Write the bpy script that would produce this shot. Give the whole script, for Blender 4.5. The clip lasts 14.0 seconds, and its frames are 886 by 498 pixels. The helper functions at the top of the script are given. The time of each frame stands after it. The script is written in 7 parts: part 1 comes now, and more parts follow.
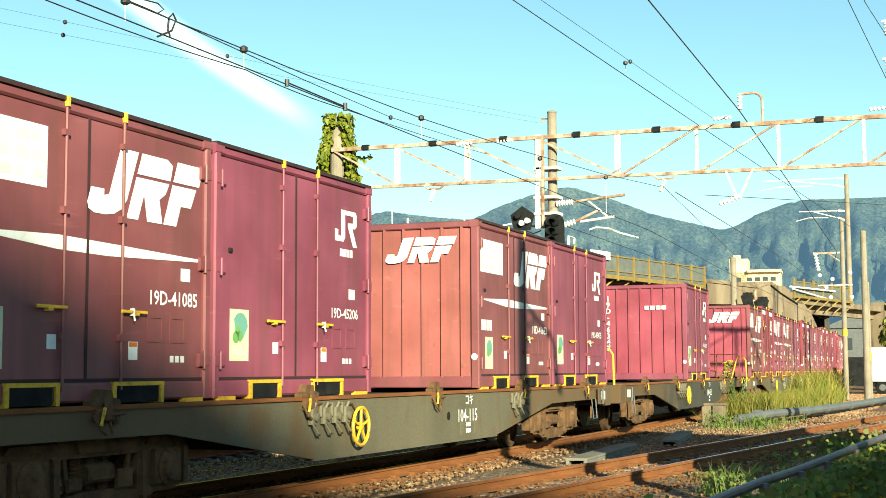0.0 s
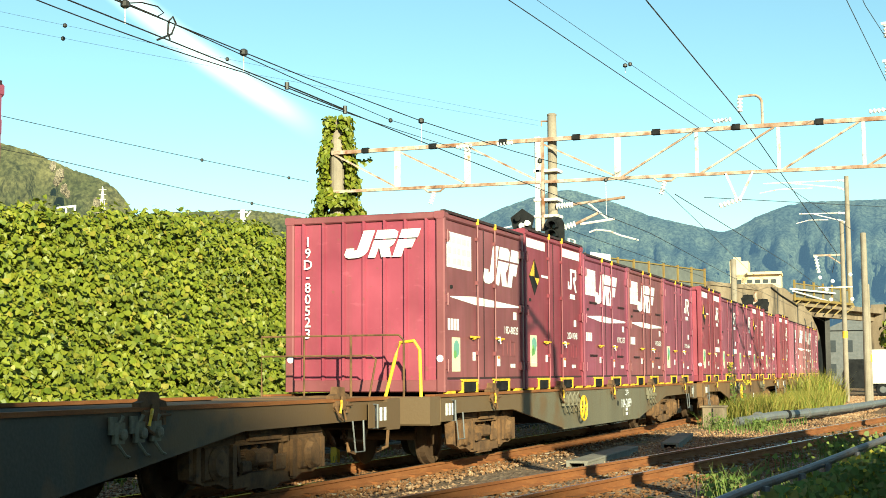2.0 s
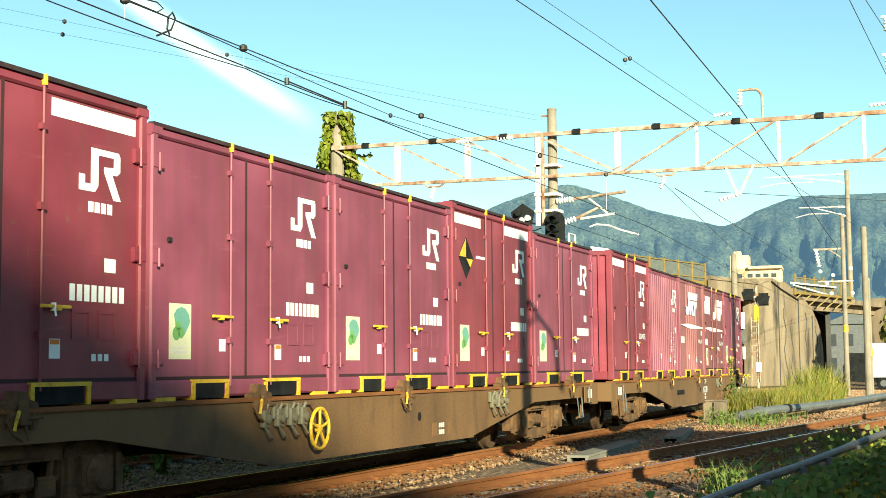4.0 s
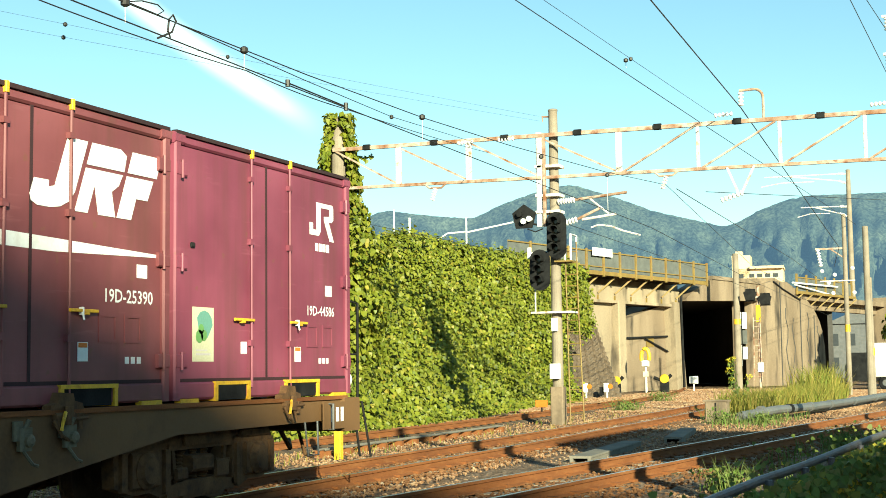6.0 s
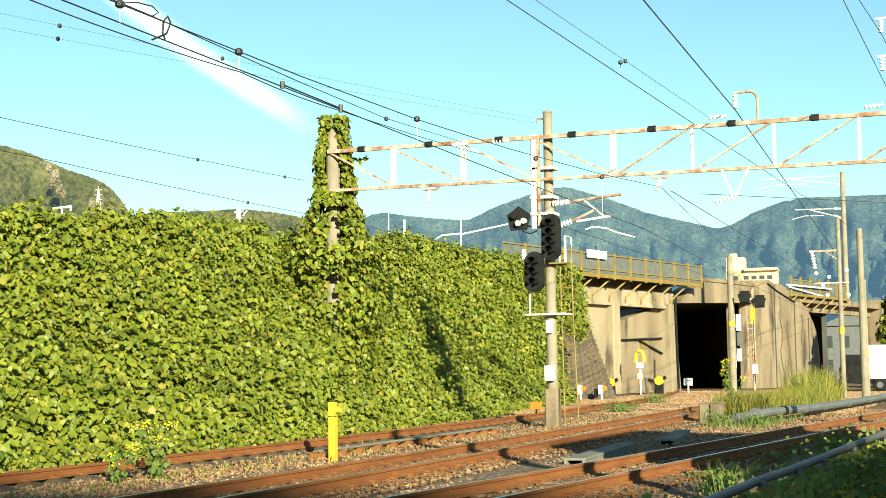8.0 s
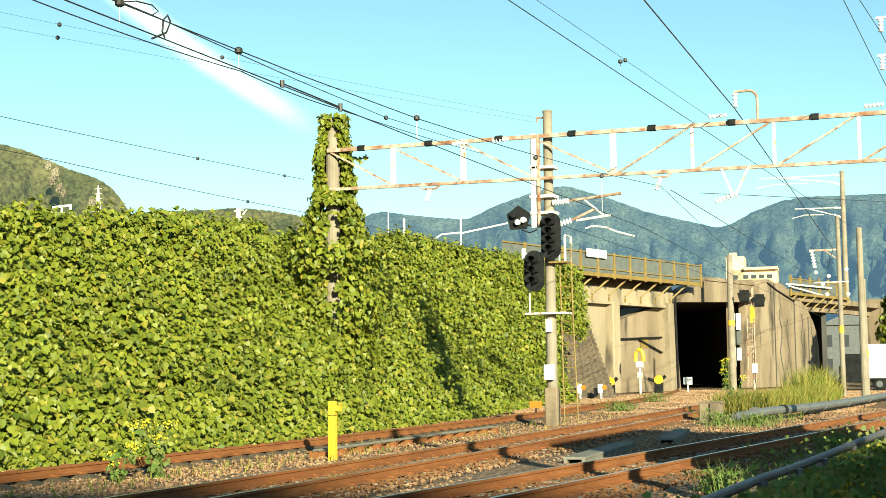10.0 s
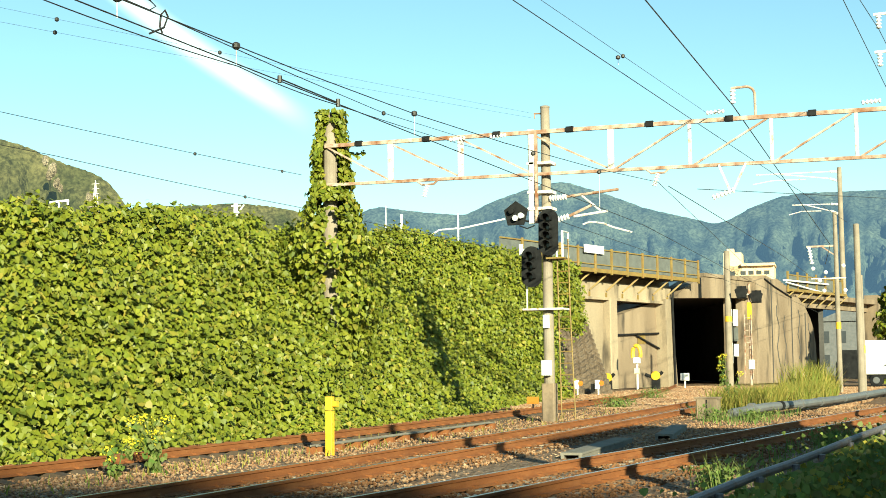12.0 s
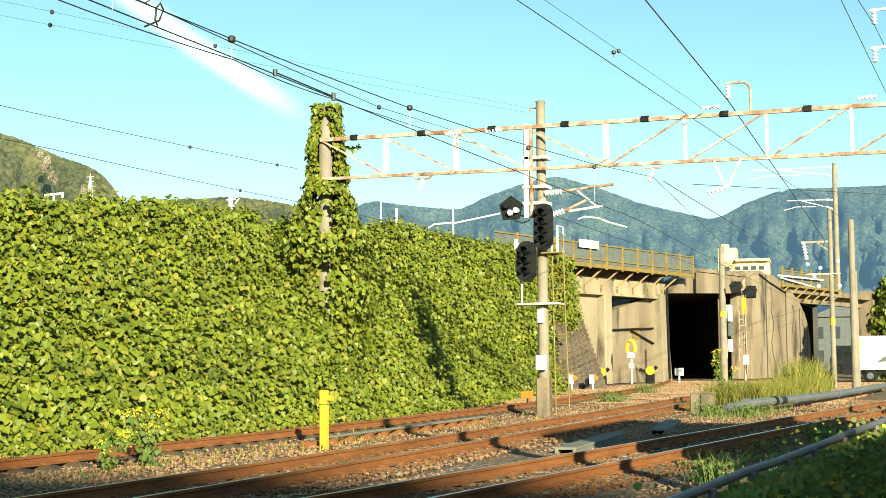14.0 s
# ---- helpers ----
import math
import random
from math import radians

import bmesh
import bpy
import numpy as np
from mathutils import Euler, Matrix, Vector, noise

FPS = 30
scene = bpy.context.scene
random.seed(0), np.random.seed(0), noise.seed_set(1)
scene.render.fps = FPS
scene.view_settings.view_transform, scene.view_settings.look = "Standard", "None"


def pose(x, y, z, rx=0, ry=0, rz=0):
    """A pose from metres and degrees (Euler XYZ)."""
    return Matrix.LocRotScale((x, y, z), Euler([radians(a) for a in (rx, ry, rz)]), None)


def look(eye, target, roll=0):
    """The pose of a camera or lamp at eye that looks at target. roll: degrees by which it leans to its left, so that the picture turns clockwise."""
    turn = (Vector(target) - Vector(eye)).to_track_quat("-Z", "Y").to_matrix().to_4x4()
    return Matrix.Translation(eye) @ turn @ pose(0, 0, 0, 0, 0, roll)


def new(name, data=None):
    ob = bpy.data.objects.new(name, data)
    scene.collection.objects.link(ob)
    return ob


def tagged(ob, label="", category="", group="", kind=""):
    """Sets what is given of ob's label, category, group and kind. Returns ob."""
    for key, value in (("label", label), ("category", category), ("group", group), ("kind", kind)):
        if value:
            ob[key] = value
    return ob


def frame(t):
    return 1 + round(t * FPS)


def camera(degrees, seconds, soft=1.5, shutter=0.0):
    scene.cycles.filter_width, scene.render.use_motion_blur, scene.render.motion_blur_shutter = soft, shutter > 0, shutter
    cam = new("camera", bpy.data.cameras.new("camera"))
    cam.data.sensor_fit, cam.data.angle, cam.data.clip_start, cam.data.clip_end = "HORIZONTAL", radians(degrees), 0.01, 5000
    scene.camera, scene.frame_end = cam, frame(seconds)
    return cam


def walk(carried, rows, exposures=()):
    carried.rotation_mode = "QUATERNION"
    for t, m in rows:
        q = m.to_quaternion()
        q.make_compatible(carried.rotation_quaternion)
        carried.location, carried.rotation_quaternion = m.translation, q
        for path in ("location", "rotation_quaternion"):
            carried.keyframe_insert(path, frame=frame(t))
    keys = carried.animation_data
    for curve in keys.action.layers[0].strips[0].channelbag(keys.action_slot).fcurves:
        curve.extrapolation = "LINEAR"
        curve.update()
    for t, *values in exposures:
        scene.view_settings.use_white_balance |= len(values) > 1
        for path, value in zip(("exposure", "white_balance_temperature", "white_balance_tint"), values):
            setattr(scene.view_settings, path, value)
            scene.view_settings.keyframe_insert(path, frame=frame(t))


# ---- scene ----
# World: y runs along the main line away from the camera, x to the right of it, z = 0 at rail top.
EYE = Vector((0.0, 0.0, 1.30))
AIM = [  # seconds, degrees left of the line, degrees up, degrees of clockwise lean
    (0.0, 21.875, 5.055, 0.262),
    (0.5, 21.864, 5.041, 0.314),
    (1.0, 21.891, 5.094, 0.304),
    (1.5, 21.902, 5.173, 0.373),
    (2.0, 21.880, 5.169, 0.350),
    (2.5, 21.873, 5.134, 0.402),
    (3.0, 21.879, 5.064, 0.458),
    (5.5, 21.961, 4.943, 0.652),
    (6.0, 21.959, 5.015, 0.745),
    (6.5, 21.889, 5.084, 0.809),
    (7.0, 21.790, 5.081, 0.793),
    (7.5, 21.743, 5.048, 0.708),
    (8.0, 21.733, 5.089, 0.722),
    (10.5, 21.706, 5.022, 0.686),
    (11.0, 21.661, 4.984, 0.684),
    (11.5, 21.621, 4.917, 0.672),
    (12.0, 21.618, 4.866, 0.621),
    (12.5, 21.601, 4.812, 0.554),
    (13.0, 21.565, 4.702, 0.542),
    (13.5, 21.498, 4.597, 0.427),
    (14.0, 21.411, 4.628, 0.437)]


def aim(yaw, up, lean):
    a, b = radians(yaw), radians(up)
    way = Vector((-math.sin(a) * math.cos(b), math.cos(a) * math.cos(b), math.sin(b)))
    return look(EYE, EYE + way * 10, -lean)


cam = camera(35.62, 14.0, soft=0.9)
walk(cam, [(t, aim(a, b, c)) for t, a, b, c in AIM], exposures=[(0, 1.40, 6000, -12), (14, 1.40, 6000, -12)])

# ---- light ----
SUN = Vector((0.60, -0.80, 0.30)).normalized()   # the way to the low evening sun
world = bpy.data.worlds.new("world")
scene.world = world
world.use_nodes = True
wn, wl = world.node_tree.nodes, world.node_tree.links
bg = wn["Background"]
sky = wn.new("ShaderNodeTexSky")
sky.sky_type, sky.sun_disc = "NISHITA", False
sky.sun_elevation = math.asin(SUN.z)
sky.sun_rotation = math.atan2(SUN.x, SUN.y)
sky.air_density, sky.dust_density, sky.ozone_density = 1.0, 0.1, 1.0
bg.inputs["Strength"].default_value = 0.066


def cloud_streak():
    """A thin slanting streak of bright cloud, as a band in the sky's directions."""
    a = aim(21.9, 5.1, 0.8).to_3x3()
    foc = 0.5 / math.tan(radians(35.62 / 2))

    def way(x, y):
        return (a @ Vector(((x - 0.5) / 1, (0.28125 - y) / 1, -foc))).normalized()
    p, q = way(0.075, -0.045), way(0.352, 0.152)
    along = (q - p).normalized()
    side = p.cross(q).normalized()
    geo = wn.new("ShaderNodeTexCoord")

    def dot(v):
        n = wn.new("ShaderNodeVectorMath")
        n.operation = "DOT_PRODUCT"
        n.inputs[1].default_value = v
        wl.new(geo.outputs["Generated"], n.inputs[0])
        return n.outputs["Value"]

    def ramp(src, lo, hi, a0, a1):
        n = wn.new("ShaderNodeMapRange")
        n.interpolation_type = "SMOOTHSTEP"
        for i, v in enumerate((lo, hi, a0, a1)):
            n.inputs[i + 1].default_value = v
        wl.new(src, n.inputs[0])
        return n.outputs[0]

    def mul(x, y):
        n = wn.new("ShaderNodeMath")
        n.operation = "MULTIPLY"
        wl.new(x, n.inputs[0])
        wl.new(y, n.inputs[1])
        return n.outputs[0]
    nz = wn.new("ShaderNodeTexNoise")
    nz.inputs["Scale"].default_value = 30
    nz.inputs["Detail"].default_value = 5
    d = dot(side)
    c = dot(along)
    c0, c1 = p.dot(along), q.dot(along)
    # a gentle bend: the streak sags towards its lower end
    sq = wn.new("ShaderNodeMath")
    sq.operation = "MULTIPLY_ADD"
    t = ramp(c, c0, c1, -1.0, 1.0)
    sq2 = mul(t, t)
    wl.new(sq2, sq.inputs[0])
    sq.inputs[1].default_value = 0.004
    wl.new(d, sq.inputs[2])
    ab = wn.new("ShaderNodeMath")
    ab.operation = "ABSOLUTE"
    wl.new(sq.outputs[0], ab.inputs[0])
    band = ramp(ab.outputs[0], 0.0, 0.0125, 1.0, 0.0)
    ends = mul(ramp(c, c1 - 0.055, c1 + 0.012, 1.0, 0.0), ramp(c, c0 - 0.12, c0, 0.0, 1.0))
    soft = ramp(nz.outputs["Fac"], 0.1, 0.6, 0.75, 1.0)
    mask = mul(mul(band, ends), soft)
    mix = wn.new("ShaderNodeMix")
    mix.data_type = "RGBA"
    wl.new(mask, mix.inputs["Factor"])
    wl.new(sky.outputs["Color"], mix.inputs[6])
    mix.inputs[7].default_value = (9.5, 9.6, 9.4, 1)
    tint = wn.new("ShaderNodeMix")
    tint.data_type, tint.blend_type = "RGBA", "MULTIPLY"
    tint.inputs["Factor"].default_value = 1.0
    tint.inputs[7].default_value = (0.97, 1.04, 1.0, 1)
    wl.new(mix.outputs[2], tint.inputs[6])
    wl.new(tint.outputs[2], bg.inputs["Color"])


cloud_streak()
sun = new("sun", bpy.data.lights.new("sun", "SUN"))
sun.data.energy, sun.data.angle, sun.data.color = 5.0, radians(0.55), (1.0, 0.84, 0.60)
sun.matrix_world = look(SUN * 100, (0, 0, 0))


# ---- materials ----
def material(name, rough=0.7, metal=0.0, spec=0.4):
    m = bpy.data.materials.new(name)
    m.use_nodes = True
    b = m.node_tree.nodes["Principled BSDF"]
    b.inputs["Roughness"].default_value = rough
    b.inputs["Metallic"].default_value = metal
    b.inputs["Specular IOR Level"].default_value = spec
    return m, m.node_tree.nodes, m.node_tree.links, b


def noisy(n, l, scale, detail=4, stretch=None, coord="Object"):
    tc = n.new("ShaderNodeTexCoord")
    tx = n.new("ShaderNodeTexNoise")
    tx.inputs["Scale"].default_value = scale
    tx.inputs["Detail"].default_value = detail
    if stretch:
        mp = n.new("ShaderNodeMapping")
        mp.inputs["Scale"].default_value = stretch
        l.new(tc.outputs[coord], mp.inputs["Vector"])
        l.new(mp.outputs[0], tx.inputs["Vector"])
    else:
        l.new(tc.outputs[coord], tx.inputs["Vector"])
    return tx.outputs["Fac"]


def ramped(n, l, src, stops):
    r = n.new("ShaderNodeValToRGB")
    while len(r.color_ramp.elements) < len(stops):
        r.color_ramp.elements.new(0.5)
    for e, (p, c) in zip(r.color_ramp.elements, stops):
        e.position, e.color = p, (*c, 1)
    l.new(src, r.inputs[0])
    return r.outputs[0]


def blend(n, l, fac, a, b, mode="MIX"):
    m = n.new("ShaderNodeMix")
    m.data_type, m.blend_type = "RGBA", mode
    for sock, v in ((m.inputs["Factor"], fac), (m.inputs[6], a), (m.inputs[7], b)):
        if isinstance(v, (int, float)):
            sock.default_value = v
        elif isinstance(v, tuple):
            sock.default_value = (*v, 1)
        else:
            l.new(v, sock)
    return m.outputs[2]


def bump(n, l, b, src, strength, dist=0.01):
    k = n.new("ShaderNodeBump")
    k.inputs["Strength"].default_value, k.inputs["Distance"].default_value = strength, dist
    l.new(src, k.inputs["Height"])
    l.new(k.outputs[0], b.inputs["Normal"])


def surface(name, c1, c2, scale, rough=0.7, metal=0.0, fine=40, bumps=0.3, stain=None, stain_amt=0.5, stretch=None, dist=0.01, spec=0.35):
    """Two colours at a large scale, grain at a fine one, and stains of a third colour."""
    m, n, l, b = material(name, rough, metal, spec)
    base = ramped(n, l, noisy(n, l, scale, 5, stretch), ((0.3, c1), (0.7, c2)))
    grain = noisy(n, l, fine, 4)
    base = blend(n, l, 0.35, base, ramped(n, l, grain, ((0.3, (0.35, 0.35, 0.35)), (0.7, (0.75, 0.75, 0.75)))), "OVERLAY")
    if stain:
        msk = ramped(n, l, noisy(n, l, scale * 2.3, 6, stretch), ((0.52, (0, 0, 0)), (0.72, (stain_amt,) * 3)))
        base = blend(n, l, msk, base, stain)
    l.new(base, b.inputs["Base Color"])
    if bumps:
        bump(n, l, b, grain, bumps, dist)
    return m


def varied(name, colours, rough=0.6, source="island", translucent=0.0):
    """A colour for each loose piece out of a row of colours."""
    m, n, l, b = material(name, rough, 0, 0.3)
    if source == "island":
        src = n.new("ShaderNodeNewGeometry").outputs["Random Per Island"]
    else:
        src = n.new("ShaderNodeObjectInfo").outputs["Random"]
    k = len(colours)
    col = ramped(n, l, src, [(i / max(1, k - 1), c) for i, c in enumerate(colours)])
    big = noisy(n, l, 0.7, 3)
    col = blend(n, l, 0.5, col, ramped(n, l, big, ((0.3, (0.3, 0.3, 0.3)), (0.7, (0.72, 0.72, 0.66)))), "OVERLAY")
    l.new(col, b.inputs["Base Color"])
    if translucent:
        t = n.new("ShaderNodeBsdfTranslucent")
        l.new(col, t.inputs["Color"])
        mx = n.new("ShaderNodeMixShader")
        mx.inputs[0].default_value = translucent
        l.new(b.outputs[0], mx.inputs[1])
        l.new(t.outputs[0], mx.inputs[2])
        l.new(mx.outputs[0], n["Material Output"].inputs["Surface"])
    return m


def paint(name, c, dirt=(0.10, 0.05, 0.035), amt=0.55, rough=0.42):
    """Weathered container paint: fading in blotches, streaks that run down, chips."""
    m, n, l, b = material(name, rough, 0, 0.45)
    dark = tuple(v * 0.78 for v in c)
    pale = tuple(min(1, v * 1.12 + 0.012) for v in c)
    base = ramped(n, l, noisy(n, l, 1.1, 5), ((0.32, dark), (0.68, pale)))
    streak = noisy(n, l, 3.0, 6, (1.6, 1.6, 0.12))
    base = blend(n, l, ramped(n, l, streak, ((0.5, (0, 0, 0)), (0.8, (amt,) * 3))), base, dirt)
    chips = noisy(n, l, 9.0, 8)
    base = blend(n, l, ramped(n, l, chips, ((0.66, (0, 0, 0)), (0.70, (0.5,) * 3))), base, (0.16, 0.07, 0.04))
    scuff = noisy(n, l, 5.0, 4, (1, 0.25, 2.5))
    base = blend(n, l, ramped(n, l, scuff, ((0.64, (0, 0, 0)), (0.74, (0.25,) * 3))), base, tuple(min(1, v * 1.4 + 0.06) for v in c))
    l.new(base, b.inputs["Base Color"])
    r = n.new("ShaderNodeMapRange")
    l.new(streak, r.inputs[0])
    r.inputs[3].default_value, r.inputs[4].default_value = rough - 0.08, rough + 0.3
    l.new(r.outputs[0], b.inputs["Roughness"])
    bump(n, l, b, noisy(n, l, 2.2, 3), 0.25, 0.02)
    return m


def plain(name, c, rough=0.5, metal=0.0):
    return surface(name, tuple(v * 0.86 for v in c), c, 4, rough, metal, 60, 0.12)


M = {}
M["red_new"] = paint("container_red", (0.215, 0.042, 0.078))
M["red_brown"] = paint("container_red_brown", (0.195, 0.052, 0.060))
M["red_deep"] = paint("container_deep_red", (0.20, 0.026, 0.045), amt=0.4)
M["red_faded"] = paint("container_faded_red", (0.25, 0.085, 0.095), amt=0.7, rough=0.55)
M["red_end"] = paint("container_end_red", (0.262, 0.041, 0.071), amt=0.35)
M["salmon_end"] = paint("container_salmon_end", (0.294, 0.083, 0.075), amt=0.6, rough=0.5)
M["seal"] = surface("door_seal", (0.030, 0.014, 0.016), (0.045, 0.018, 0.022), 4, 0.8, 0, 40, 0.1)
M["teal"] = plain("teal_print", (0.16, 0.33, 0.27))
M["decal_grey"] = plain("worn_writing", (0.62, 0.56, 0.55))
M["decal"] = surface("white_decal", (0.72, 0.71, 0.70), (0.83, 0.83, 0.82), 3, 0.5, 0, 30, 0.05, (0.5, 0.42, 0.38), 0.35)
M["rust_orange"] = surface("rail_rust", (0.235, 0.088, 0.026), (0.15, 0.052, 0.016), 6, 0.85, 0.1, 70, 0.35, (0.28, 0.125, 0.045), 0.6, (1, 0.15, 1))
M["rail_head"] = surface("rail_running_face", (0.55, 0.53, 0.50), (0.40, 0.37, 0.34), 3, 0.28, 0.9, 50, 0.05, (0.25, 0.14, 0.08), 0.4, (1, 0.1, 1))
M["roof_dark"] = surface("container_roof", (0.04, 0.016, 0.018), (0.025, 0.014, 0.015), 2, 0.7, 0, 30, 0.2, (0.07, 0.05, 0.045), 0.5)
M["yellow"] = surface("yellow_paint", (0.60, 0.33, 0.022), (0.72, 0.44, 0.03), 5, 0.5, 0, 50, 0.15, (0.22, 0.11, 0.03), 0.5)
M["black"] = surface("black_paint_and_hollows", (0.009, 0.009, 0.010), (0.022, 0.022, 0.022), 4, 0.8, 0, 40, 0.1, spec=0.08)
M["wagon"] = surface("wagon_grey", (0.098, 0.085, 0.058), (0.135, 0.117, 0.078), 1.3, 0.6, 0.0, 30, 0.2, (0.105, 0.07, 0.036), 0.6, (1, 1, 0.4))
M["wagon_brown"] = surface("grimy_brown_wagon", (0.101, 0.055, 0.026), (0.154, 0.083, 0.036), 1.3, 0.7, 0.0, 30, 0.2, (0.064, 0.038, 0.023), 0.7, (1, 1, 0.4))
M["brown_grime"] = surface("brake_dust", (0.085, 0.044, 0.020), (0.165, 0.088, 0.038), 5, 0.9, 0.0, 50, 0.4, (0.025, 0.018, 0.015), 0.6)
M["wagon_dark"] = surface("dark_grey_wagon", (0.036, 0.034, 0.028), (0.055, 0.050, 0.040), 1.3, 0.55, 0.0, 30, 0.2, (0.08, 0.055, 0.03), 0.5, (1, 1, 0.4))


def dusty(m, dust=(0.125, 0.072, 0.032)):
    """Brake dust thrown over the sills round the bogies, with a ragged edge."""
    n, l = m.node_tree.nodes, m.node_tree.links
    b = next(q for q in n if q.type == "BSDF_PRINCIPLED")
    base = b.inputs["Base Color"].links[0].from_socket
    sep = n.new("ShaderNodeSeparateXYZ")
    l.new(n.new("ShaderNodeTexCoord").outputs["Object"], sep.inputs[0])
    ab = n.new("ShaderNodeMath")
    ab.operation = "ABSOLUTE"
    l.new(sep.outputs[1], ab.inputs[0])
    ma = n.new("ShaderNodeMath")
    ma.operation = "MULTIPLY_ADD"
    l.new(ab.outputs[0], ma.inputs[0])
    ma.inputs[1].default_value = 0.1
    l.new(noisy(n, l, 1.6, 5), ma.inputs[2])
    msk = ramped(n, l, ma.outputs[0], ((0.86, (0, 0, 0)), (1.06, (0.75, 0.75, 0.75))))
    l.new(blend(n, l, msk, base, dust), b.inputs["Base Color"])


dusty(M["wagon"])
dusty(M["wagon_dark"])
dusty(M["wagon_brown"], (0.17, 0.092, 0.038))
# Near-black: the deep shade under the wagons is put into the colour.
M["underside"] = surface("wagon_underside_shade", (0.016, 0.013, 0.011), (0.028, 0.022, 0.017), 4, 0.9, 0, 40, 0.3)
M["wheel"] = surface("wheel_steel", (0.07, 0.042, 0.025), (0.12, 0.072, 0.042), 6, 0.6, 0.4, 60, 0.2)
M["tread"] = surface("wheel_tread", (0.45, 0.43, 0.40), (0.35, 0.32, 0.30), 6, 0.3, 0.9, 60, 0.05)
M["concrete"] = surface("concrete", (0.150, 0.108, 0.070), (0.285, 0.215, 0.145), 0.5, 0.9, 0, 14, 0.35, (0.045, 0.036, 0.028), 1.0, (1, 1, 0.25))
M["concrete_pale"] = surface("pale_concrete", (0.225, 0.175, 0.118), (0.37, 0.295, 0.20), 0.5, 0.9, 0, 14, 0.3, (0.07, 0.056, 0.042), 0.95, (1, 1, 0.25))
M["concrete_pole"] = surface("concrete_pole", (0.19, 0.155, 0.115), (0.28, 0.235, 0.18), 1.5, 0.85, 0, 40, 0.25, (0.22, 0.17, 0.13), 0.5)
M["gantry"] = surface("flaking_white_steel", (0.74, 0.72, 0.68), (0.62, 0.58, 0.52), 3, 0.6, 0.0, 50, 0.2, (0.34, 0.15, 0.06), 0.95)
M["gantry_rust"] = surface("rusty_white_steel", (0.52, 0.44, 0.36), (0.20, 0.085, 0.036), 2.6, 0.75, 0.0, 50, 0.25, (0.19, 0.065, 0.024), 0.95)
M["white"] = surface("white_paint", (0.74, 0.73, 0.70), (0.82, 0.82, 0.80), 2, 0.5, 0, 40, 0.08, (0.45, 0.40, 0.35), 0.35)
M["porcelain"] = plain("porcelain", (0.80, 0.79, 0.76), 0.2)
M["wire"] = plain("copper_wire", (0.035, 0.032, 0.03), 0.5, 0.3)
M["ochre_steel"] = surface("ochre_steel", (0.24, 0.165, 0.045), (0.17, 0.115, 0.034), 2, 0.6, 0, 40, 0.2, (0.22, 0.10, 0.04), 0.7)
# Shade inside the overpass openings as a colour; pier joints use it too.
M["dark_void"] = surface("opening_shade_and_joints", (0.045, 0.042, 0.04), (0.07, 0.065, 0.06), 0.5, 0.95, 0, 8, 0.3)
M["sleeper"] = surface("sleeper_concrete", (0.24, 0.19, 0.14), (0.34, 0.28, 0.21), 3, 0.9, 0, 40, 0.3, (0.20, 0.10, 0.05), 0.6)
M["old_timber"] = surface("old_timber", (0.055, 0.040, 0.028), (0.10, 0.072, 0.048), 3, 0.95, 0, 40, 0.4, (0.15, 0.08, 0.04), 0.5)
M["stone"] = varied("ballast_stone", [(0.275, 0.150, 0.082), (0.370, 0.232, 0.138), (0.189, 0.099, 0.052), (0.430, 0.301, 0.189), (0.301, 0.150, 0.069), (0.163, 0.103, 0.069)], 0.9)
# Rust-brown stones, darkened further to stand in for shade on the tracks.
M["rust_shade_stone"] = varied("rusty_ballast", [(0.165, 0.073, 0.030), (0.211, 0.099, 0.040), (0.119, 0.053, 0.023), (0.238, 0.125, 0.059)], 0.9)
M["leaf"] = varied("vine_leaf", [(0.094, 0.122, 0.010), (0.175, 0.190, 0.017), (0.073, 0.100, 0.009), (0.222, 0.222, 0.023), (0.131, 0.155, 0.013), (0.193, 0.202, 0.019), (0.105, 0.132, 0.011), (0.263, 0.220, 0.032)], 0.5, "island", 0.14)
M["leaf_fence"] = varied("fence_leaf", [(0.080, 0.128, 0.025), (0.176, 0.210, 0.042), (0.112, 0.158, 0.028), (0.144, 0.180, 0.035), (0.208, 0.180, 0.049), (0.096, 0.135, 0.028), (0.608, 0.450, 0.042)], 0.6, "island", 0.2)
M["grass"] = varied("tall_grass", [(0.17, 0.19, 0.03), (0.30, 0.23, 0.05), (0.11, 0.16, 0.02), (0.36, 0.27, 0.07), (0.20, 0.19, 0.035), (0.14, 0.18, 0.025)], 0.7, "island", 0.25)
M["weed"] = varied("green_weed", [(0.078, 0.140, 0.023), (0.140, 0.187, 0.039), (0.101, 0.125, 0.039), (0.187, 0.203, 0.055)], 0.7, "island", 0.2)
M["goldenrod"] = varied("goldenrod_flower", [(0.62, 0.50, 0.02), (0.50, 0.42, 0.03), (0.70, 0.58, 0.04)], 0.7)
M["gap_shade_sheet"] = surface("vine_gap_shade", (0.02, 0.028, 0.008), (0.035, 0.042, 0.012), 3, 0.95, 0, 20, 0.5)
M["lens"] = plain("signal_lens", (0.04, 0.035, 0.03), 0.15)
M["pipe"] = surface("grey_conduit", (0.091, 0.095, 0.098), (0.133, 0.133, 0.136), 3, 0.5, 0, 30, 0.1, (0.140, 0.105, 0.070), 0.4)
M["fence_pipe"] = surface("fence_pipe", (0.102, 0.099, 0.114), (0.156, 0.144, 0.150), 3, 0.5, 0.2, 40, 0.15, (0.120, 0.060, 0.036), 0.7)
M["timber"] = surface("weathered_plank", (0.143, 0.130, 0.111), (0.195, 0.176, 0.143), 3, 0.9, 0, 60, 0.3)
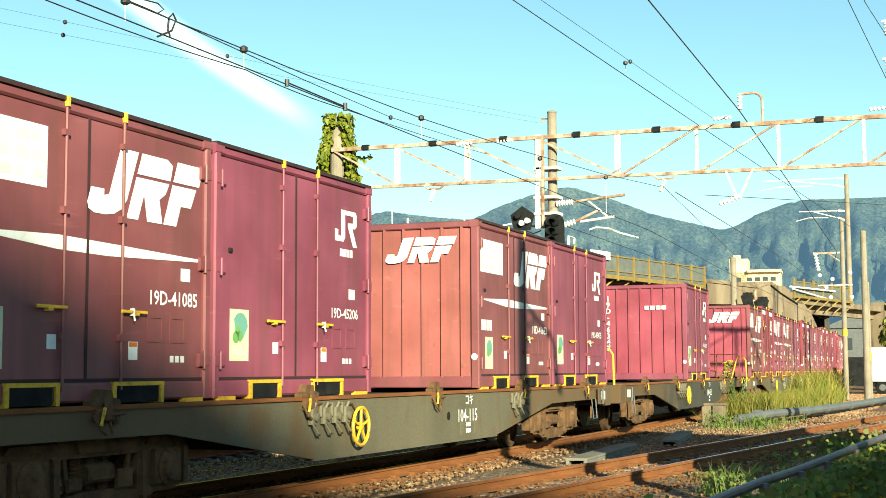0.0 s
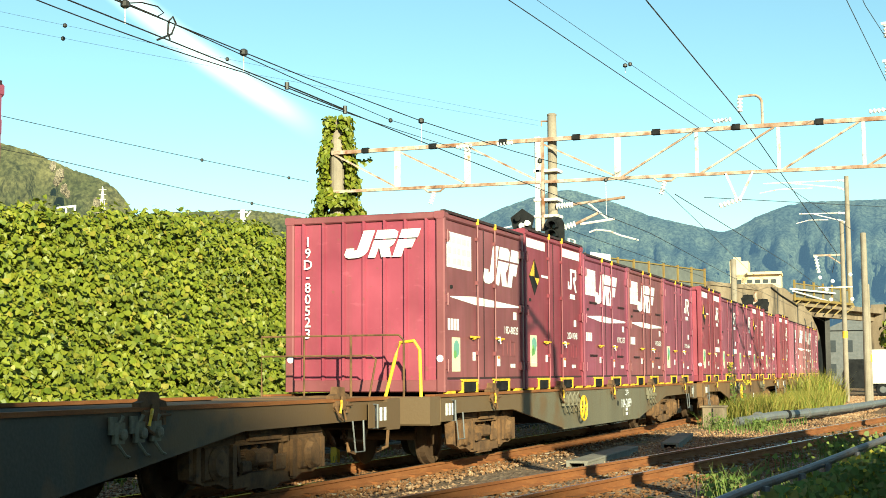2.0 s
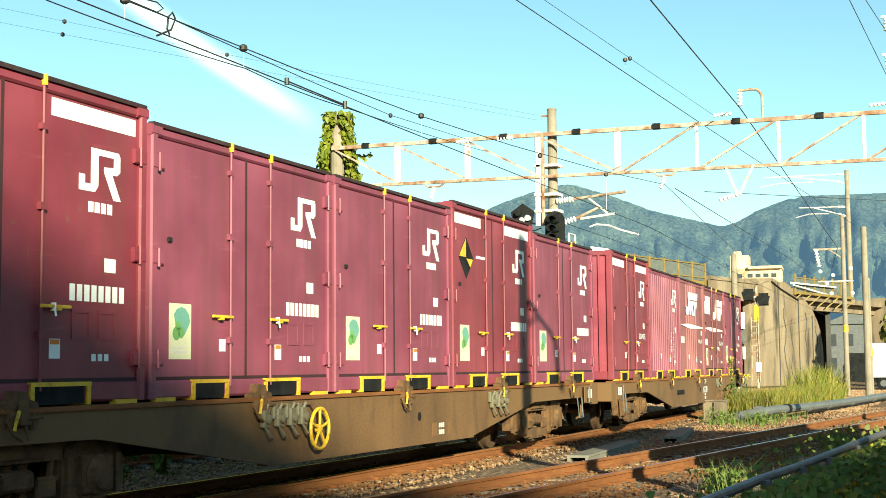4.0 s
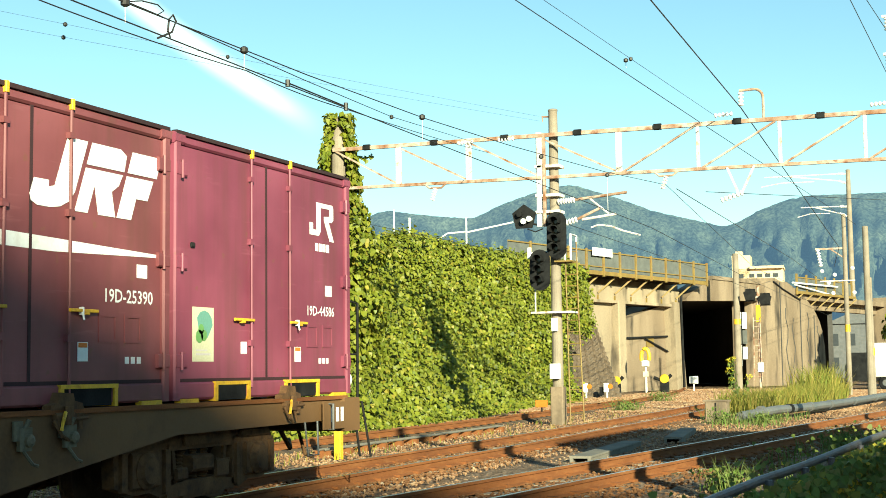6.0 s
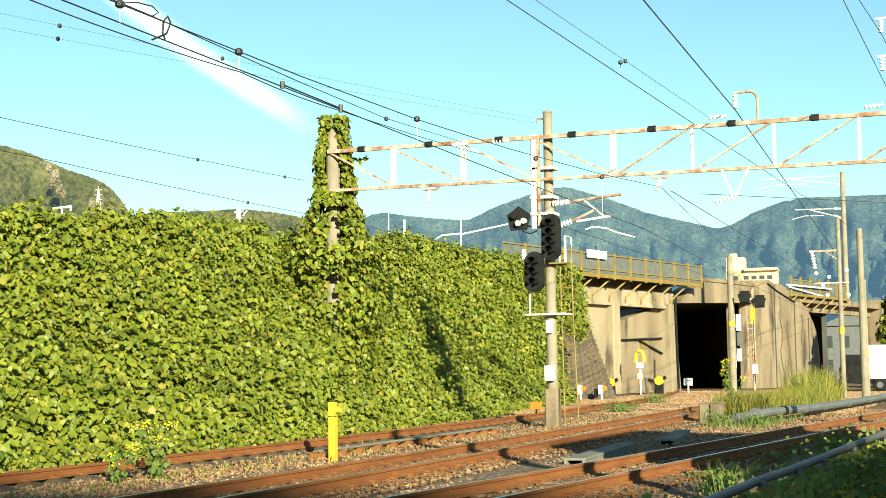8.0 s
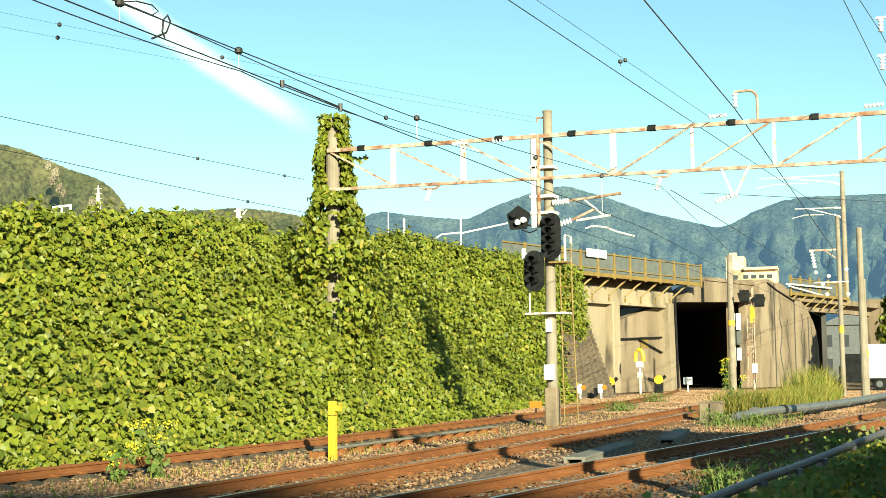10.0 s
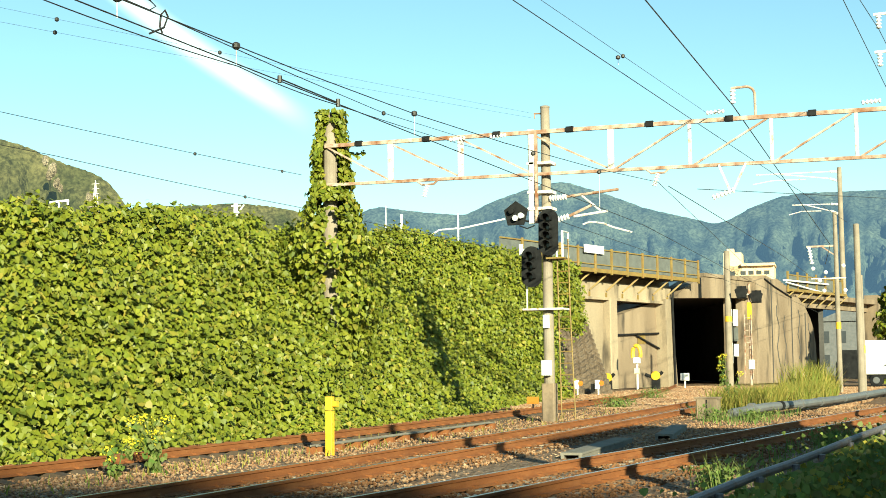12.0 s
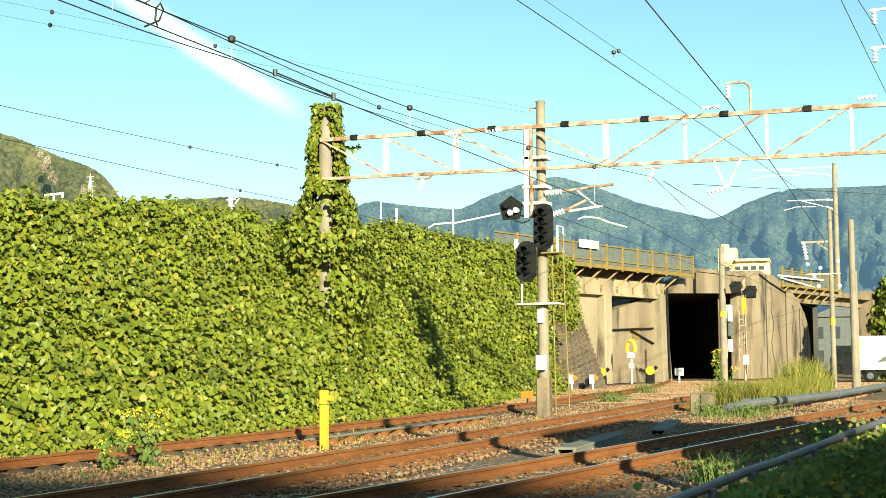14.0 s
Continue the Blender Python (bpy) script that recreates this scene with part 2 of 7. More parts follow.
M["orange"] = plain("orange_marker", (0.62, 0.17, 0.02))
M["blue"] = plain("blue_tag", (0.05, 0.28, 0.45))
M["green"] = plain("green_print", (0.16, 0.33, 0.10))
M["sticker"] = plain("cream_sticker", (0.66, 0.62, 0.42))
M["beige"] = surface("beige_render", (0.62, 0.46, 0.28), (0.70, 0.54, 0.34), 0.3, 0.9, 0, 5, 0.1)
M["window"] = plain("dark_window", (0.05, 0.055, 0.06), 0.2)
M["mesh_screen"] = surface("mesh_screen", (0.09, 0.095, 0.09), (0.13, 0.135, 0.125), 2, 0.8, 0, 30, 0.1)
M["netted"] = surface("netted_rock", (0.095, 0.070, 0.050), (0.155, 0.115, 0.078), 1.2, 0.95, 0, 10, 0.6, (0.12, 0.10, 0.08), 0.6)
M["wall_plain"] = surface("shade_wall_render", (0.34, 0.31, 0.28), (0.42, 0.39, 0.35), 0.5, 0.9, 0, 10, 0.2)


def ground_material():
    m, n, l, b = material("gravel_ground", 0.95, 0, 0.2)
    v = n.new("ShaderNodeTexVoronoi")
    v.inputs["Scale"].default_value = 16
    tc = n.new("ShaderNodeTexCoord")
    l.new(tc.outputs["Object"], v.inputs["Vector"])
    stones = ramped(n, l, v.outputs["Color"], ((0.15, (0.10, 0.068, 0.045)), (0.5, (0.185, 0.125, 0.082)), (0.85, (0.30, 0.215, 0.145))))
    big = noisy(n, l, 0.25, 5)
    base = blend(n, l, ramped(n, l, big, ((0.42, (0, 0, 0)), (0.62, (0.55,) * 3))), stones, (0.22, 0.115, 0.055))
    weeds = noisy(n, l, 0.6, 6)
    base = blend(n, l, ramped(n, l, weeds, ((0.60, (0, 0, 0)), (0.72, (0.6,) * 3))), base, (0.13, 0.14, 0.045))
    l.new(base, b.inputs["Base Color"])
    bump(n, l, b, v.outputs["Distance"], 0.9, 0.05)
    return m


M["ground"] = ground_material()


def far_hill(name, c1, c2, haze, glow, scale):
    """A wooded slope far off; the air's blue haze is put in as emission."""
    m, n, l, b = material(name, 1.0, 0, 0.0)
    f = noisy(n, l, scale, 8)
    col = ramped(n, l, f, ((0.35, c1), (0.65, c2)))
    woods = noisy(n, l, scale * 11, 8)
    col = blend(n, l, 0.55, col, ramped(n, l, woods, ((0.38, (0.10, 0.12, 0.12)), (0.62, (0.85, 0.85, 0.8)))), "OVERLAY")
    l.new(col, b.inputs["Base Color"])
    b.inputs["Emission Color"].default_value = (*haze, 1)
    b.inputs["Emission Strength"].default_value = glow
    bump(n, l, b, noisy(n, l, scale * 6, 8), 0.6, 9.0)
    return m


# Ridge, hills and crags glow faintly blue in place of hazy air.
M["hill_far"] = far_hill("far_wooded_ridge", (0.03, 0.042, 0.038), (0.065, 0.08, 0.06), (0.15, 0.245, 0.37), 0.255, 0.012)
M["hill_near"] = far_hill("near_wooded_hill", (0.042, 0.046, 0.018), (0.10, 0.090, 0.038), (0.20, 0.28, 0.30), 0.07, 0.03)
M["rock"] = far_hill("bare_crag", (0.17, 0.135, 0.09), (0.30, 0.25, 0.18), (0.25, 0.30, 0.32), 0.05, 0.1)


# ---- building helpers ----
class Shape:
    """Gathers corners and faces for one mesh."""

    def __init__(self):
        self.v, self.f = [], []

    def add(self, verts, faces):
        k = len(self.v)
        self.v += [tuple(p) for p in verts]
        self.f += [tuple(i + k for i in f) for f in faces]
        return self

    def add_from(self, other):
        return self.add(other.v, other.f)

    def box(self, x0, x1, y0, y1, z0, z1, c=0.0):
        """A box; c cuts its long edges (chamfer)."""
        if c <= 0:
            return self.add([(x, y, z) for z in (z0, z1) for y in (y0, y1) for x in (x0, x1)],
                            [(0, 2, 3, 1), (4, 5, 7, 6), (0, 1, 5, 4), (2, 6, 7, 3), (0, 4, 6, 2), (1, 3, 7, 5)])
        d = (x1 - x0, y1 - y0, z1 - z0)
        a = max(range(3), key=lambda i: d[i])
        lo, hi = ((x0, y0, z0), (x1, y1, z1))
        u, w = (a + 1) % 3, (a + 2) % 3
        ring = [(lo[u] + c, lo[w]), (hi[u] - c, lo[w]), (hi[u], lo[w] + c), (hi[u], hi[w] - c), (hi[u] - c, hi[w]), (lo[u] + c, hi[w]), (lo[u], hi[w] - c), (lo[u], lo[w] + c)]
        pts = []
        for e in (lo[a], hi[a]):
            for p, q in ring:
                t = [0, 0, 0]
                t[a], t[u], t[w] = e, p, q
                pts.append(tuple(t))
        return self.add(pts, [tuple(range(7, -1, -1)), tuple(range(8, 16))] + [(i, (i + 1) % 8, 8 + (i + 1) % 8, 8 + i) for i in range(8)])

    def prism(self, outline, axis, a, b):
        """An outline (two coordinates in the other axes' order) drawn out along axis from a to b."""
        k = len(outline)

        def put(e, p):
            return {"x": (e, p[0], p[1]), "y": (p[0], e, p[1]), "z": (p[0], p[1], e)}[axis]
        return self.add([put(e, p) for e in (a, b) for p in outline],
                        [tuple(range(k - 1, -1, -1)), tuple(range(k, 2 * k))] + [(i, (i + 1) % k, k + (i + 1) % k, k + i) for i in range(k)])

    def tube(self, pts, r, n=6, caps=True):
        """A round bar along points; r may be one radius or one a point."""
        pts = [Vector(p) for p in pts]
        rs = r if isinstance(r, (list, tuple)) else [r] * len(pts)
        verts, faces = [], []
        for i, p in enumerate(pts):
            d = (pts[min(i + 1, len(pts) - 1)] - pts[max(i - 1, 0)]).normalized()
            s = d.cross(Vector((0, 0, 1)) if abs(d.z) < 0.9 else Vector((1, 0, 0))).normalized()
            t = s.cross(d)
            verts += [p + (s * math.cos(2 * math.pi * j / n) + t * math.sin(2 * math.pi * j / n)) * rs[i] for j in range(n)]
        for i in range(len(pts) - 1):
            faces += [(i * n + j, i * n + (j + 1) % n, (i + 1) * n + (j + 1) % n, (i + 1) * n + j) for j in range(n)]
        if caps:
            faces += [tuple(range(n - 1, -1, -1)), tuple((len(pts) - 1) * n + j for j in range(n))]
        return self.add(verts, faces)

    def beam(self, p, q, w, h):
        """A square bar from p to q, w across and h up."""
        p, q = Vector(p), Vector(q)
        d = (q - p).normalized()
        s = d.cross(Vector((0, 0, 1)) if abs(d.z) < 0.95 else Vector((0, 1, 0))).normalized() * w / 2
        t = s.cross(d).normalized() * h / 2
        return self.add([e + a * s + b * t for e in (p, q) for a, b in ((-1, -1), (1, -1), (1, 1), (-1, 1))],
                        [(3, 2, 1, 0), (4, 5, 6, 7)] + [(i, (i + 1) % 4, 4 + (i + 1) % 4, 4 + i) for i in range(4)])

    def disc(self, c, axis, rings, n=20):
        """A turned form about an axis through c: rings of (offset along it, radius)."""
        verts, faces = [], []
        for o, r in rings:
            for j in range(n):
                a, b = r * math.cos(2 * math.pi * j / n), r * math.sin(2 * math.pi * j / n)
                verts.append({"x": (c[0] + o, c[1] + a, c[2] + b), "y": (c[0] + a, c[1] + o, c[2] + b), "z": (c[0] + a, c[1] + b, c[2] + o)}[axis])
        for i in range(len(rings) - 1):
            faces += [(i * n + j, i * n + (j + 1) % n, (i + 1) * n + (j + 1) % n, (i + 1) * n + j) for j in range(n)]
        faces += [tuple(range(n - 1, -1, -1)), tuple((len(rings) - 1) * n + j for j in range(n))]
        return self.add(verts, faces)

    def mesh(self, name):
        me = bpy.data.meshes.new(name)
        me.from_pydata(self.v, [], self.f)
        bm = bmesh.new()
        bm.from_mesh(me)
        bmesh.ops.recalc_face_normals(bm, faces=bm.faces)
        bm.to_mesh(me)
        bm.free()
        return me


def part(name, shape, mat, parent=None, label="", at=None):
    """One mesh object under a thing or a part. shape: a Shape or a finished mesh."""
    me = shape.mesh(name) if isinstance(shape, Shape) else shape
    if not me.materials:
        me.materials.append(M[mat] if isinstance(mat, str) else mat)
    ob = new(name, me)
    ob.parent = parent
    if at is not None:
        ob.matrix_basis = at
    if label:
        ob["label"] = label
    return ob


def thing(name, label, category, m=None, group="", kind=""):
    ob = new(name)
    if m is not None:
        ob.matrix_basis = m
    return tagged(ob, label, category, group, kind)


def solid(name, shape, mat, label, category="", kind="", group="", at=None):
    return tagged(part(name, shape, mat, None, "", at), label, category, group, kind)


def leaves(n, place, size, seed, bend=0.35, jitter=0.45):
    """n leaves of five corners and a fold. place(rng) gives a point and the way the leaf faces."""
    rng = random.Random(seed)
    verts, faces = [], []
    for _ in range(n):
        p, face = place(rng)
        s = size * rng.uniform(0.6, 1.35)
        nrm = (face + Vector((rng.gauss(0, jitter), rng.gauss(0, jitter), rng.gauss(0, jitter)))).normalized()
        down = Vector((rng.gauss(0, 0.5), rng.gauss(0, 0.5), -1))
        t = (down - nrm * down.dot(nrm)).normalized()
        w = nrm.cross(t)
        k = len(verts)
        lift = nrm * (s * bend * rng.uniform(-0.3, 1))
        wide = s * rng.uniform(0.42, 0.6)
        verts += [p, p + t * s * 0.15 + w * wide + lift, p + t * s * 0.62 + w * wide * 0.78 + lift * 0.6, p + t * s - lift * 0.4,
                  p + t * s * 0.62 - w * wide * 0.78 + lift * 0.6, p + t * s * 0.15 - w * wide + lift]
        faces += [(k, k + 1, k + 2, k + 3), (k, k + 3, k + 4, k + 5)]
    me = bpy.data.meshes.new("leaves")
    me.from_pydata([tuple(v) for v in verts], [], faces)
    return me


def blades(n, place, height, width, seed, lean=0.3):
    """n grass blades, each of three joints."""
    rng = random.Random(seed)
    verts, faces = [], []
    for _ in range(n):
        p = place(rng)
        h = height * rng.uniform(0.45, 1.15)
        a = rng.uniform(0, 6.283)
        side = Vector((math.cos(a), math.sin(a), 0)) * width * rng.uniform(0.6, 1.3)
        out = Vector((rng.gauss(0, lean), rng.gauss(0, lean), 0)) * h
        k = len(verts)
        mid = p + out * 0.35 + Vector((0, 0, h * 0.6))
        tip = p + out + Vector((0, 0, h))
        verts += [p - side, p + side, mid + side * 0.8, mid - side * 0.8, tip]
        faces += [(k, k + 1, k + 2, k + 3), (k + 3, k + 2, k + 4)]
    me = bpy.data.meshes.new("blades")
    me.from_pydata([tuple(v) for v in verts], [], faces)
    return me


def writing(s, size):
    """A flat mesh of the built-in font, centred."""
    cu = bpy.data.curves.new("writing", "FONT")
    cu.body, cu.size, cu.align_x, cu.align_y = s, size, "CENTER", "CENTER"
    cu.offset = size * 0.012
    cu.resolution_u = 2
    ob = new("writing", cu)
    me = bpy.data.meshes.new_from_object(ob.evaluated_get(bpy.context.evaluated_depsgraph_get()))
    bpy.data.objects.remove(ob)
    return me


SIDE = Matrix(((0, 0, 1, 0), (1, 0, 0, 0), (0, 1, 0, 0), (0, 0, 0, 1)))    # written on a face that looks to +x
END = Matrix(((1, 0, 0, 0), (0, 0, -1, 0), (0, 1, 0, 0), (0, 0, 0, 1)))    # written on a face that looks to -y
WORDS = {s: writing(s, z) for s, z in (
    ("19D-41085", 0.184), ("19D-45206", 0.163), ("19D-41683", 0.184), ("19D-45475", 0.163), ("19D-46347", 0.150), ("19D-80523", 0.163),
    ("20D-9548", 0.170), ("V19C-137", 0.170), ("V19C-8342", 0.156), ("V19C-1686", 0.150), ("20D-4592", 0.170), ("V19B-6741", 0.156),
    ("19D-25390", 0.163), ("19D-44586", 0.150), ("\u30b3\u30ad", 0.17), ("104-115", 0.25), ("104-452", 0.25), ("104-2899", 0.25), ("107-289", 0.24),
    *((d, 0.20) for d in "0123456789DG-"))}


# ---- the line ----
def track_x(y):
    """The main line's middle: straight past the camera, then a slow double bend."""
    u = min(max(0.0, y - 12.4), 67.6)
    v = max(0.0, y - 80)
    return -8.289 - 0.0010308 * u * u + 8.4e-6 * u ** 3 - 0.024 * v - 0.0011 * v * v


def siding_x(y):
    u = max(0.0, y - 24)
    return -13.18 - 0.00155 * u * u


def loop_x(y):
    return -5.42 + 0.102 * (y - 13.5) if y > 2 else -6.59 + 0.03 * (y - 2)


def track(name, xs, y0, y1, step, label, gauge=1.13, sleepers=(0, 0), rails=(-1, 1), head="rail_head", tie="sleeper"):
    root = thing(name, label, "railway track", group="railway tracks")
    n = int((y1 - y0) / step)
    ys = [y0 + (y1 - y0) * i / n for i in range(n + 1)]
    # flat-bottom rail: foot, web and head
    prof = [(-0.06, -0.145), (0.06, -0.145), (0.06, -0.132), (0.012, -0.115), (0.010, -0.045), (0.032, -0.034), (0.032, -0.006),
            (0.024, 0.0), (-0.024, 0.0), (-0.032, -0.006), (-0.032, -0.034), (-0.010, -0.045), (-0.012, -0.115), (-0.06, -0.132)]
    k = len(prof)
    for s in rails:
        me = bpy.data.meshes.new("rail")
        verts = [(xs(y) + s * gauge / 2 + px, y, pz) for y in ys for px, pz in prof]
        faces = [(i * k + j, i * k + (j + 1) % k, (i + 1) * k + (j + 1) % k, (i + 1) * k + j) for i in range(len(ys) - 1) for j in range(k)]
        me.from_pydata(verts, [], faces)
        me.materials.append(M["rust_orange"])
        me.materials.append(M[head])
        for i, f in enumerate(me.polygons):
            if i % k == 7:
                f.material_index = 1
        part("rail", me, "rust_orange", root)
    sl = Shape().prism([(-1.0, -0.34), (1.0, -0.34), (1.0, -0.20), (0.75, -0.15), (-0.75, -0.15), (-1.0, -0.20)], "y", -0.11, 0.11).mesh("sleeper")
    clip = Shape().box(-0.09, 0.09, -0.05, 0.05, -0.15, -0.105, 0.01).mesh("rail_clip")
    y = sleepers[0]
    while y < sleepers[1]:
        a = math.degrees(math.atan2(xs(y + 0.5) - xs(y - 0.5), 1.0))
        ob = part("sleeper", sl, tie, root, at=pose(xs(y), y, 0, 0, 0, -a))
        for s in (-1, 1):
            part("rail_clip", clip, "rust_orange", ob, at=pose(s * 0.59, 0, 0))
        y += 0.64
    return root


track("main_track", track_x, -170, 170, 1.0, "rusty-sided main line track with polished rail heads on ballast", sleepers=(9, 66))
track("siding_track", siding_x, -20, 110, 1.0, "old rust-brown siding track along the overgrown bank", sleepers=(10, 60), rails=(1,), head="rust_orange", tie="old_timber")
track("loop_track", loop_x, -60, 120, 1.0, "rusty loop track that draws away from the main line", sleepers=(9, 50))

# ---- ground ----
GZ = -0.19


def ground():
    xs = sorted({-3000, -900, -300, -100, -60, *range(-40, 31, 1), 60, 100, 300, 900, 3000})
    ys = sorted({-3000, -900, -300, -200, -100, -50, *range(-20, 131, 1), 160, 200, 300, 900, 4000})
    verts = []
    for y in ys:
        for x in xs:
            z = GZ - 0.02
            if -40 < x < 30 and -20 < y < 130:
                z += 0.035 * noise.noise(Vector((x * 0.35, y * 0.35, 0))) + 0.02 * noise.noise(Vector((x, y, 3)))
                d = min(abs(x - track_x(y)), abs(x - loop_x(y)))
                z += 0.05 * max(0.0, 1 - max(0, d - 1.1) / 0.6)
                if d > 1.7:
                    z -= 0.03
            verts.append((x, y, z))
    w = len(xs)
    me = bpy.data.meshes.new("ground")
    me.from_pydata(verts, [], [(j * w + i, j * w + i + 1, (j + 1) * w + i + 1, (j + 1) * w + i) for j in range(len(ys) - 1) for i in range(w - 1)])
    for f in me.polygons:
        f.use_smooth = True
    solid("ground", me, "ground", "brown gravel ground with patches of weeds beside the rails", "ground", "structure")


ground()


def ballast():
    """Loose stones between and beside the rails."""
    rng = random.Random(5)
    ico = [Vector(v).normalized() for v in ((0, 0, 1), (0.9, 0, 0.3), (0.25, 0.85, 0.3), (-0.7, 0.5, 0.3), (-0.7, -0.5, 0.3), (0.25, -0.85, 0.3), (0, 0, -0.8))]
    fs = [(0, 1, 2), (0, 2, 3), (0, 3, 4), (0, 4, 5), (0, 5, 1), (6, 2, 1), (6, 3, 2), (6, 4, 3), (6, 5, 4), (6, 1, 5)]
    verts, faces = [], []
    rusty, rfaces = [], []
    count = 0
    while count < 52000:
        y = 11 + 40 * rng.random() ** 1.8
        x = rng.uniform(-15.2, loop_x(y) + 1.8)
        dm, dl = x - track_x(y), x - loop_x(y)
        near = min(abs(dm), abs(dl))
        if near > 2.0 and rng.random() > (0.75 if dm > 0 else 0.6):
            continue
        s = rng.uniform(0.014, 0.034)
        if any(abs(abs(d) - 0.565) < 0.07 for d in (dm, dl)):
            continue
        z = (-0.158 if near < 1.3 else GZ - 0.02) + rng.uniform(-0.012, 0.02)
        # round the loop the dark stones stand in for shade as well as rust
        vs, fl = (rusty, rfaces) if abs(dm) < 0.95 + 0.25 * rng.random() or abs(dl) < 1.5 else (verts, faces)
        k = len(vs)
        a = rng.uniform(0, 6.28)
        ca, sa = math.cos(a), math.sin(a)
        sx, sy, sz = s * rng.uniform(0.7, 1.5), s * rng.uniform(0.7, 1.3), s * rng.uniform(0.6, 1.0)
        for v in ico:
            px, py = v.x * sx, v.y * sy
            vs.append((x + px * ca - py * sa, y + px * sa + py * ca, z + v.z * sz))
        fl += [(p + k, q + k, r + k) for p, q, r in fs]
        count += 1
    for _ in range(26000):
        y = 46 + 46 * rng.random() ** 1.3
        x = rng.uniform(-18.5 - 0.03 * (y - 46), -4.5)
        if min(abs(abs(x - track_x(y)) - 0.565), abs(abs(x - loop_x(y)) - 0.565)) < 0.09:
            continue
        s, a, k = rng.uniform(0.03, 0.065), rng.uniform(0, 6.28), len(verts)
        for v in ico:
            verts.append((x + s * 1.3 * (v.x * math.cos(a) - v.y * math.sin(a)), y + s * (v.x * math.sin(a) + v.y * math.cos(a)), GZ - 0.01 + v.z * s * 0.9))
        faces += [(p + k, q + k, r + k) for p, q, r in fs]
    me = bpy.data.meshes.new("ballast")
    me.from_pydata(verts, [], faces)
    solid("ballast", me, "stone", "rust-tinted brown crushed stone ballast along the tracks", "ballast", "stuff")
    me = bpy.data.meshes.new("rusty_ballast")
    me.from_pydata(rusty, [], rfaces)
    solid("rusty_ballast", me, "rust_shade_stone", "rust-brown ballast between and beside the rails, darkened for shade", "ballast", "stuff")


ballast()


# ---- hills and distance ----
def ridge(name, dist, depth, skyline, mat, label, rough, n=150, tiers=36):
    """A wooded ridge far off, with spurs and gullies, under a skyline of (degrees left of the line, degrees high)."""
    az_, el_ = zip(*sorted(skyline))
    a0, a1 = az_[-1], az_[0]
    verts, faces = [], []
    for i in range(n + 1):
        az = a0 + (a1 - a0) * i / n
        h = sum(float(np.interp(az + k * 0.16, az_, el_)) for k in (-1, 0, 1)) / 3
        a = radians(az)
        for j in range(tiers + 1):
            t = j / tiers
            q = Vector((az * 0.9, t * 2.2, dist * 0.01))
            spur = noise.noise(q + Vector((0, -t, 0))) * 0.6 + noise.noise(q * 2.3) * 0.45 + noise.noise(q * 5.1) * 0.28 + noise.noise(q * 12) * 0.14
            d = dist * (1 - depth * (1 - t) + depth * 0.55 * spur * (1 - t * t))
            e = max(h, 0.05) * t ** 0.85
            e += rough * (noise.noise(q * 9.0) * 0.5 + noise.noise(Vector((az * 14, t * 30, 0))) * 0.6 + noise.noise(Vector((az * 34, t * 40, 5))) * 0.5) * min(1, t * 2)
            verts.append((-math.sin(a) * d, math.cos(a) * d, max(d * math.tan(radians(e)), -2) + 0.5))
    k = tiers + 1
    for i in range(n):
        faces += [(i * k + j, (i + 1) * k + j, (i + 1) * k + j + 1, i * k + j + 1) for j in range(tiers)]
    me = bpy.data.meshes.new(name)
    me.from_pydata(verts, [], faces)
    for f in me.polygons:
        f.use_smooth = True
    return solid(name, me, mat, label, "mountain", "structure")


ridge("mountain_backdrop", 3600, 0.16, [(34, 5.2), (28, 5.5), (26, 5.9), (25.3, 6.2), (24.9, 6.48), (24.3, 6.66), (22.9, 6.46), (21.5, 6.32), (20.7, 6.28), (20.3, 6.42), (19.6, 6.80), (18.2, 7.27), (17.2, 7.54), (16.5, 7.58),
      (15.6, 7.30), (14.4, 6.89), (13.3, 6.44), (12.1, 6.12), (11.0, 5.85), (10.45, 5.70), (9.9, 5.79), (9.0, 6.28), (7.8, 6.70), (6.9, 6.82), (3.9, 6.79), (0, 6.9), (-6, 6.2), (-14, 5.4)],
      "hill_far", "blue-green wooded mountain ridge with evening haze put in as glow", 0.045, 360)
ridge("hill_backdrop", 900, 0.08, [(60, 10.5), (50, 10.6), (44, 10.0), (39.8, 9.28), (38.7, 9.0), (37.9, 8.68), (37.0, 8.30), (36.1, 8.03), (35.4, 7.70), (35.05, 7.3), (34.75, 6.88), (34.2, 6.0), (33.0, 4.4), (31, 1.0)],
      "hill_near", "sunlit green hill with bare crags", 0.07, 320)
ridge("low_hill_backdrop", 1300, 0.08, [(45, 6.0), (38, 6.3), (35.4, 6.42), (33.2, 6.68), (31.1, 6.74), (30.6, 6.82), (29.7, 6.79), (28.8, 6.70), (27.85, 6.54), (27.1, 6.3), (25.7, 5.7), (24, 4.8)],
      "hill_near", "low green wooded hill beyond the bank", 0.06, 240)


def crag(az, el, size, dist=850):
    """A bare pale outcrop on the hill."""
    a, e = radians(az), radians(el)
    c = Vector((-math.sin(a), math.cos(a), math.tan(e))) * dist
    rng = random.Random(int(az * 10))
    bm = bmesh.new()
    bmesh.ops.create_icosphere(bm, subdivisions=3, radius=1)
    for v in bm.verts:
        v.co = Vector((v.co.x * size * 0.8, v.co.y * size * 0.8, v.co.z * size * 1.4)) * (1 + 0.45 * noise.noise(v.co * 2.2 + Vector((az, 0, 0)))) + c
    me = bpy.data.meshes.new("crag")
    bm.to_mesh(me)
    bm.free()
    solid("crag", me, "rock", "bare pale rock outcrop on the green hill", "rock", group="crags on the hill")


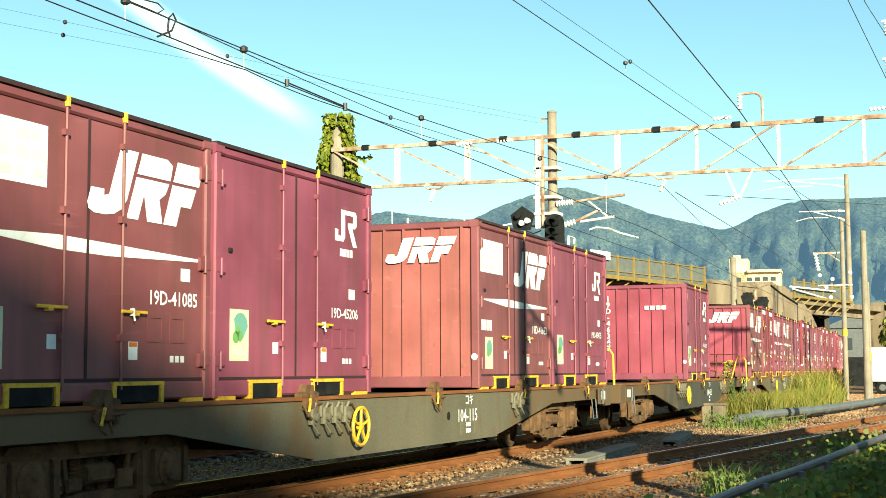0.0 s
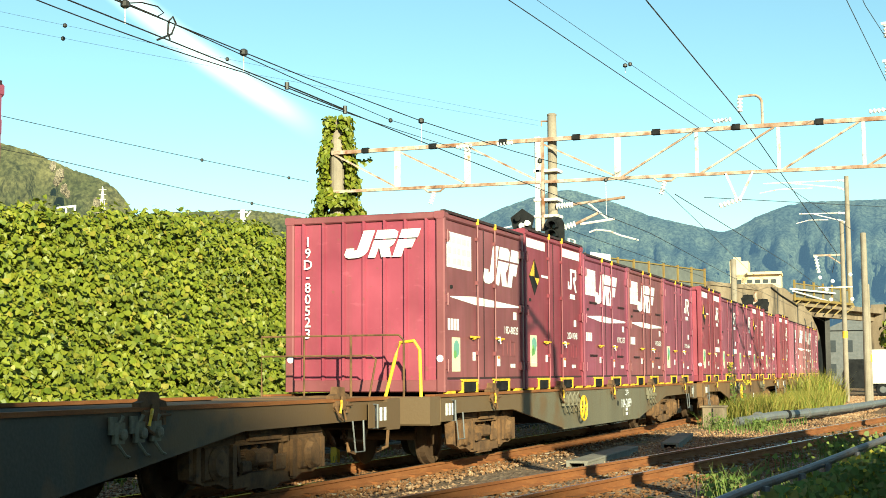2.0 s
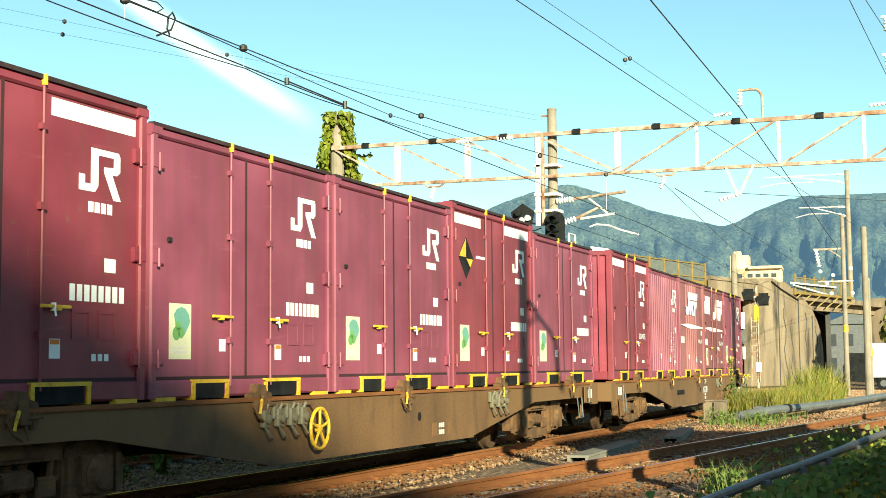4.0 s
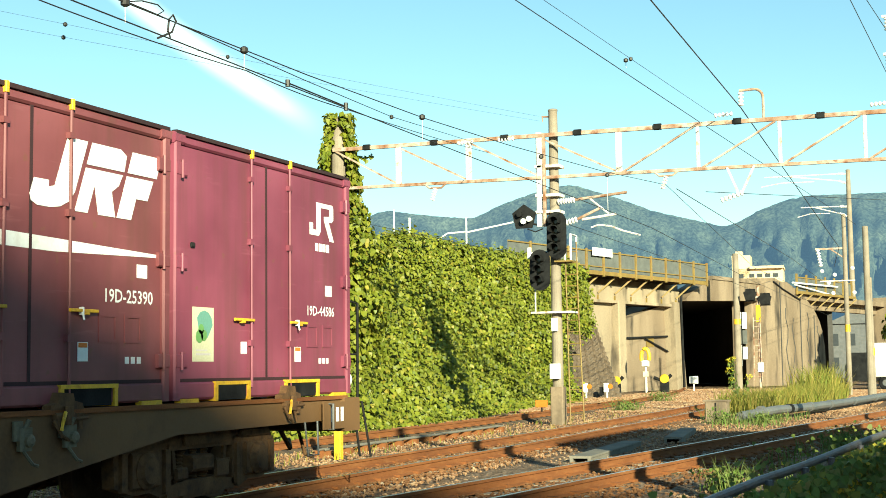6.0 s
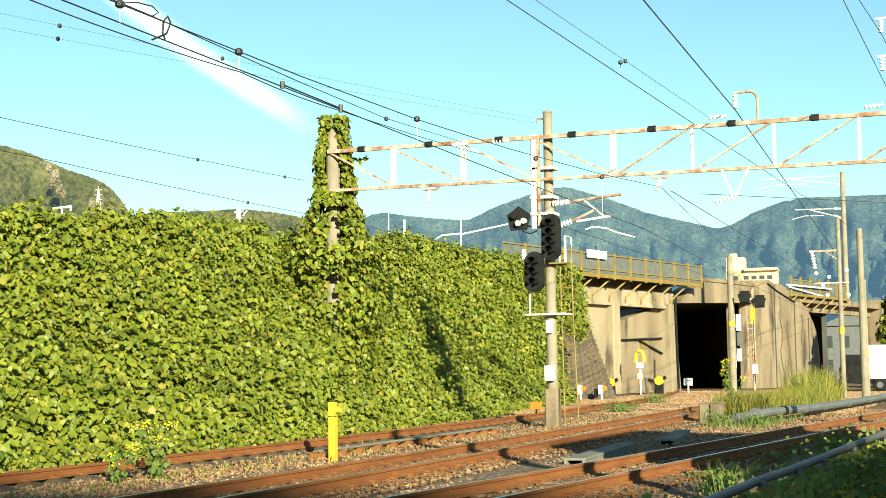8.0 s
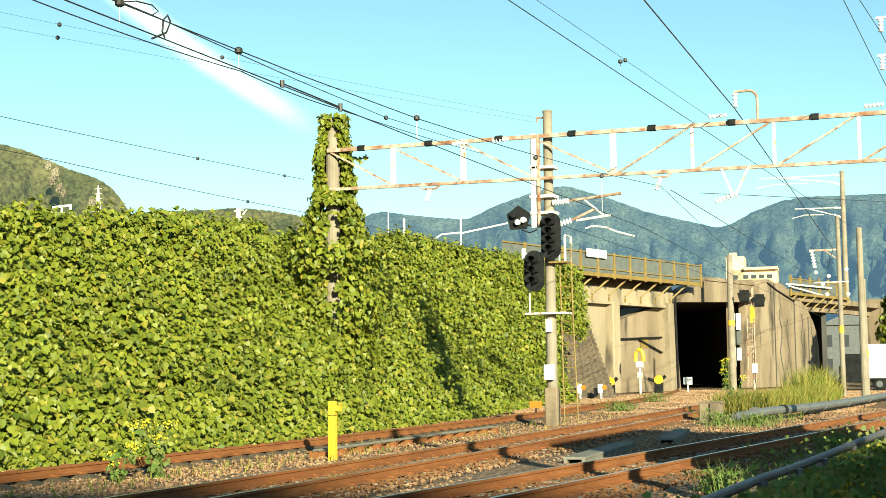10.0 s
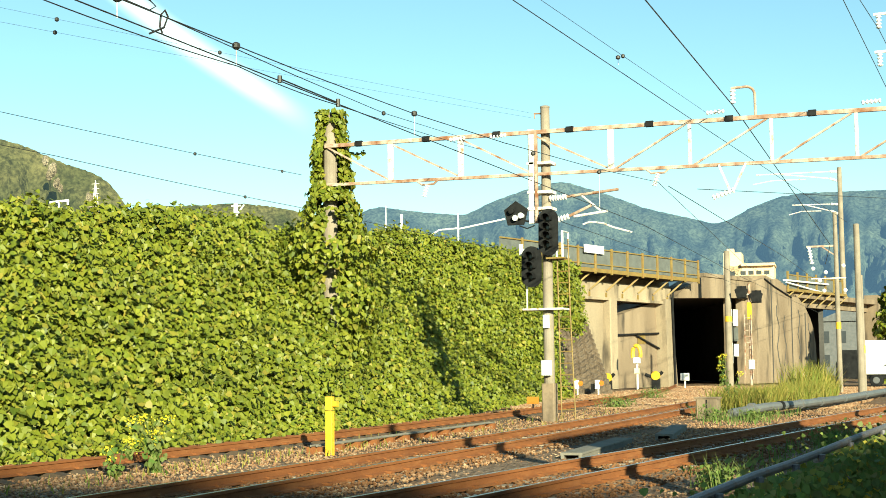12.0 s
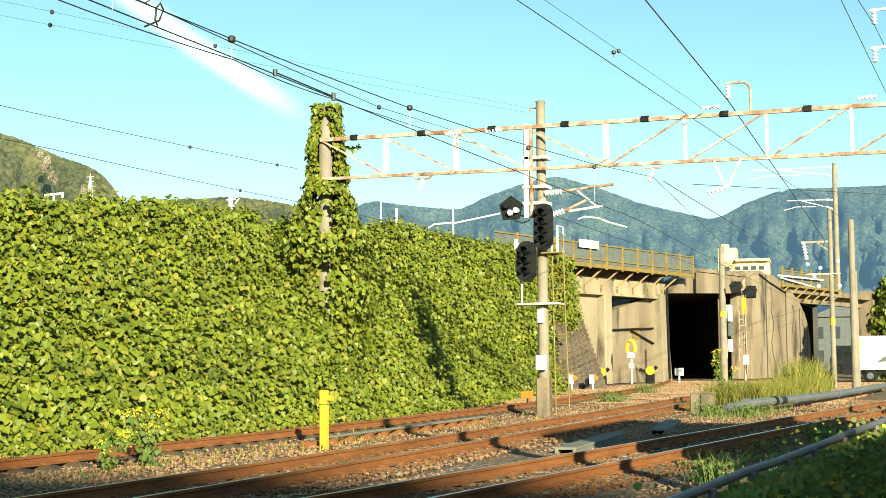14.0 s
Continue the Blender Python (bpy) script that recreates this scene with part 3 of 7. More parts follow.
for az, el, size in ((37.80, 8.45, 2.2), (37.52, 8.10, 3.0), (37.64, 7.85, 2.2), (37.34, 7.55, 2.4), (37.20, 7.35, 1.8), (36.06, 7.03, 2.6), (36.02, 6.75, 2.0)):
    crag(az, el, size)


def pylon():
    """A lattice power pylon on the hill's shoulder."""
    a = radians(35.84)
    d = 860
    x, y = -math.sin(a) * d, math.cos(a) * d
    z0, z1 = d * math.tan(radians(6.3)), d * math.tan(radians(7.72))
    root = thing("power_pylon", "grey steel lattice power pylon on the hill", "pylon", pose(x, y, z0))
    h = z1 - z0
    for sx in (-1, 1):
        for sy in (-1, 1):
            part("leg", Shape().tube([(sx * 2.2, sy * 2.2, -6), (sx * 0.7, sy * 0.7, h * 0.6), (0, 0, h)], 0.22, 5), "gantry", root)
    for i in range(5):
        t0, t1 = i / 6, (i + 1) / 6
        w0, w1 = 2.2 - 2.4 * t0, 2.2 - 2.4 * t1
        part("brace", Shape().beam((-w0, -w0, h * t0), (w1, -w1, h * t1), 0.25, 0.25).beam((w0, -w0, h * t0), (-w1, -w1, h * t1), 0.25, 0.25), "gantry", root)
    for z in (0.62, 0.76, 0.9):
        part("cross_arm", Shape().beam((-2.6, 0, h * z), (2.6, 0, h * z), 0.3, 0.3), "gantry", root)


pylon()

# ---- unseen walls added off to the sunny side to shade train and near ground ----
solid("wall_far", Shape().prism([(-50, GZ - 0.1), (-50, 21.0), (-66.8, 29.5), (-67.9, 30.9), (-69.4, 31.4), (-71.6, 32.4), (-75, 33.8), (-83, 34.5), (-100, 30.0), (-100, GZ - 0.1)], "x", 53.0, 70), "wall_plain", "unseen gabled block added to shade the train and near ground", "wall", "structure")
solid("shade_wall_side", Shape().box(1.2, 8, 12.9, 20.0, GZ - 0.1, 4.45), "wall_plain", "unseen block added beside the line to shade the ballast", "wall", "structure")
solid("shade_wall_low", Shape().box(2.6, 4.5, 0.5, 12.8, GZ - 0.1, 2.35), "wall_plain", "low unseen block added to shade the fence", "wall", "structure")


# ---- the train ----
L, W = 3.715, 2.45


def logo_long(s=1.0):
    """Plain slanted white shapes in a row, split by a thin cross gap."""
    k = 0.24
    sh = []
    for pts in ([(0.28, 1.0), (0.56, 1.0), (0.56, 0.26), (0.52, 0.12), (0.42, 0.03), (0.30, 0.0), (0.13, 0.0), (0.04, 0.05), (0.0, 0.14), (0.0, 0.36), (0.19, 0.36), (0.21, 0.27), (0.28, 0.30)],
                [(0.62, 0.63), (0.62, 0.0), (0.80, 0.0), (0.80, 0.40), (0.95, 0.0), (1.20, 0.0), (1.06, 0.36), (1.14, 0.46), (1.16, 0.63)],
                [(0.62, 1.0), (1.04, 1.0), (1.15, 0.92), (1.17, 0.68), (0.62, 0.68)],
                [(1.22, 0.68), (1.22, 1.0), (1.68, 1.0), (1.68, 0.68)],
                [(1.22, 0.63), (1.22, 0.0), (1.44, 0.0), (1.44, 0.32), (1.62, 0.32), (1.64, 0.63)]):
        sh.append([((x + k * (y - 0.5) - 0.83) * s, (y - 0.5) * s * 0.62) for x, y in pts])
    return sh


def logo_short(s=1.0):
    """A hook and a notched block: plain white shapes."""
    return [[((x - 0.5) * s * 1.28, (y - 0.5) * s) for x, y in pts] for pts in (
        [(0.28, 0.92), (0.96, 0.92), (1.0, 0.84), (1.0, 0.55), (0.92, 0.48), (0.80, 0.48), (1.02, 0.0), (0.84, 0.0), (0.60, 0.50), (0.60, 0.60), (0.84, 0.62), (0.84, 0.80),
         (0.46, 0.80), (0.46, 0.22), (0.38, 0.10), (0.0, 0.10), (0.0, 0.40), (0.14, 0.40), (0.14, 0.24), (0.28, 0.24)],)]


def decal(name, outlines, m, parent, mat="decal", label=""):
    """Flat painted shapes on a face, 2 mm thick. m carries drawing to face. Bars of writing are pieces of their own."""
    if name == "notice" and len(outlines) > 1:
        for o in outlines:
            decal(name, [o], m, parent, mat, "white bar of small writing")
        return None
    s = Shape()
    for o in outlines:
        k = len(o)
        s.add([m @ Vector((x, y, z)) for z in (0.0, 0.002) for x, y in o],
              [tuple(range(k, 2 * k))] + [(i, (i + 1) % k, k + (i + 1) % k, k + i) for i in range(k)])
    return part(name, s, mat, parent, label)


def rect(u0, u1, v0, v1):
    return [(u0, v0), (u1, v0), (u1, v1), (u0, v1)]


def label_writing(s, m, parent, name="number"):
    me = WORDS[s]
    if not me.materials:
        me.materials.append(M["decal"])
    return part(name, me, "decal", parent, "white painted number", at=m)


CACHE = {}


def cached(key, make):
    if key not in CACHE:
        CACHE[key] = make()
    return CACHE[key].copy() if key[0] == "copy" else CACHE[key]


def container(number, look_, colour, logo_y=0.78, height=2.5, style="door", end_number="", end_logo="", strip=False, diamond=False, sticker=True, lone=False, end="red_end"):
    """A 12-foot freight container, its near long side to +x, its leading end to -y, its base at z = 0."""
    names = {"red_new": "maroon", "red_brown": "brown-red", "red_deep": "deep red", "red_faded": "faded brown-red"}
    kind = "ribbed-sided" if style == "ribbed" else "double-doored"
    root = thing("freight_container", "%s steel %s freight container riding on a flat wagon" % (names[colour], kind), "container", group="containers on the train")
    mat = M[colour]
    h, hw, hl = height, W / 2, L / 2

    def own(name, shape_fn, mt, label="", key=None):
        """Parts alike in shape share one mesh for each paint."""
        k = (name, key, h, mt if isinstance(mt, str) else mt.name)
        if k not in CACHE:
            CACHE[k] = shape_fn().mesh(name)
        return part(name, CACHE[k], mt, root, label)
    own("floor_frame", lambda: Shape().box(-hw + 0.05, hw - 0.05, -hl + 0.05, hl - 0.05, 0.02, 0.16, 0.0), mat)
    for sx in (-1, 1):
        for sy in (-1, 1):
            x0, y0 = sx * hw, sy * hl
            own("corner_post", lambda: Shape().box(min(x0, x0 - sx * 0.13), max(x0, x0 - sx * 0.13), min(y0, y0 - sy * 0.11), max(y0, y0 - sy * 0.11), 0.0, h, 0.018), mat, "", (sx, sy))
            own("corner_casting", lambda: Shape().box(min(x0 + sx * 0.006, x0 - sx * 0.15), max(x0 + sx * 0.006, x0 - sx * 0.15), min(y0 + sy * 0.006, y0 - sy * 0.16), max(y0 + sy * 0.006, y0 - sy * 0.16), h - 0.10, h + 0.008, 0.02)
                .tube([(x0 + sx * 0.008, y0 - sy * 0.08, h - 0.05), (x0 - sx * 0.02, y0 - sy * 0.08, h - 0.05)], 0.03, 8), mat, "", (sx, sy))
    for sx in (-1, 1):
        x0 = sx * hw
        own("top_rail", lambda: Shape().box(min(x0 - sx * 0.01, x0 - sx * 0.09), max(x0 - sx * 0.01, x0 - sx * 0.09), -hl + 0.11, hl - 0.11, h - 0.10, h - 0.012, 0.02), mat, "", sx)
        own("bottom_rail", lambda: Shape().box(min(x0 - sx * 0.012, x0 - sx * 0.10), max(x0 - sx * 0.012, x0 - sx * 0.10), -hl + 0.11, hl - 0.11, 0.0, 0.17, 0.02), mat, "", sx)
    own("roof", lambda: Shape().box(-hw + 0.05, hw - 0.05, -hl + 0.03, hl - 0.03, h - 0.05, h + 0.002).box(hw - 0.06, hw + 0.004, -hl + 0.02, hl - 0.02, h - 0.012, h + 0.026), "roof_dark", "dark grimy roof")

    def ribs(x, lo, hi, n, z0, z1, deep):
        """A folded sheet along y at x."""
        o = [(x - deep, lo)]
        p = (hi - lo) / n
        for i in range(n):
            a = lo + i * p
            o += [(x - deep, a + p * 0.30), (x, a + p * 0.38), (x, a + p * 0.72), (x - deep, a + p * 0.80)]
        o += [(x - deep, hi), (x - deep - 0.03, hi), (x - deep - 0.03, lo)]
        return Shape().prism(o, "z", z0, z1)
    # ends: folded sheet with narrow ribs
    for sy in (-1, 1):
        def end_sheet():
            o, n = [], 7
            a0, a1 = -hw + 0.12, hw - 0.12
            p = (a1 - a0) / n
            y = sy * (hl - 0.045)
            out = sy * 0.042
            o.append((a0, y))
            for i in range(n):
                a = a0 + i * p
                o += [(a + p * 0.42, y), (a + p * 0.46, y + out), (a + p * 0.56, y + out), (a + p * 0.60, y)]
            o += [(a1, y), (a1, y - sy * 0.04), (a0, y - sy * 0.04)]
            return Shape().prism([(q[0], q[1]) for q in o], "z", 0.14, h - 0.06)
        own("end_panel", end_sheet, end, "", sy)
        own("end_rail", lambda: Shape().box(-hw + 0.13, hw - 0.13, min(sy * hl, sy * (hl - 0.08)), max(sy * hl, sy * (hl - 0.08)), h - 0.10, h - 0.004, 0.015), mat, "", (sy, 1))
        own("end_sill", lambda: Shape().box(-hw + 0.13, hw - 0.13, min(sy * hl, sy * (hl - 0.09)), max(sy * hl, sy * (hl - 0.09)), 0.0, 0.17, 0.015), mat, "", sy)
    # far side: plain
    own("far_panel", lambda: Shape().box(-hw + 0.03, -hw + 0.06, -hl + 0.1, hl - 0.1, 0.15, h - 0.08), mat)
    fx = hw - 0.028          # face of the near side's sheet
    if style == "ribbed":
        own("side_panel", lambda: ribs(hw - 0.012, -hl + 0.11, hl - 0.11, 15, 0.15, h - 0.08, 0.032), mat)
        fx = hw - 0.012
    elif style == "mixed":
        own("side_panel", lambda: Shape().box(hw - 0.06, hw - 0.03, -hl + 0.1, -0.85, 0.15, h - 0.08).box(hw - 0.06, hw - 0.03, 0.85, hl - 0.1, 0.15, h - 0.08), mat)
        own("ribbed_panel", lambda: ribs(hw - 0.012, -0.85, 0.85, 6, 0.15, h - 0.08, 0.035), mat)
        fx = hw - 0.012
    else:
        own("door", lambda: Shape().box(hw - 0.065, hw - 0.03, -hl + 0.12, -0.105, 0.19, h - 0.11, 0.008), mat, "", 0)
        own("door", lambda: Shape().box(hw - 0.065, hw - 0.03, -0.09, hl - 0.12, 0.19, h - 0.11, 0.008), mat, "", 1)
        own("door_seal", lambda: Shape().box(hw - 0.05, hw - 0.024, -0.115, -0.08, 0.18, h - 0.10).box(hw - 0.05, hw - 0.026, -hl + 0.11, hl - 0.11, 0.168, 0.20), "seal", "dark rubber seal")
        for i, y in enumerate((-0.44, 0.38)):
            rod = own("lock_rod", lambda: Shape().tube([(hw - 0.004, y, 0.10), (hw - 0.004, y, h - 0.03)], 0.015, 6)
                      .box(hw - 0.03, hw + 0.012, y - 0.04, y + 0.04, 0.52, 0.58).box(hw - 0.03, hw + 0.012, y - 0.04, y + 0.04, 1.55, 1.61).box(hw - 0.03, hw + 0.012, y - 0.035, y + 0.035, 2.2, 2.25), mat, "", i)
            k = ("handle", i, h)
            if k not in CACHE:
                CACHE[k] = Shape().box(hw + 0.002, hw + 0.024, min(y - 0.02, y + (2 * i - 1) * 0.36), max(y + 0.02, y + (2 * i - 1) * 0.36), 0.766, 0.794, 0.005).box(hw - 0.02, hw + 0.028, y + (2 * i - 1) * 0.2 - 0.03, y + (2 * i - 1) * 0.2 + 0.03, 0.745, 0.772, 0.005).mesh("handle")
            part("handle", CACHE[k], "yellow", rod, "yellow lock handle")
            k = ("cam", i, h)
            if k not in CACHE:
                CACHE[k] = Shape().box(hw - 0.03, hw + 0.02, y - 0.022, y + 0.022, h - 0.06, h + 0.03, 0.008).mesh("rod_keeper")
            part("rod_keeper", CACHE[k], "yellow", rod, "yellow rod keeper")
        own("lock_catch", lambda: Shape().box(hw - 0.02, hw + 0.026, 0.515, 0.545, 0.745, 0.81, 0.008).tube([(hw + 0.02, 0.53, 0.75), (hw + 0.03, 0.53, 0.70)], 0.009, 6), "porcelain", "pale lock catch")
        if look_ == "long" and logo_y < 0.5:
            for i, (y, z) in enumerate(((-1.1, 0.60), (1.1, 0.60), (-1.1, 1.62), (1.25, 1.62))):
                own("card_slot", lambda: Shape().box(hw - 0.032, hw - 0.006, y - 0.27, y + 0.27, z - 0.018, z + 0.004, 0.004).box(hw - 0.032, hw - 0.012, y - 0.27, y + 0.27, z - 0.034, z - 0.024), "seal", "narrow card slot", i)
        for sy in (-1, 1):
            for z in (0.30, 1.22, 2.1):
                own("hinge", lambda: Shape().box(hw - 0.04, hw + 0.008, min(sy * (hl - 0.20), sy * (hl - 0.02)), max(sy * (hl - 0.20), sy * (hl - 0.02)), z, z + 0.13, 0.012)
                    .tube([(hw + 0.006, sy * (hl - 0.115), z - 0.02), (hw + 0.006, sy * (hl - 0.115), z + 0.15)], 0.016, 6), mat, "", (sy, z))
        own("vent", lambda: Shape().box(hw - 0.03, hw - 0.005, -hl + 0.30, -hl + 0.355, 1.44, 1.49, 0.01), "black", "", 0)
        for k, y in enumerate((hl - 0.92, hl - 0.55)):
            own("card_frame", lambda: Shape().box(hw - 0.032, hw - 0.022, y - 0.13, y + 0.13, 0.52, 0.55).box(hw - 0.032, hw - 0.022, y - 0.13, y + 0.13, 0.74, 0.77)
                .box(hw - 0.032, hw - 0.022, y - 0.13, y - 0.10, 0.55, 0.74).box(hw - 0.032, hw - 0.022, y + 0.10, y + 0.13, 0.55, 0.74), mat, "", k)
    # fork pockets
    for i, (a, b) in enumerate(((-hl + 0.20 * L, -hl + 0.36 * L), (-hl + 0.58 * L, -hl + 0.77 * L))):
        own("fork_pocket", lambda: Shape().box(hw - 0.22, hw + 0.012, a - 0.04, b + 0.04, 0.135, 0.17).box(hw - 0.22, hw + 0.008, a - 0.04, a + 0.01, -0.02, 0.15).box(hw - 0.22, hw + 0.008, b - 0.01, b + 0.04, -0.02, 0.15), "yellow", "yellow-edged fork pocket", i)
        # black plate on the face, in place of the pocket's shaded hollow
        own("pocket_hole", lambda: Shape().box(hw + 0.001, hw + 0.004, a + 0.01, b - 0.05, -0.01, 0.135), "black", "black plate for the shade inside the pocket", i)
    for i, y in enumerate((-hl + 0.25, hl - 0.30)):
        own("base_bracket", lambda: Shape().box(hw - 0.06, hw + 0.006, y - 0.16, y + 0.16, -0.03, 0.012), "yellow", "yellow base bracket", i)
    # paint and stickers
    face = Matrix.Translation((fx, 0, 0)) @ SIDE
    if look_ == "long":
        if style != "mixed":
            sg = decal("white_sign", [rect(-hl + 0.14, -hl + (1.2 if logo_y > 0.5 else 0.98), 1.74, 2.24)], face, root, "decal", "white notice panel")
            wide = 1.06 if logo_y > 0.5 else 0.84
            for k in range(3):
                for q in range(5):
                    u = -hl + 0.19 + q * (wide - 0.06) / 5
                    decal("bar", [rect(u, u + (wide - 0.06) / 5 * (0.85 if (q + k) % 3 else 0.6), 1.79 + 0.15 * k, 1.88 + 0.15 * k)], Matrix.Translation((0.002, 0, 0)) @ face, sg, "decal_grey", "faint bar of worn writing")
        ob = decal("logo", logo_long(0.98), Matrix.Translation((fx + 0.003, logo_y, 1.91)) @ SIDE, root, "decal", "plain white slanted logo shapes")
        decal("stripe", [[(-hl + 0.16, 1.33), (-0.5, 1.255), (0.2, 1.25), (hl - 0.16, 1.30), (hl - 0.16, 1.325), (0.2, 1.36), (-0.5, 1.375)]], face, root, "decal", "tapered white stripe")
        decal("notice", [rect(-hl + 0.2 + 0.12 * i, -hl + 0.29 + 0.12 * i, 0.86, 1.02) for i in range(4)], face, root, "decal", "white bars of small writing")
        nx = hl - 0.62
    else:
        decal("logo", logo_short(0.46), Matrix.Translation((fx, hl - 0.68, 1.96)) @ SIDE, root, "decal", "plain white hook-shaped logo")
        decal("notice", [rect(hl - 0.84 + 0.09 * i, hl - 0.77 + 0.09 * i, 1.60, 1.69) for i in range(4)], face, root, "decal", "white bars of small writing")
        nx = hl - 0.72
    if number == "22600":
        for i, d in enumerate("22600"):
            label_writing(d, Matrix.Translation((fx + 0.002, hl - 0.78, 1.02 - 0.17 * i)) @ SIDE, root)
        for i, d in enumerate("19G"):
            label_writing(d, Matrix.Translation((fx + 0.002, hl - 1.08, 1.02 - 0.17 * i)) @ SIDE, root)
    elif number:
        label_writing(number, Matrix.Translation((fx + 0.002, nx, 0.92)) @ SIDE, root)
    else:
        decal("notice", [rect(nx - 0.36 + 0.1 * i, nx - 0.29 + 0.1 * i, 0.84, 0.98) for i in range(8)], face, root, "decal", "white bars of small writing")
    decal("plate", [rect(nx + 0.12, nx + 0.28, 1.10, 1.22)], face, root, "decal", "small white plate")
    decal("plate", [rect(0.52, 0.66, 0.36, 0.52)], face, root, "decal", "small white tag")
    decal("plate", [rect(-0.62, -0.50, 0.44, 0.56)], face, root, "decal", "small white tag")
    decal("plate", [rect(0.53, 0.65, 0.475, 0.515)], Matrix.Translation((0.002, 0, 0)) @ face, root, "orange", "orange tag edge")
    decal("notice", [rect(nx - 0.05 + 0.09 * i, nx + 0.01 + 0.09 * i, 0.34, 0.40) for i in range(3)], face, root, "decal", "white bars of small writing")
    if sticker and look_ == "short":
        st = decal("sticker", [rect(-hl + 0.34, -hl + 0.72, 0.36, 0.88)], face, root, "sticker", "cream sticker with a green print")
        leaf = [(-hl + 0.55 + 0.15 * math.cos(a * 0.524) * (1.0 if a < 6 else 0.75), 0.71 + 0.14 * math.sin(a * 0.524)) for a in range(12)]
        decal("print", [leaf], Matrix.Translation((0.002, 0, 0)) @ face, st, "teal", "teal leaf print")
        for cu, cv, cr in ((-hl + 0.46, 0.60, 0.065), (-hl + 0.54, 0.61, 0.055), (-hl + 0.49, 0.67, 0.05)):
            decal("print", [[(cu + cr * math.cos(a * 0.628), cv + cr * math.sin(a * 0.628)) for a in range(10)]], Matrix.Translation((0.004, 0, 0)) @ face, st, "green", "green tree print")
        decal("print", [rect(-hl + 0.40, -hl + 0.66, 0.42, 0.44), rect(-hl + 0.40, -hl + 0.60, 0.46, 0.475)], Matrix.Translation((0.002, 0, 0)) @ face, st, "decal_grey", "grey bars of small writing")
    elif sticker:
        st = decal("sticker", [rect(-hl + 0.36, -hl + 0.70, 0.28, 0.76)], face, root, "sticker", "cream sticker with a green print")
        decal("print", [[(-hl + 0.54 + 0.12 * math.cos(a * 0.524), 0.60 + 0.12 * math.sin(a * 0.524)) for a in range(12)]], Matrix.Translation((0.002, 0, 0)) @ face, st, "teal", "teal leaf print")
        decal("print", [[(-hl + 0.48 + 0.06 * math.cos(a * 0.628), 0.52 + 0.06 * math.sin(a * 0.628)) for a in range(10)]], Matrix.Translation((0.004, 0, 0)) @ face, st, "green", "green tree print")
    if strip:
        for u0, u1 in ((-hl + 0.10, -hl + 1.25), (hl - 1.35, hl - 0.16)):
            decal("white_strip", [rect(u0, u1, h - 0.28, h - 0.13)], face, root, "decal", "white strip under the roof rail")
    if diamond:
        c = -hl + 0.62
        sg = decal("sign", [[(c, 1.55), (c + 0.31, 1.86), (c, 2.17), (c - 0.31, 1.86)]], face, root, "black", "black and yellow diamond sign")
        decal("quarter", [[(c - 0.01, 1.87), (c - 0.01, 2.14), (c - 0.29, 1.87)]], Matrix.Translation((0.002, 0, 0)) @ face, sg, "yellow", "yellow quarter of the sign")
        decal("quarter", [[(c + 0.01, 1.85), (c + 0.28, 1.85), (c + 0.17, 1.73)]], Matrix.Translation((0.002, 0, 0)) @ face, sg, "yellow", "yellow quarter of the sign")
        decal("bar", [rect(c + 0.42, c + 0.86, 1.88, 1.92)], face, root, "decal", "white bar of small writing")
    # leading end
    ey = -hl + 0.002
    if end_number:
        for i, d in enumerate(end_number):
            label_writing(d, Matrix.Translation((-hw + 0.36, ey - 0.003, h - 0.36 - 0.165 * i)) @ END, root)
    if end_logo == "long":
        decal("logo", logo_long(0.62), Matrix.Translation((0.28, ey - 0.002, h - 0.42)) @ END, root, "decal", "plain white slanted logo shapes")
    elif end_logo == "bars":
        decal("notice", [rect(0.12 + 0.15 * i, 0.24 + 0.15 * i, h - 0.66, h - 0.56) for i in range(4)], Matrix.Translation((0, ey - 0.002, 0)) @ END, root, "decal", "white bars of writing")
    if end_number or lone:
        for x in (-hw + 0.09, hw - 0.07):
            circ = [(x + 0.05 * math.cos(a * 0.524), 0.46 + 0.05 * math.sin(a * 0.524)) for a in range(12)]
            decal("mark", [circ], Matrix.Translation((0, -hl - 0.002, 0)) @ END, root, "decal", "round white mark")
    return root


def wheelset():
    s = Shape()
    for x in (-0.53, 0.53):
        o = 1 if x > 0 else -1
        s.disc((x, 0, 0), "x", [(-0.062 * o, 0.30), (-0.062 * o, 0.43), (-0.035 * o, 0.43), (-0.03 * o, 0.408), (0.06 * o, 0.402), (0.062 * o, 0.35), (0.02 * o, 0.32), (0.02 * o, 0.16), (0.07 * o, 0.13), (0.08 * o, 0.0)], 28)
    return s.tube([(-0.6, 0, 0), (0.6, 0, 0)], 0.075, 12).mesh("wheelset")


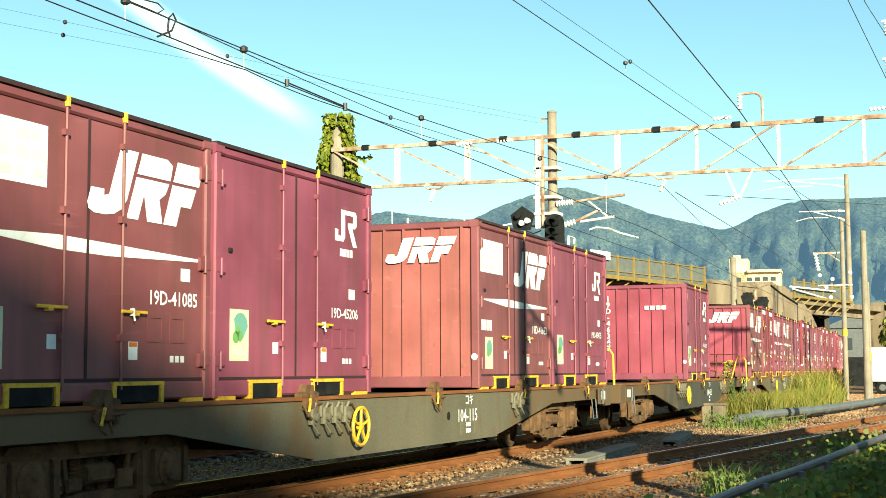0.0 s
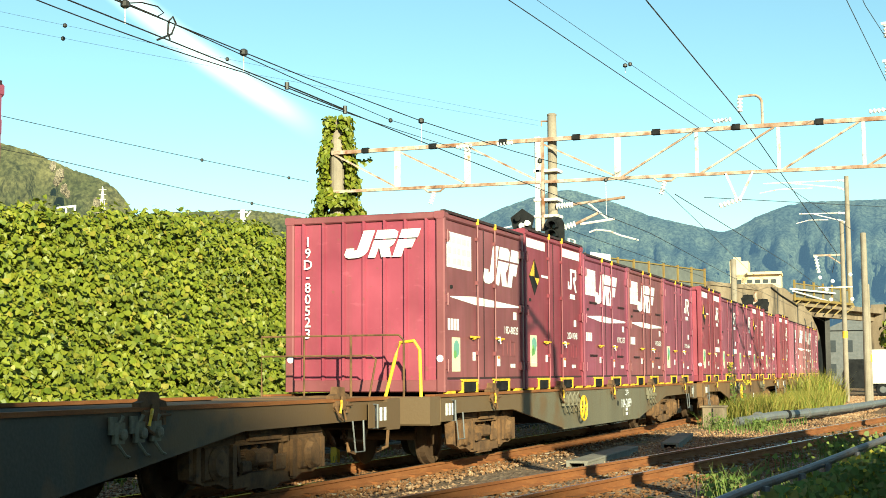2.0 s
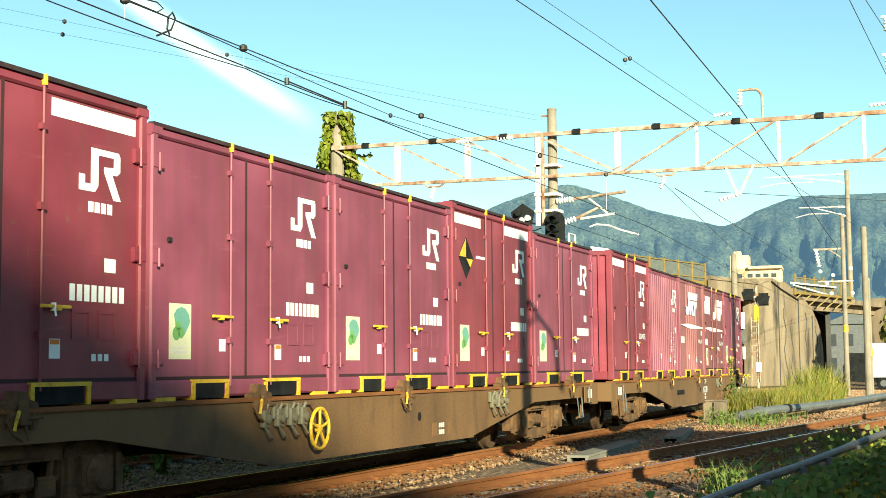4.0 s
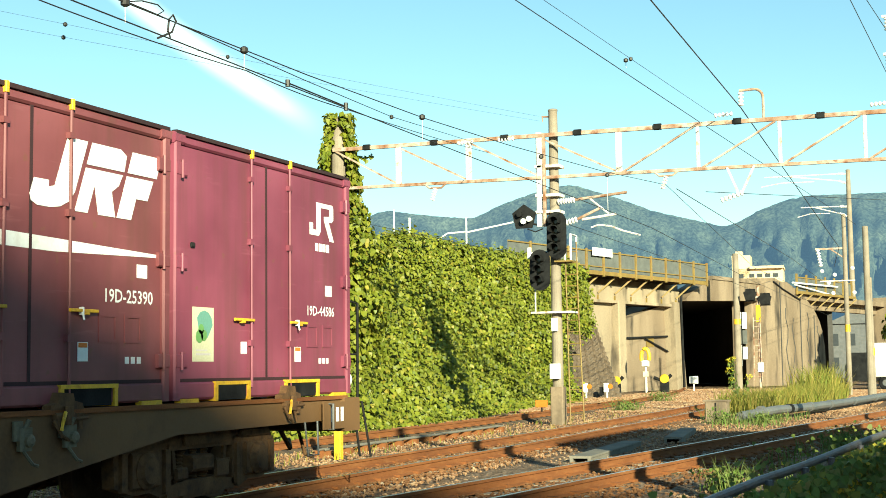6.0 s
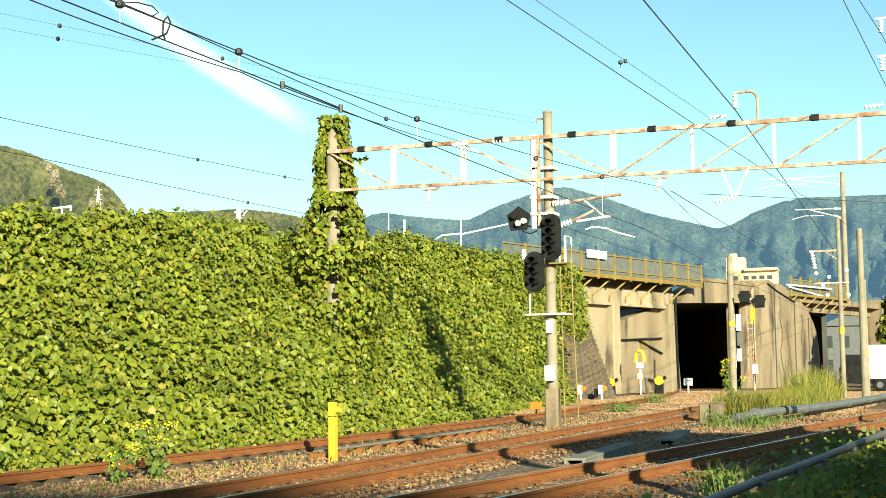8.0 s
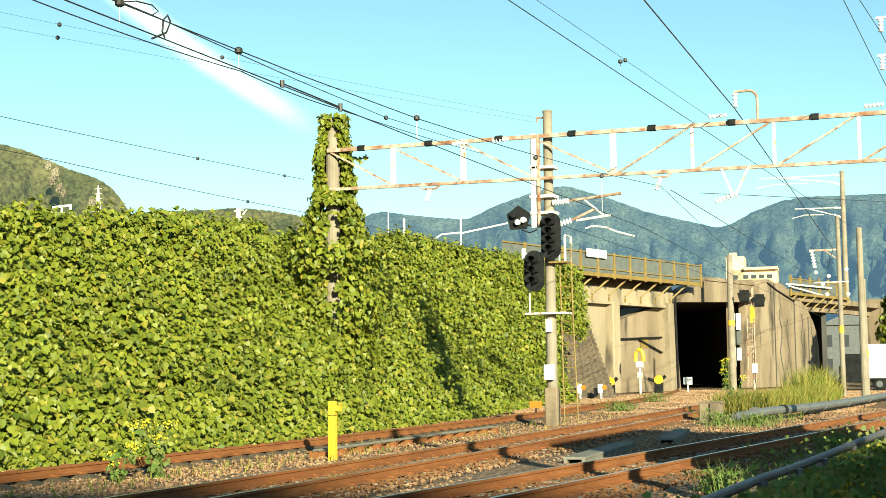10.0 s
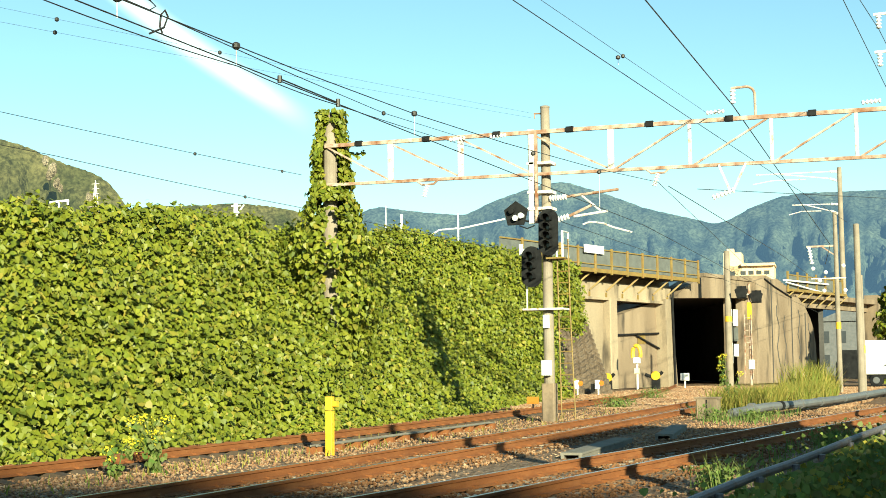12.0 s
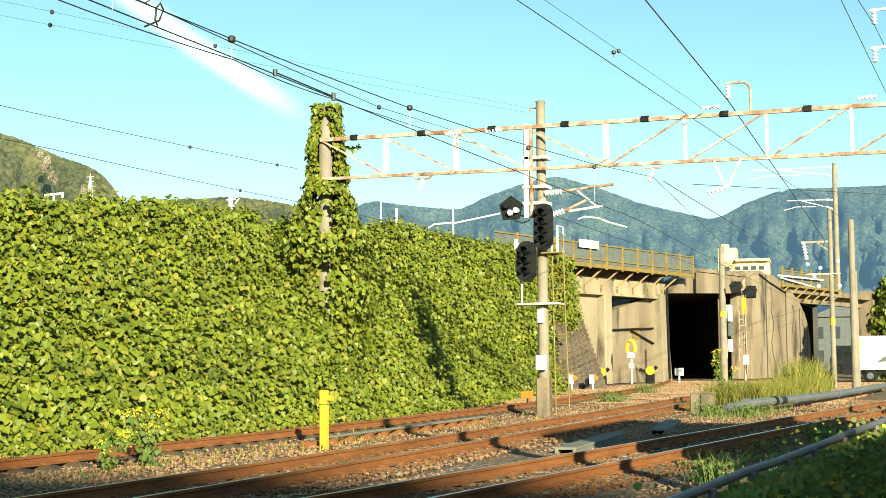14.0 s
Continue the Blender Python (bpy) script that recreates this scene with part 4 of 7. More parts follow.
def bogie(parent, y):
    """A two-axle bogie with cast side frames, springs, axle boxes and brake gear."""
    b = new("bogie")
    b.parent = parent
    b.matrix_basis = pose(0, y, 0)
    b["label"] = "brown dusty two-axle bogie"
    for sx in (-1, 1):
        def frame_side():
            x0, x1 = sorted((sx * 0.93, sx * 1.06))
            y0, y1 = sorted((sx * 1.06, sx * 1.10))
            s = Shape()
            for q in (-1, 1):
                # guards round the axle boxes
                s.prism([(q * 1.42, 0.30), (q * 1.44, 0.56), (q * 1.30, 0.74), (q * 0.80, 0.78), (q * 0.58, 0.70), (q * 0.56, 0.20), (q * 0.70, 0.16), (q * 0.88, 0.22), (q * 1.15, 0.22)], "x", x0, x1)
                s.prism([(q * 1.30, 0.66), (q * 1.24, 0.72), (q * 0.70, 0.72), (q * 0.66, 0.66)], "x", y0, y1)
                s.prism([(q * 1.36, 0.26), (q * 1.36, 0.60), (q * 1.28, 0.60), (q * 1.28, 0.26)], "x", y0, y1)
                s.prism([(q * 0.60, 0.20), (q * 0.60, 0.60), (q * 0.68, 0.60), (q * 0.68, 0.20)], "x", y0, y1)
            # top beam, middle block and lower plank with open gaps between
            s.prism([(-0.60, 0.58), (0.60, 0.58), (0.60, 0.74), (0.40, 0.82), (-0.40, 0.82), (-0.60, 0.74)], "x", x0, x1)
            s.prism([(-0.34, 0.62), (0.34, 0.62), (0.38, 0.74), (-0.38, 0.74)], "x", y0, y1)
            s.prism([(-0.60, 0.15), (0.60, 0.15), (0.60, 0.25), (0.30, 0.29), (-0.30, 0.29), (-0.60, 0.25)], "x", x0, x1)
            s.box(min(y0, x0), max(y1, x1), -0.22, 0.16, 0.36, 0.52, 0.03)
            s.box(y0, y1, 0.22, 0.44, 0.28, 0.46, 0.02).box(y0, y1, -0.48, -0.30, 0.30, 0.42, 0.02)
            return s.mesh("side_frame")
        fr = part("side_frame", cached(("side_frame", sx), frame_side), "brown_grime", b)
        for w in (-1.0, 1.0):
            def axle():
                g = sx * 1.06
                return (Shape().disc((g, w, 0.43), "x", [(0, 0.17), (sx * 0.06, 0.17), (sx * 0.08, 0.14), (sx * 0.11, 0.12), (sx * 0.115, 0.04)], 16)
                        .box(min(g, g + sx * 0.05), max(g, g + sx * 0.05), w - 0.22, w + 0.22, 0.27, 0.60, 0.02)).mesh("axle_box")
            part("axle_box", cached(("axle_box", sx, w), axle), "brown_grime", b)
        for k in (-0.20, 0.0, 0.20):
            def coil():
                g = sx * 0.925
                rings = []
                for i in range(9):
                    rings += [(0.285 + i * 0.036, 0.055), (0.297 + i * 0.036, 0.068), (0.309 + i * 0.036, 0.068), (0.315 + i * 0.036, 0.055)]
                return Shape().disc((g, k, 0), "z", rings, 10).mesh("spring")
            part("spring", cached(("spring", sx, k), coil), "brown_grime", b)

        def brake():
            g = sx * 1.02
            s = Shape().beam((g, -0.62, 0.32), (g, 0.62, 0.44), 0.03, 0.04)
            s.beam((g, -0.46, 0.60), (g, -0.40, 0.18), 0.03, 0.05).beam((g, 0.48, 0.60), (g, 0.42, 0.18), 0.03, 0.05)
            s.prism([(-0.34, 0.12), (0.34, 0.12), (0.20, 0.20), (-0.20, 0.20)], "x", min(g, g + sx * 0.03), max(g, g + sx * 0.03))
            return s.mesh("brake_rigging")
        part("brake_rigging", cached(("brake", sx), brake), "brown_grime", b)
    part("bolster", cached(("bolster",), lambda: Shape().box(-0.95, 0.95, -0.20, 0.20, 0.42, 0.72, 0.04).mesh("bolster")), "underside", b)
    sets = []
    for w in (-1.0, 1.0):
        sets.append(part("wheelset", cached(("wheelset",), wheelset), "wheel", b, "worn steel wheels on an axle", at=pose(0, w, 0.405)))
    return sets


WHEELS = []


def wagon(number, wheel_y=-2.05, front_rail=False, rear_rail=False, vent=False, body="wagon"):
    """A 20-metre container flat wagon; its middle at y = 0, rail top at z = 0, its leading end to -y."""
    root = thing("flat_wagon", "%s bogie container flat wagon with a rusty grimy underframe" % {"wagon": "olive grey", "wagon_dark": "dark grey", "wagon_brown": "grimy brown"}[body], "railway wagon", group="wagons of the train")
    X = 1.27
    prof = [(-9.45, 1.0), (-9.45, 0.76), (-6.0, 0.74), (-3.05, 0.33), (3.05, 0.33), (6.0, 0.74), (9.45, 0.76), (9.45, 1.0)]
    for sx in (-1, 1):
        a, b = sorted((sx * X, sx * (X - 0.04)))
        part("side_sill", cached(("sill", sx, body), lambda: Shape().prism(prof, "x", a, b).mesh("side_sill")), body, root, "grimy fish-bellied side sill")
        c, d = sorted((sx * (X + 0.025), sx * (X - 0.12)))
        part("deck_edge", cached(("edge", sx), lambda: Shape().box(c, d, -9.5, 9.5, 0.985, 1.025).mesh("deck_edge")), "rust_orange", root, "rusty deck edge")
        part("lower_flange", cached(("flange", sx, body), lambda: Shape().box(sorted((sx * (X + 0.015), sx * (X - 0.12)))[0], sorted((sx * (X + 0.015), sx * (X - 0.12)))[1], -3.06, 3.06, 0.315, 0.335).mesh("lower_flange")), body, root)
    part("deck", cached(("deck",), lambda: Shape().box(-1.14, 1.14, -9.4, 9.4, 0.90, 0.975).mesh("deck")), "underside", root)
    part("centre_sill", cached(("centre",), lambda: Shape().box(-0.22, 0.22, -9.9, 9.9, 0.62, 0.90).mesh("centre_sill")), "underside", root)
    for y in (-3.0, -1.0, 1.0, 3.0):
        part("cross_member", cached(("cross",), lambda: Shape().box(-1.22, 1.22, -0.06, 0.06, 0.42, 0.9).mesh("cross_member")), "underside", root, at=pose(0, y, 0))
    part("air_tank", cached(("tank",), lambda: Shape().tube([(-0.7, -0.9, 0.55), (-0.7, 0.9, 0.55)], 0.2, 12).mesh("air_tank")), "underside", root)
    for sy in (-1, 1):
        part("end_beam", cached(("endbeam", sy, body), lambda: Shape().box(-1.32, 1.32, min(sy * 9.36, sy * 9.76), max(sy * 9.36, sy * 9.76), 0.62, 1.0, 0.02).mesh("end_beam")), body, root)
        part("coupler", cached(("coupler", sy), lambda: Shape().box(-0.12, 0.12, min(sy * 9.5, sy * 10.0), max(sy * 9.5, sy * 10.0), 0.74, 0.98, 0.03)
                               .box(-0.2, 0.2, min(sy * 9.9, sy * 10.18), max(sy * 9.9, sy * 10.18), 0.70, 1.02, 0.06).tube([(0.35, sy * 9.5, 0.72), (0.38, sy * 9.8, 0.40), (0.2, sy * 10.1, 0.48)], 0.03, 6)
                               .tube([(0.62, sy * 9.5, 0.74), (0.66, sy * 9.65, 0.34), (0.62, sy * 9.9, 0.30)], 0.025, 6).mesh("coupler")), "brown_grime", root)
        # stirrup step and corner grip at the near side
        part("step", cached(("step", sy), lambda: Shape().tube([(1.30, sy * 8.72, 0.76), (1.33, sy * 8.69, 0.40), (1.33, sy * 8.45, 0.40), (1.30, sy * 8.43, 0.76)], 0.012, 6).mesh("step")), "pipe", root, "pale stirrup step")
        part("grip", cached(("grip", sy), lambda: Shape().tube([(1.28, sy * 8.95, 0.94), (1.38, sy * 8.95, 0.94), (1.38, sy * 8.95, 0.66), (1.28, sy * 8.95, 0.66)], 0.015, 6).mesh("grip")), "pipe", root, "pale corner grip")
        part("number_board", cached(("board", sy, body), lambda: Shape().box(1.315, 1.33, sy * 9.1 - 0.28, sy * 9.1 + 0.28, 0.66, 0.96).mesh("number_board")), body, root)
        decal("notice", [rect(sy * 9.1 + u, sy * 9.1 + u + 0.07, 0.74, 0.90) for u in (-0.1, 0.02, 0.14)], Matrix.Translation((1.331, 0, 0)) @ SIDE, root, "decal", "white bars of small writing")
    # latches that hold the containers, on the sill's top
    def latch():
        s = Shape().prism([(-0.20, 1.02), (0.22, 1.02), (0.20, 1.07), (0.10, 1.09), (0.08, 1.15), (-0.08, 1.16), (-0.12, 1.08), (-0.20, 1.06)], "x", X - 0.06, X + 0.03)
        s.box(X, X + 0.05, -0.15, 0.10, 0.88, 1.0, 0.02).box(X, X + 0.045, 0.12, 0.20, 0.86, 0.99, 0.015).box(X + 0.04, X + 0.075, -0.06, 0.04, 0.90, 1.05, 0.012)
        s.tube([(X + 0.05, -0.05, 0.94), (X + 0.05, 0.24, 0.95)], 0.016, 6).tube([(X + 0.05, 0.02, 0.9), (X + 0.06, 0.06, 0.78)], 0.014, 6)
        return s.tube([(X + 0.04, -0.18, 0.94), (X + 0.07, -0.12, 0.82), (X + 0.06, -0.02, 0.78)], 0.016, 6).mesh("latch")
    for i in range(5):
        la = part("latch", cached(("latch",), latch), "brown_grime", root, "grimy container latch", at=pose(0, (i - 2) * 3.787 + 0.56, 0))
        part("lever", cached(("lever",), lambda: Shape().tube([(X + 0.06, -0.06, 1.0), (X + 0.09, -0.12, 0.95), (X + 0.09, -0.15, 0.86)], 0.016, 6).mesh("lever")), "yellow", la, "yellow latch lever")
    # brake valves and brackets on the sill
    def valve():
        s = Shape().box(X, X + 0.07, 0, 0.14, 0.72, 0.90, 0.02).box(X, X + 0.05, -0.05, 0.05, 0.80, 0.95, 0.015).tube([(X + 0.05, 0.05, 0.88), (X + 0.08, 0.07, 0.96)], 0.02, 6)
        s.disc((X + 0.06, 0.07, 0.80), "x", [(0, 0.05), (0.04, 0.05), (0.05, 0.025)], 10)
        return s.tube([(X + 0.06, 0.02, 0.73), (X + 0.09, 0.1, 0.62), (X + 0.06, 0.2, 0.60)], 0.014, 6).mesh("brake_valve")
    for y in ((3.75, 4.3) if vent else (wheel_y - 1.2, wheel_y - 0.9, wheel_y - 0.62, wheel_y - 0.36, 3.75, 4.05, 4.3)):
        part("brake_valve", cached(("valve",), valve), "wagon", root, at=pose(0, y, 0))
    if not vent:
        part("pipe_run", cached(("pipe_run", wheel_y), lambda: Shape().tube([(X + 0.03, wheel_y - 1.3, 0.93), (X + 0.03, wheel_y - 0.1, 0.93), (X + 0.03, wheel_y, 0.86)], 0.014, 6).mesh("pipe_run")), "brown_grime", root, "thin air pipe")

    def hand_wheel():
        s = Shape()
        ring = [(X + 0.10, wheel_y + 0.22 * math.cos(a * math.pi / 12), 0.66 + 0.22 * math.sin(a * math.pi / 12)) for a in range(25)]
        s.tube(ring, 0.02, 6, False)
        for a in range(5):
            t = a * 2 * math.pi / 5 + 0.3
            s.tube([(X + 0.10, wheel_y, 0.66), (X + 0.10, wheel_y + 0.22 * math.cos(t), 0.66 + 0.22 * math.sin(t))], 0.016, 6)
        return s.disc((X + 0.06, wheel_y, 0.66), "x", [(0, 0.05), (0.05, 0.05), (0.06, 0.03)], 10).mesh("hand_wheel")
    if not vent:
        part("hand_wheel", cached(("hand_wheel", wheel_y), hand_wheel), "yellow", root, "yellow spoked brake wheel")
    nm = Matrix.Translation((X + 0.003, 1.80, 0.66)) @ SIDE
    if number:
        label_writing(number, nm, root)
        label_writing("\u30b3\u30ad", Matrix.Translation((X + 0.003, 1.87, 0.88)) @ SIDE, root)
    decal("notice", [rect(1.73 + 0.07 * (i % 3), 1.78 + 0.07 * (i % 3), 0.42 + 0.09 * (i // 3), 0.48 + 0.09 * (i // 3)) for i in range(6)], Matrix.Translation((X + 0.003, 0, 0)) @ SIDE, root, "decal", "white bars of small writing")
    for y in (1.5, 2.07):
        part("sill_plate", cached(("plate", body), lambda: Shape().box(X, X + 0.006, 0, 0.17, 0.40, 0.58).mesh("sill_plate")), body, root, at=pose(0, y, 0))
    part("drain_hole", cached(("hole",), lambda: Shape().disc((X, 1.05, 0.68), "x", [(0, 0.06), (0.004, 0.06)], 12).mesh("drain_hole")), "black", root)
    for y in (-6.75, 6.75):
        WHEELS.extend(bogie(root, y))
    y0 = -9.68
    if front_rail:
        part("end_railing", cached(("railing",), lambda: Shape().tube([(-1.2, y0, 1.0), (-1.2, y0, 1.82), (0.85, y0, 1.82), (0.92, y0, 1.75), (0.92, y0, 1.0)], 0.015, 6)
                                   .tube([(-1.2, y0, 1.55), (0.45, y0, 1.55), (0.52, y0, 1.5), (0.42, y0, 1.0)], 0.014, 6).tube([(-0.55, y0, 1.0), (-0.55, y0, 1.82)], 0.014, 6).tube([(0.15, y0, 1.0), (0.15, y0, 1.82)], 0.018, 6).mesh("end_railing")), "brown_grime", root, "brown end railing")
        part("handrail", cached(("yhand",), lambda: Shape().tube([(0.62, -9.66, 0.9), (0.80, -9.66, 1.55), (0.86, -9.66, 1.72), (1.06, -9.66, 1.74), (1.14, -9.66, 1.62), (1.16, -9.66, 0.9)], 0.024, 8).mesh("handrail")), "yellow", root, "yellow bent handrail")
    if rear_rail:
        part("end_railing", Shape().tube([(1.2, 9.95, 0.75), (1.2, 9.97, 2.1), (1.05, 9.97, 2.15), (-1.0, 9.97, 2.15), (-1.0, 9.95, 0.8)], 0.016, 6).tube([(1.2, 9.95, 1.5), (0.6, 9.95, 1.5), (0.6, 9.95, 0.9)], 0.014, 6)
             .tube([(1.28, 9.90, 0.95), (1.36, 9.97, 0.3), (1.2, 10.01, 0.3), (1.15, 9.95, 0.9)], 0.014, 6), "black", root, "thin dark end railing")
        part("tail_marker", Shape().disc((1.0, 9.97, 1.2), "y", [(0, 0.11), (0.03, 0.11)], 14), "white", root, "round tail marker plate")
    if vent:
        part("sill_slot", Shape().box(X, X + 0.004, -2.4, -1.4, 0.60, 0.72), "black", root, "dark slot in the sill")
    return root


TRAIN = []      # (thing, wagon's number in the row, shift along the wagon, height)


def load(k, i, box):
    TRAIN.append((box, k, (i - 2) * 3.787, 1.05))


SET = -0.5      # the wagons' middles lie a little ahead of their loads' middles
TRAIN += [(wagon("104-115"), 0, SET, 0), (wagon("104-452", front_rail=True, body="wagon_dark"), 1, SET, 0), (wagon("104-2899", front_rail=True), 2, SET, 0),
          (wagon("", body="wagon_brown"), 3, SET, 0), (wagon("107-289", rear_rail=True, vent=True, body="wagon_brown"), 4, SET + 0.2, 0)]
load(0, 0, container("19D-41085", "long", "red_brown"))
load(0, 1, container("19D-45206", "short", "red_new"))
load(0, 3, container("19D-41683", "long", "red_brown", end_number="19D-41683", end_logo="long", end="salmon_end"))
load(0, 4, container("19D-45475", "short", "red_new"))
load(1, 2, container("19D-46347", "short", "red_new", end_number="19D-46347", end_logo="bars"))
load(2, 0, container("19D-80523", "long", "red_brown", end_number="19D-80523", end_logo="long"))
load(2, 1, container("20D-9548", "short", "red_deep", height=2.62, strip=True, diamond=True))
load(2, 2, container("V19C-137", "long", "red_new", -0.02, sticker=False))
load(2, 3, container("V19C-8342", "long", "red_brown", -0.02, sticker=False))
load(2, 4, container("V19C-1686", "short", "red_new"))
load(3, 0, container("", "short", "red_deep", height=2.62, strip=True, diamond=True, lone=True))
load(3, 1, container("", "short", "red_new"))
load(3, 2, container("", "short", "red_new"))
load(3, 3, container("", "short", "red_deep", height=2.62, strip=True, diamond=True))
load(3, 4, container("", "short", "red_new"))
load(4, 0, container("20D-4592", "short", "red_deep", height=2.62, strip=True, sticker=False))
load(4, 1, container("22600", "short", "red_new", style="ribbed", sticker=False))
load(4, 2, container("V19B-6741", "long", "red_faded", -0.02, style="mixed", sticker=False, end="salmon_end"))
load(4, 3, container("19D-25390", "long", "red_brown"))
load(4, 4, container("19D-44586", "short", "red_new"))


# ---- the overgrown bank ----
def bank_base(y):
    return -15.2 - 0.0034 * max(0.0, min(y, 49) - 24) ** 2 - 0.08 * max(0.0, y - 49)


def bank_height(y):
    h = float(np.interp(y, (10, 23.3, 26.8, 29.4, 32.5, 36.5, 44.4, 48, 52, 60, 70), (4.6, 4.72, 4.84, 5.22, 5.26, 5.55, 5.75, 6.3, 6.2, 6.1, 6.1)))
    return h + 0.14 * noise.noise(Vector((y * 0.45, 1.7, 0))) + 0.10 * noise.noise(Vector((y * 1.3, 4, 0)))


def bank_depth(y):
    return 4.2 - 3.6 * min(1.0, max(0.0, (y - 44) / 20))


def bank_point(y, t, out=0.0):
    """t: 0 at the foot, 1 at the crest, to 1.6 on the flat behind it."""
    h = bank_height(y)
    lumps = 0.45 * noise.noise(Vector((y * 0.45, t * 2.2, 9))) + 0.30 * noise.noise(Vector((y * 1.3, t * 6, 2))) + 0.22 * noise.noise(Vector((y * 2.9, t * 14, 5)))
    # a hollow behind the vine-wrapped pole
    lumps -= 1.5 * math.exp(-((y - 37.6) / 1.5) ** 2) * min(1.0, max(0.0, (t - 0.4) / 0.25))
    if t <= 1:
        x = bank_base(y) - bank_depth(y) * t ** 0.85 + lumps + out
        z = GZ + (h - GZ) * t + out * 0.5 + lumps * 0.25 * t
    else:
        x = bank_base(y) - bank_depth(y) - 6 * (t - 1) + lumps * 0.4
        z = h + lumps * 0.25 + out
    return Vector((x, y, z))


def bank():
    root = thing("vine_bank", "steep bank smothered in bright green kudzu vines", "vegetation", kind="stuff")
    # sheet behind the leaves, coloured near-black for the shade in their gaps
    verts, faces = [], []
    ts = [0, 0.08, 0.16, 0.25, 0.33, 0.42, 0.5, 0.6, 0.7, 0.8, 0.9, 1.0, 1.2, 1.6, 3.0]
    ys = [10 + i * 0.4 for i in range(134)]
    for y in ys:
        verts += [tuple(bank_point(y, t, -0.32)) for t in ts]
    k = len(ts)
    me = bpy.data.meshes.new("gap_shade_sheet")
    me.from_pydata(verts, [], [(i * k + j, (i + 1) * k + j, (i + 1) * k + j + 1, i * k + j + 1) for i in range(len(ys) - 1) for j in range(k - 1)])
    part("gap_shade_sheet", me, "gap_shade_sheet", root)

    def place(rng):
        while True:
            y = 11 + 56 * rng.random() ** 1.15
            t = rng.random() * 1.12
            if y < 61 or t > 0.5 + 0.06 * (66 - y) * rng.random():
                break
        p = bank_point(y, t, rng.gauss(-0.02, 0.16))
        face = Vector((0.66, -0.42, 0.70)) if t < 1 else Vector((0.4, -0.2, 0.9))
        if t > 0.97:
            p.z += abs(rng.gauss(0, 0.06))
        return p, face
    tagged(part("vine_leaves", leaves(135000, place, 0.132, 11, jitter=0.42), "leaf", root, "bright green kudzu leaves"), kind="stuff")

    def foot(rng):
        y = 12 + 48 * rng.random()
        return Vector((bank_base(y) + abs(rng.gauss(0.1, 0.35)), y, GZ + 0.02 + abs(rng.gauss(0, 0.12)))), Vector((0.5, -0.3, 0.8))
    tagged(part("foot_leaves", leaves(7000, foot, 0.11, 12), "leaf", root), kind="stuff")


bank()

# ---- gantry over the tracks ----
GY = 35.94


def insulator(s, p, q, r=0.055, n=6):
    """Ribbed porcelain sheds from p to q."""
    p, q = Vector(p), Vector(q)
    pts, rs = [], []
    for i in range(n):
        for a, k in ((0.1, 0.5), (0.3, 1.0), (0.6, 1.0), (0.8, 0.5)):
            pts.append(p.lerp(q, (i + a) / n))
            rs.append(r * k)
    return s.tube(pts, rs, 8)


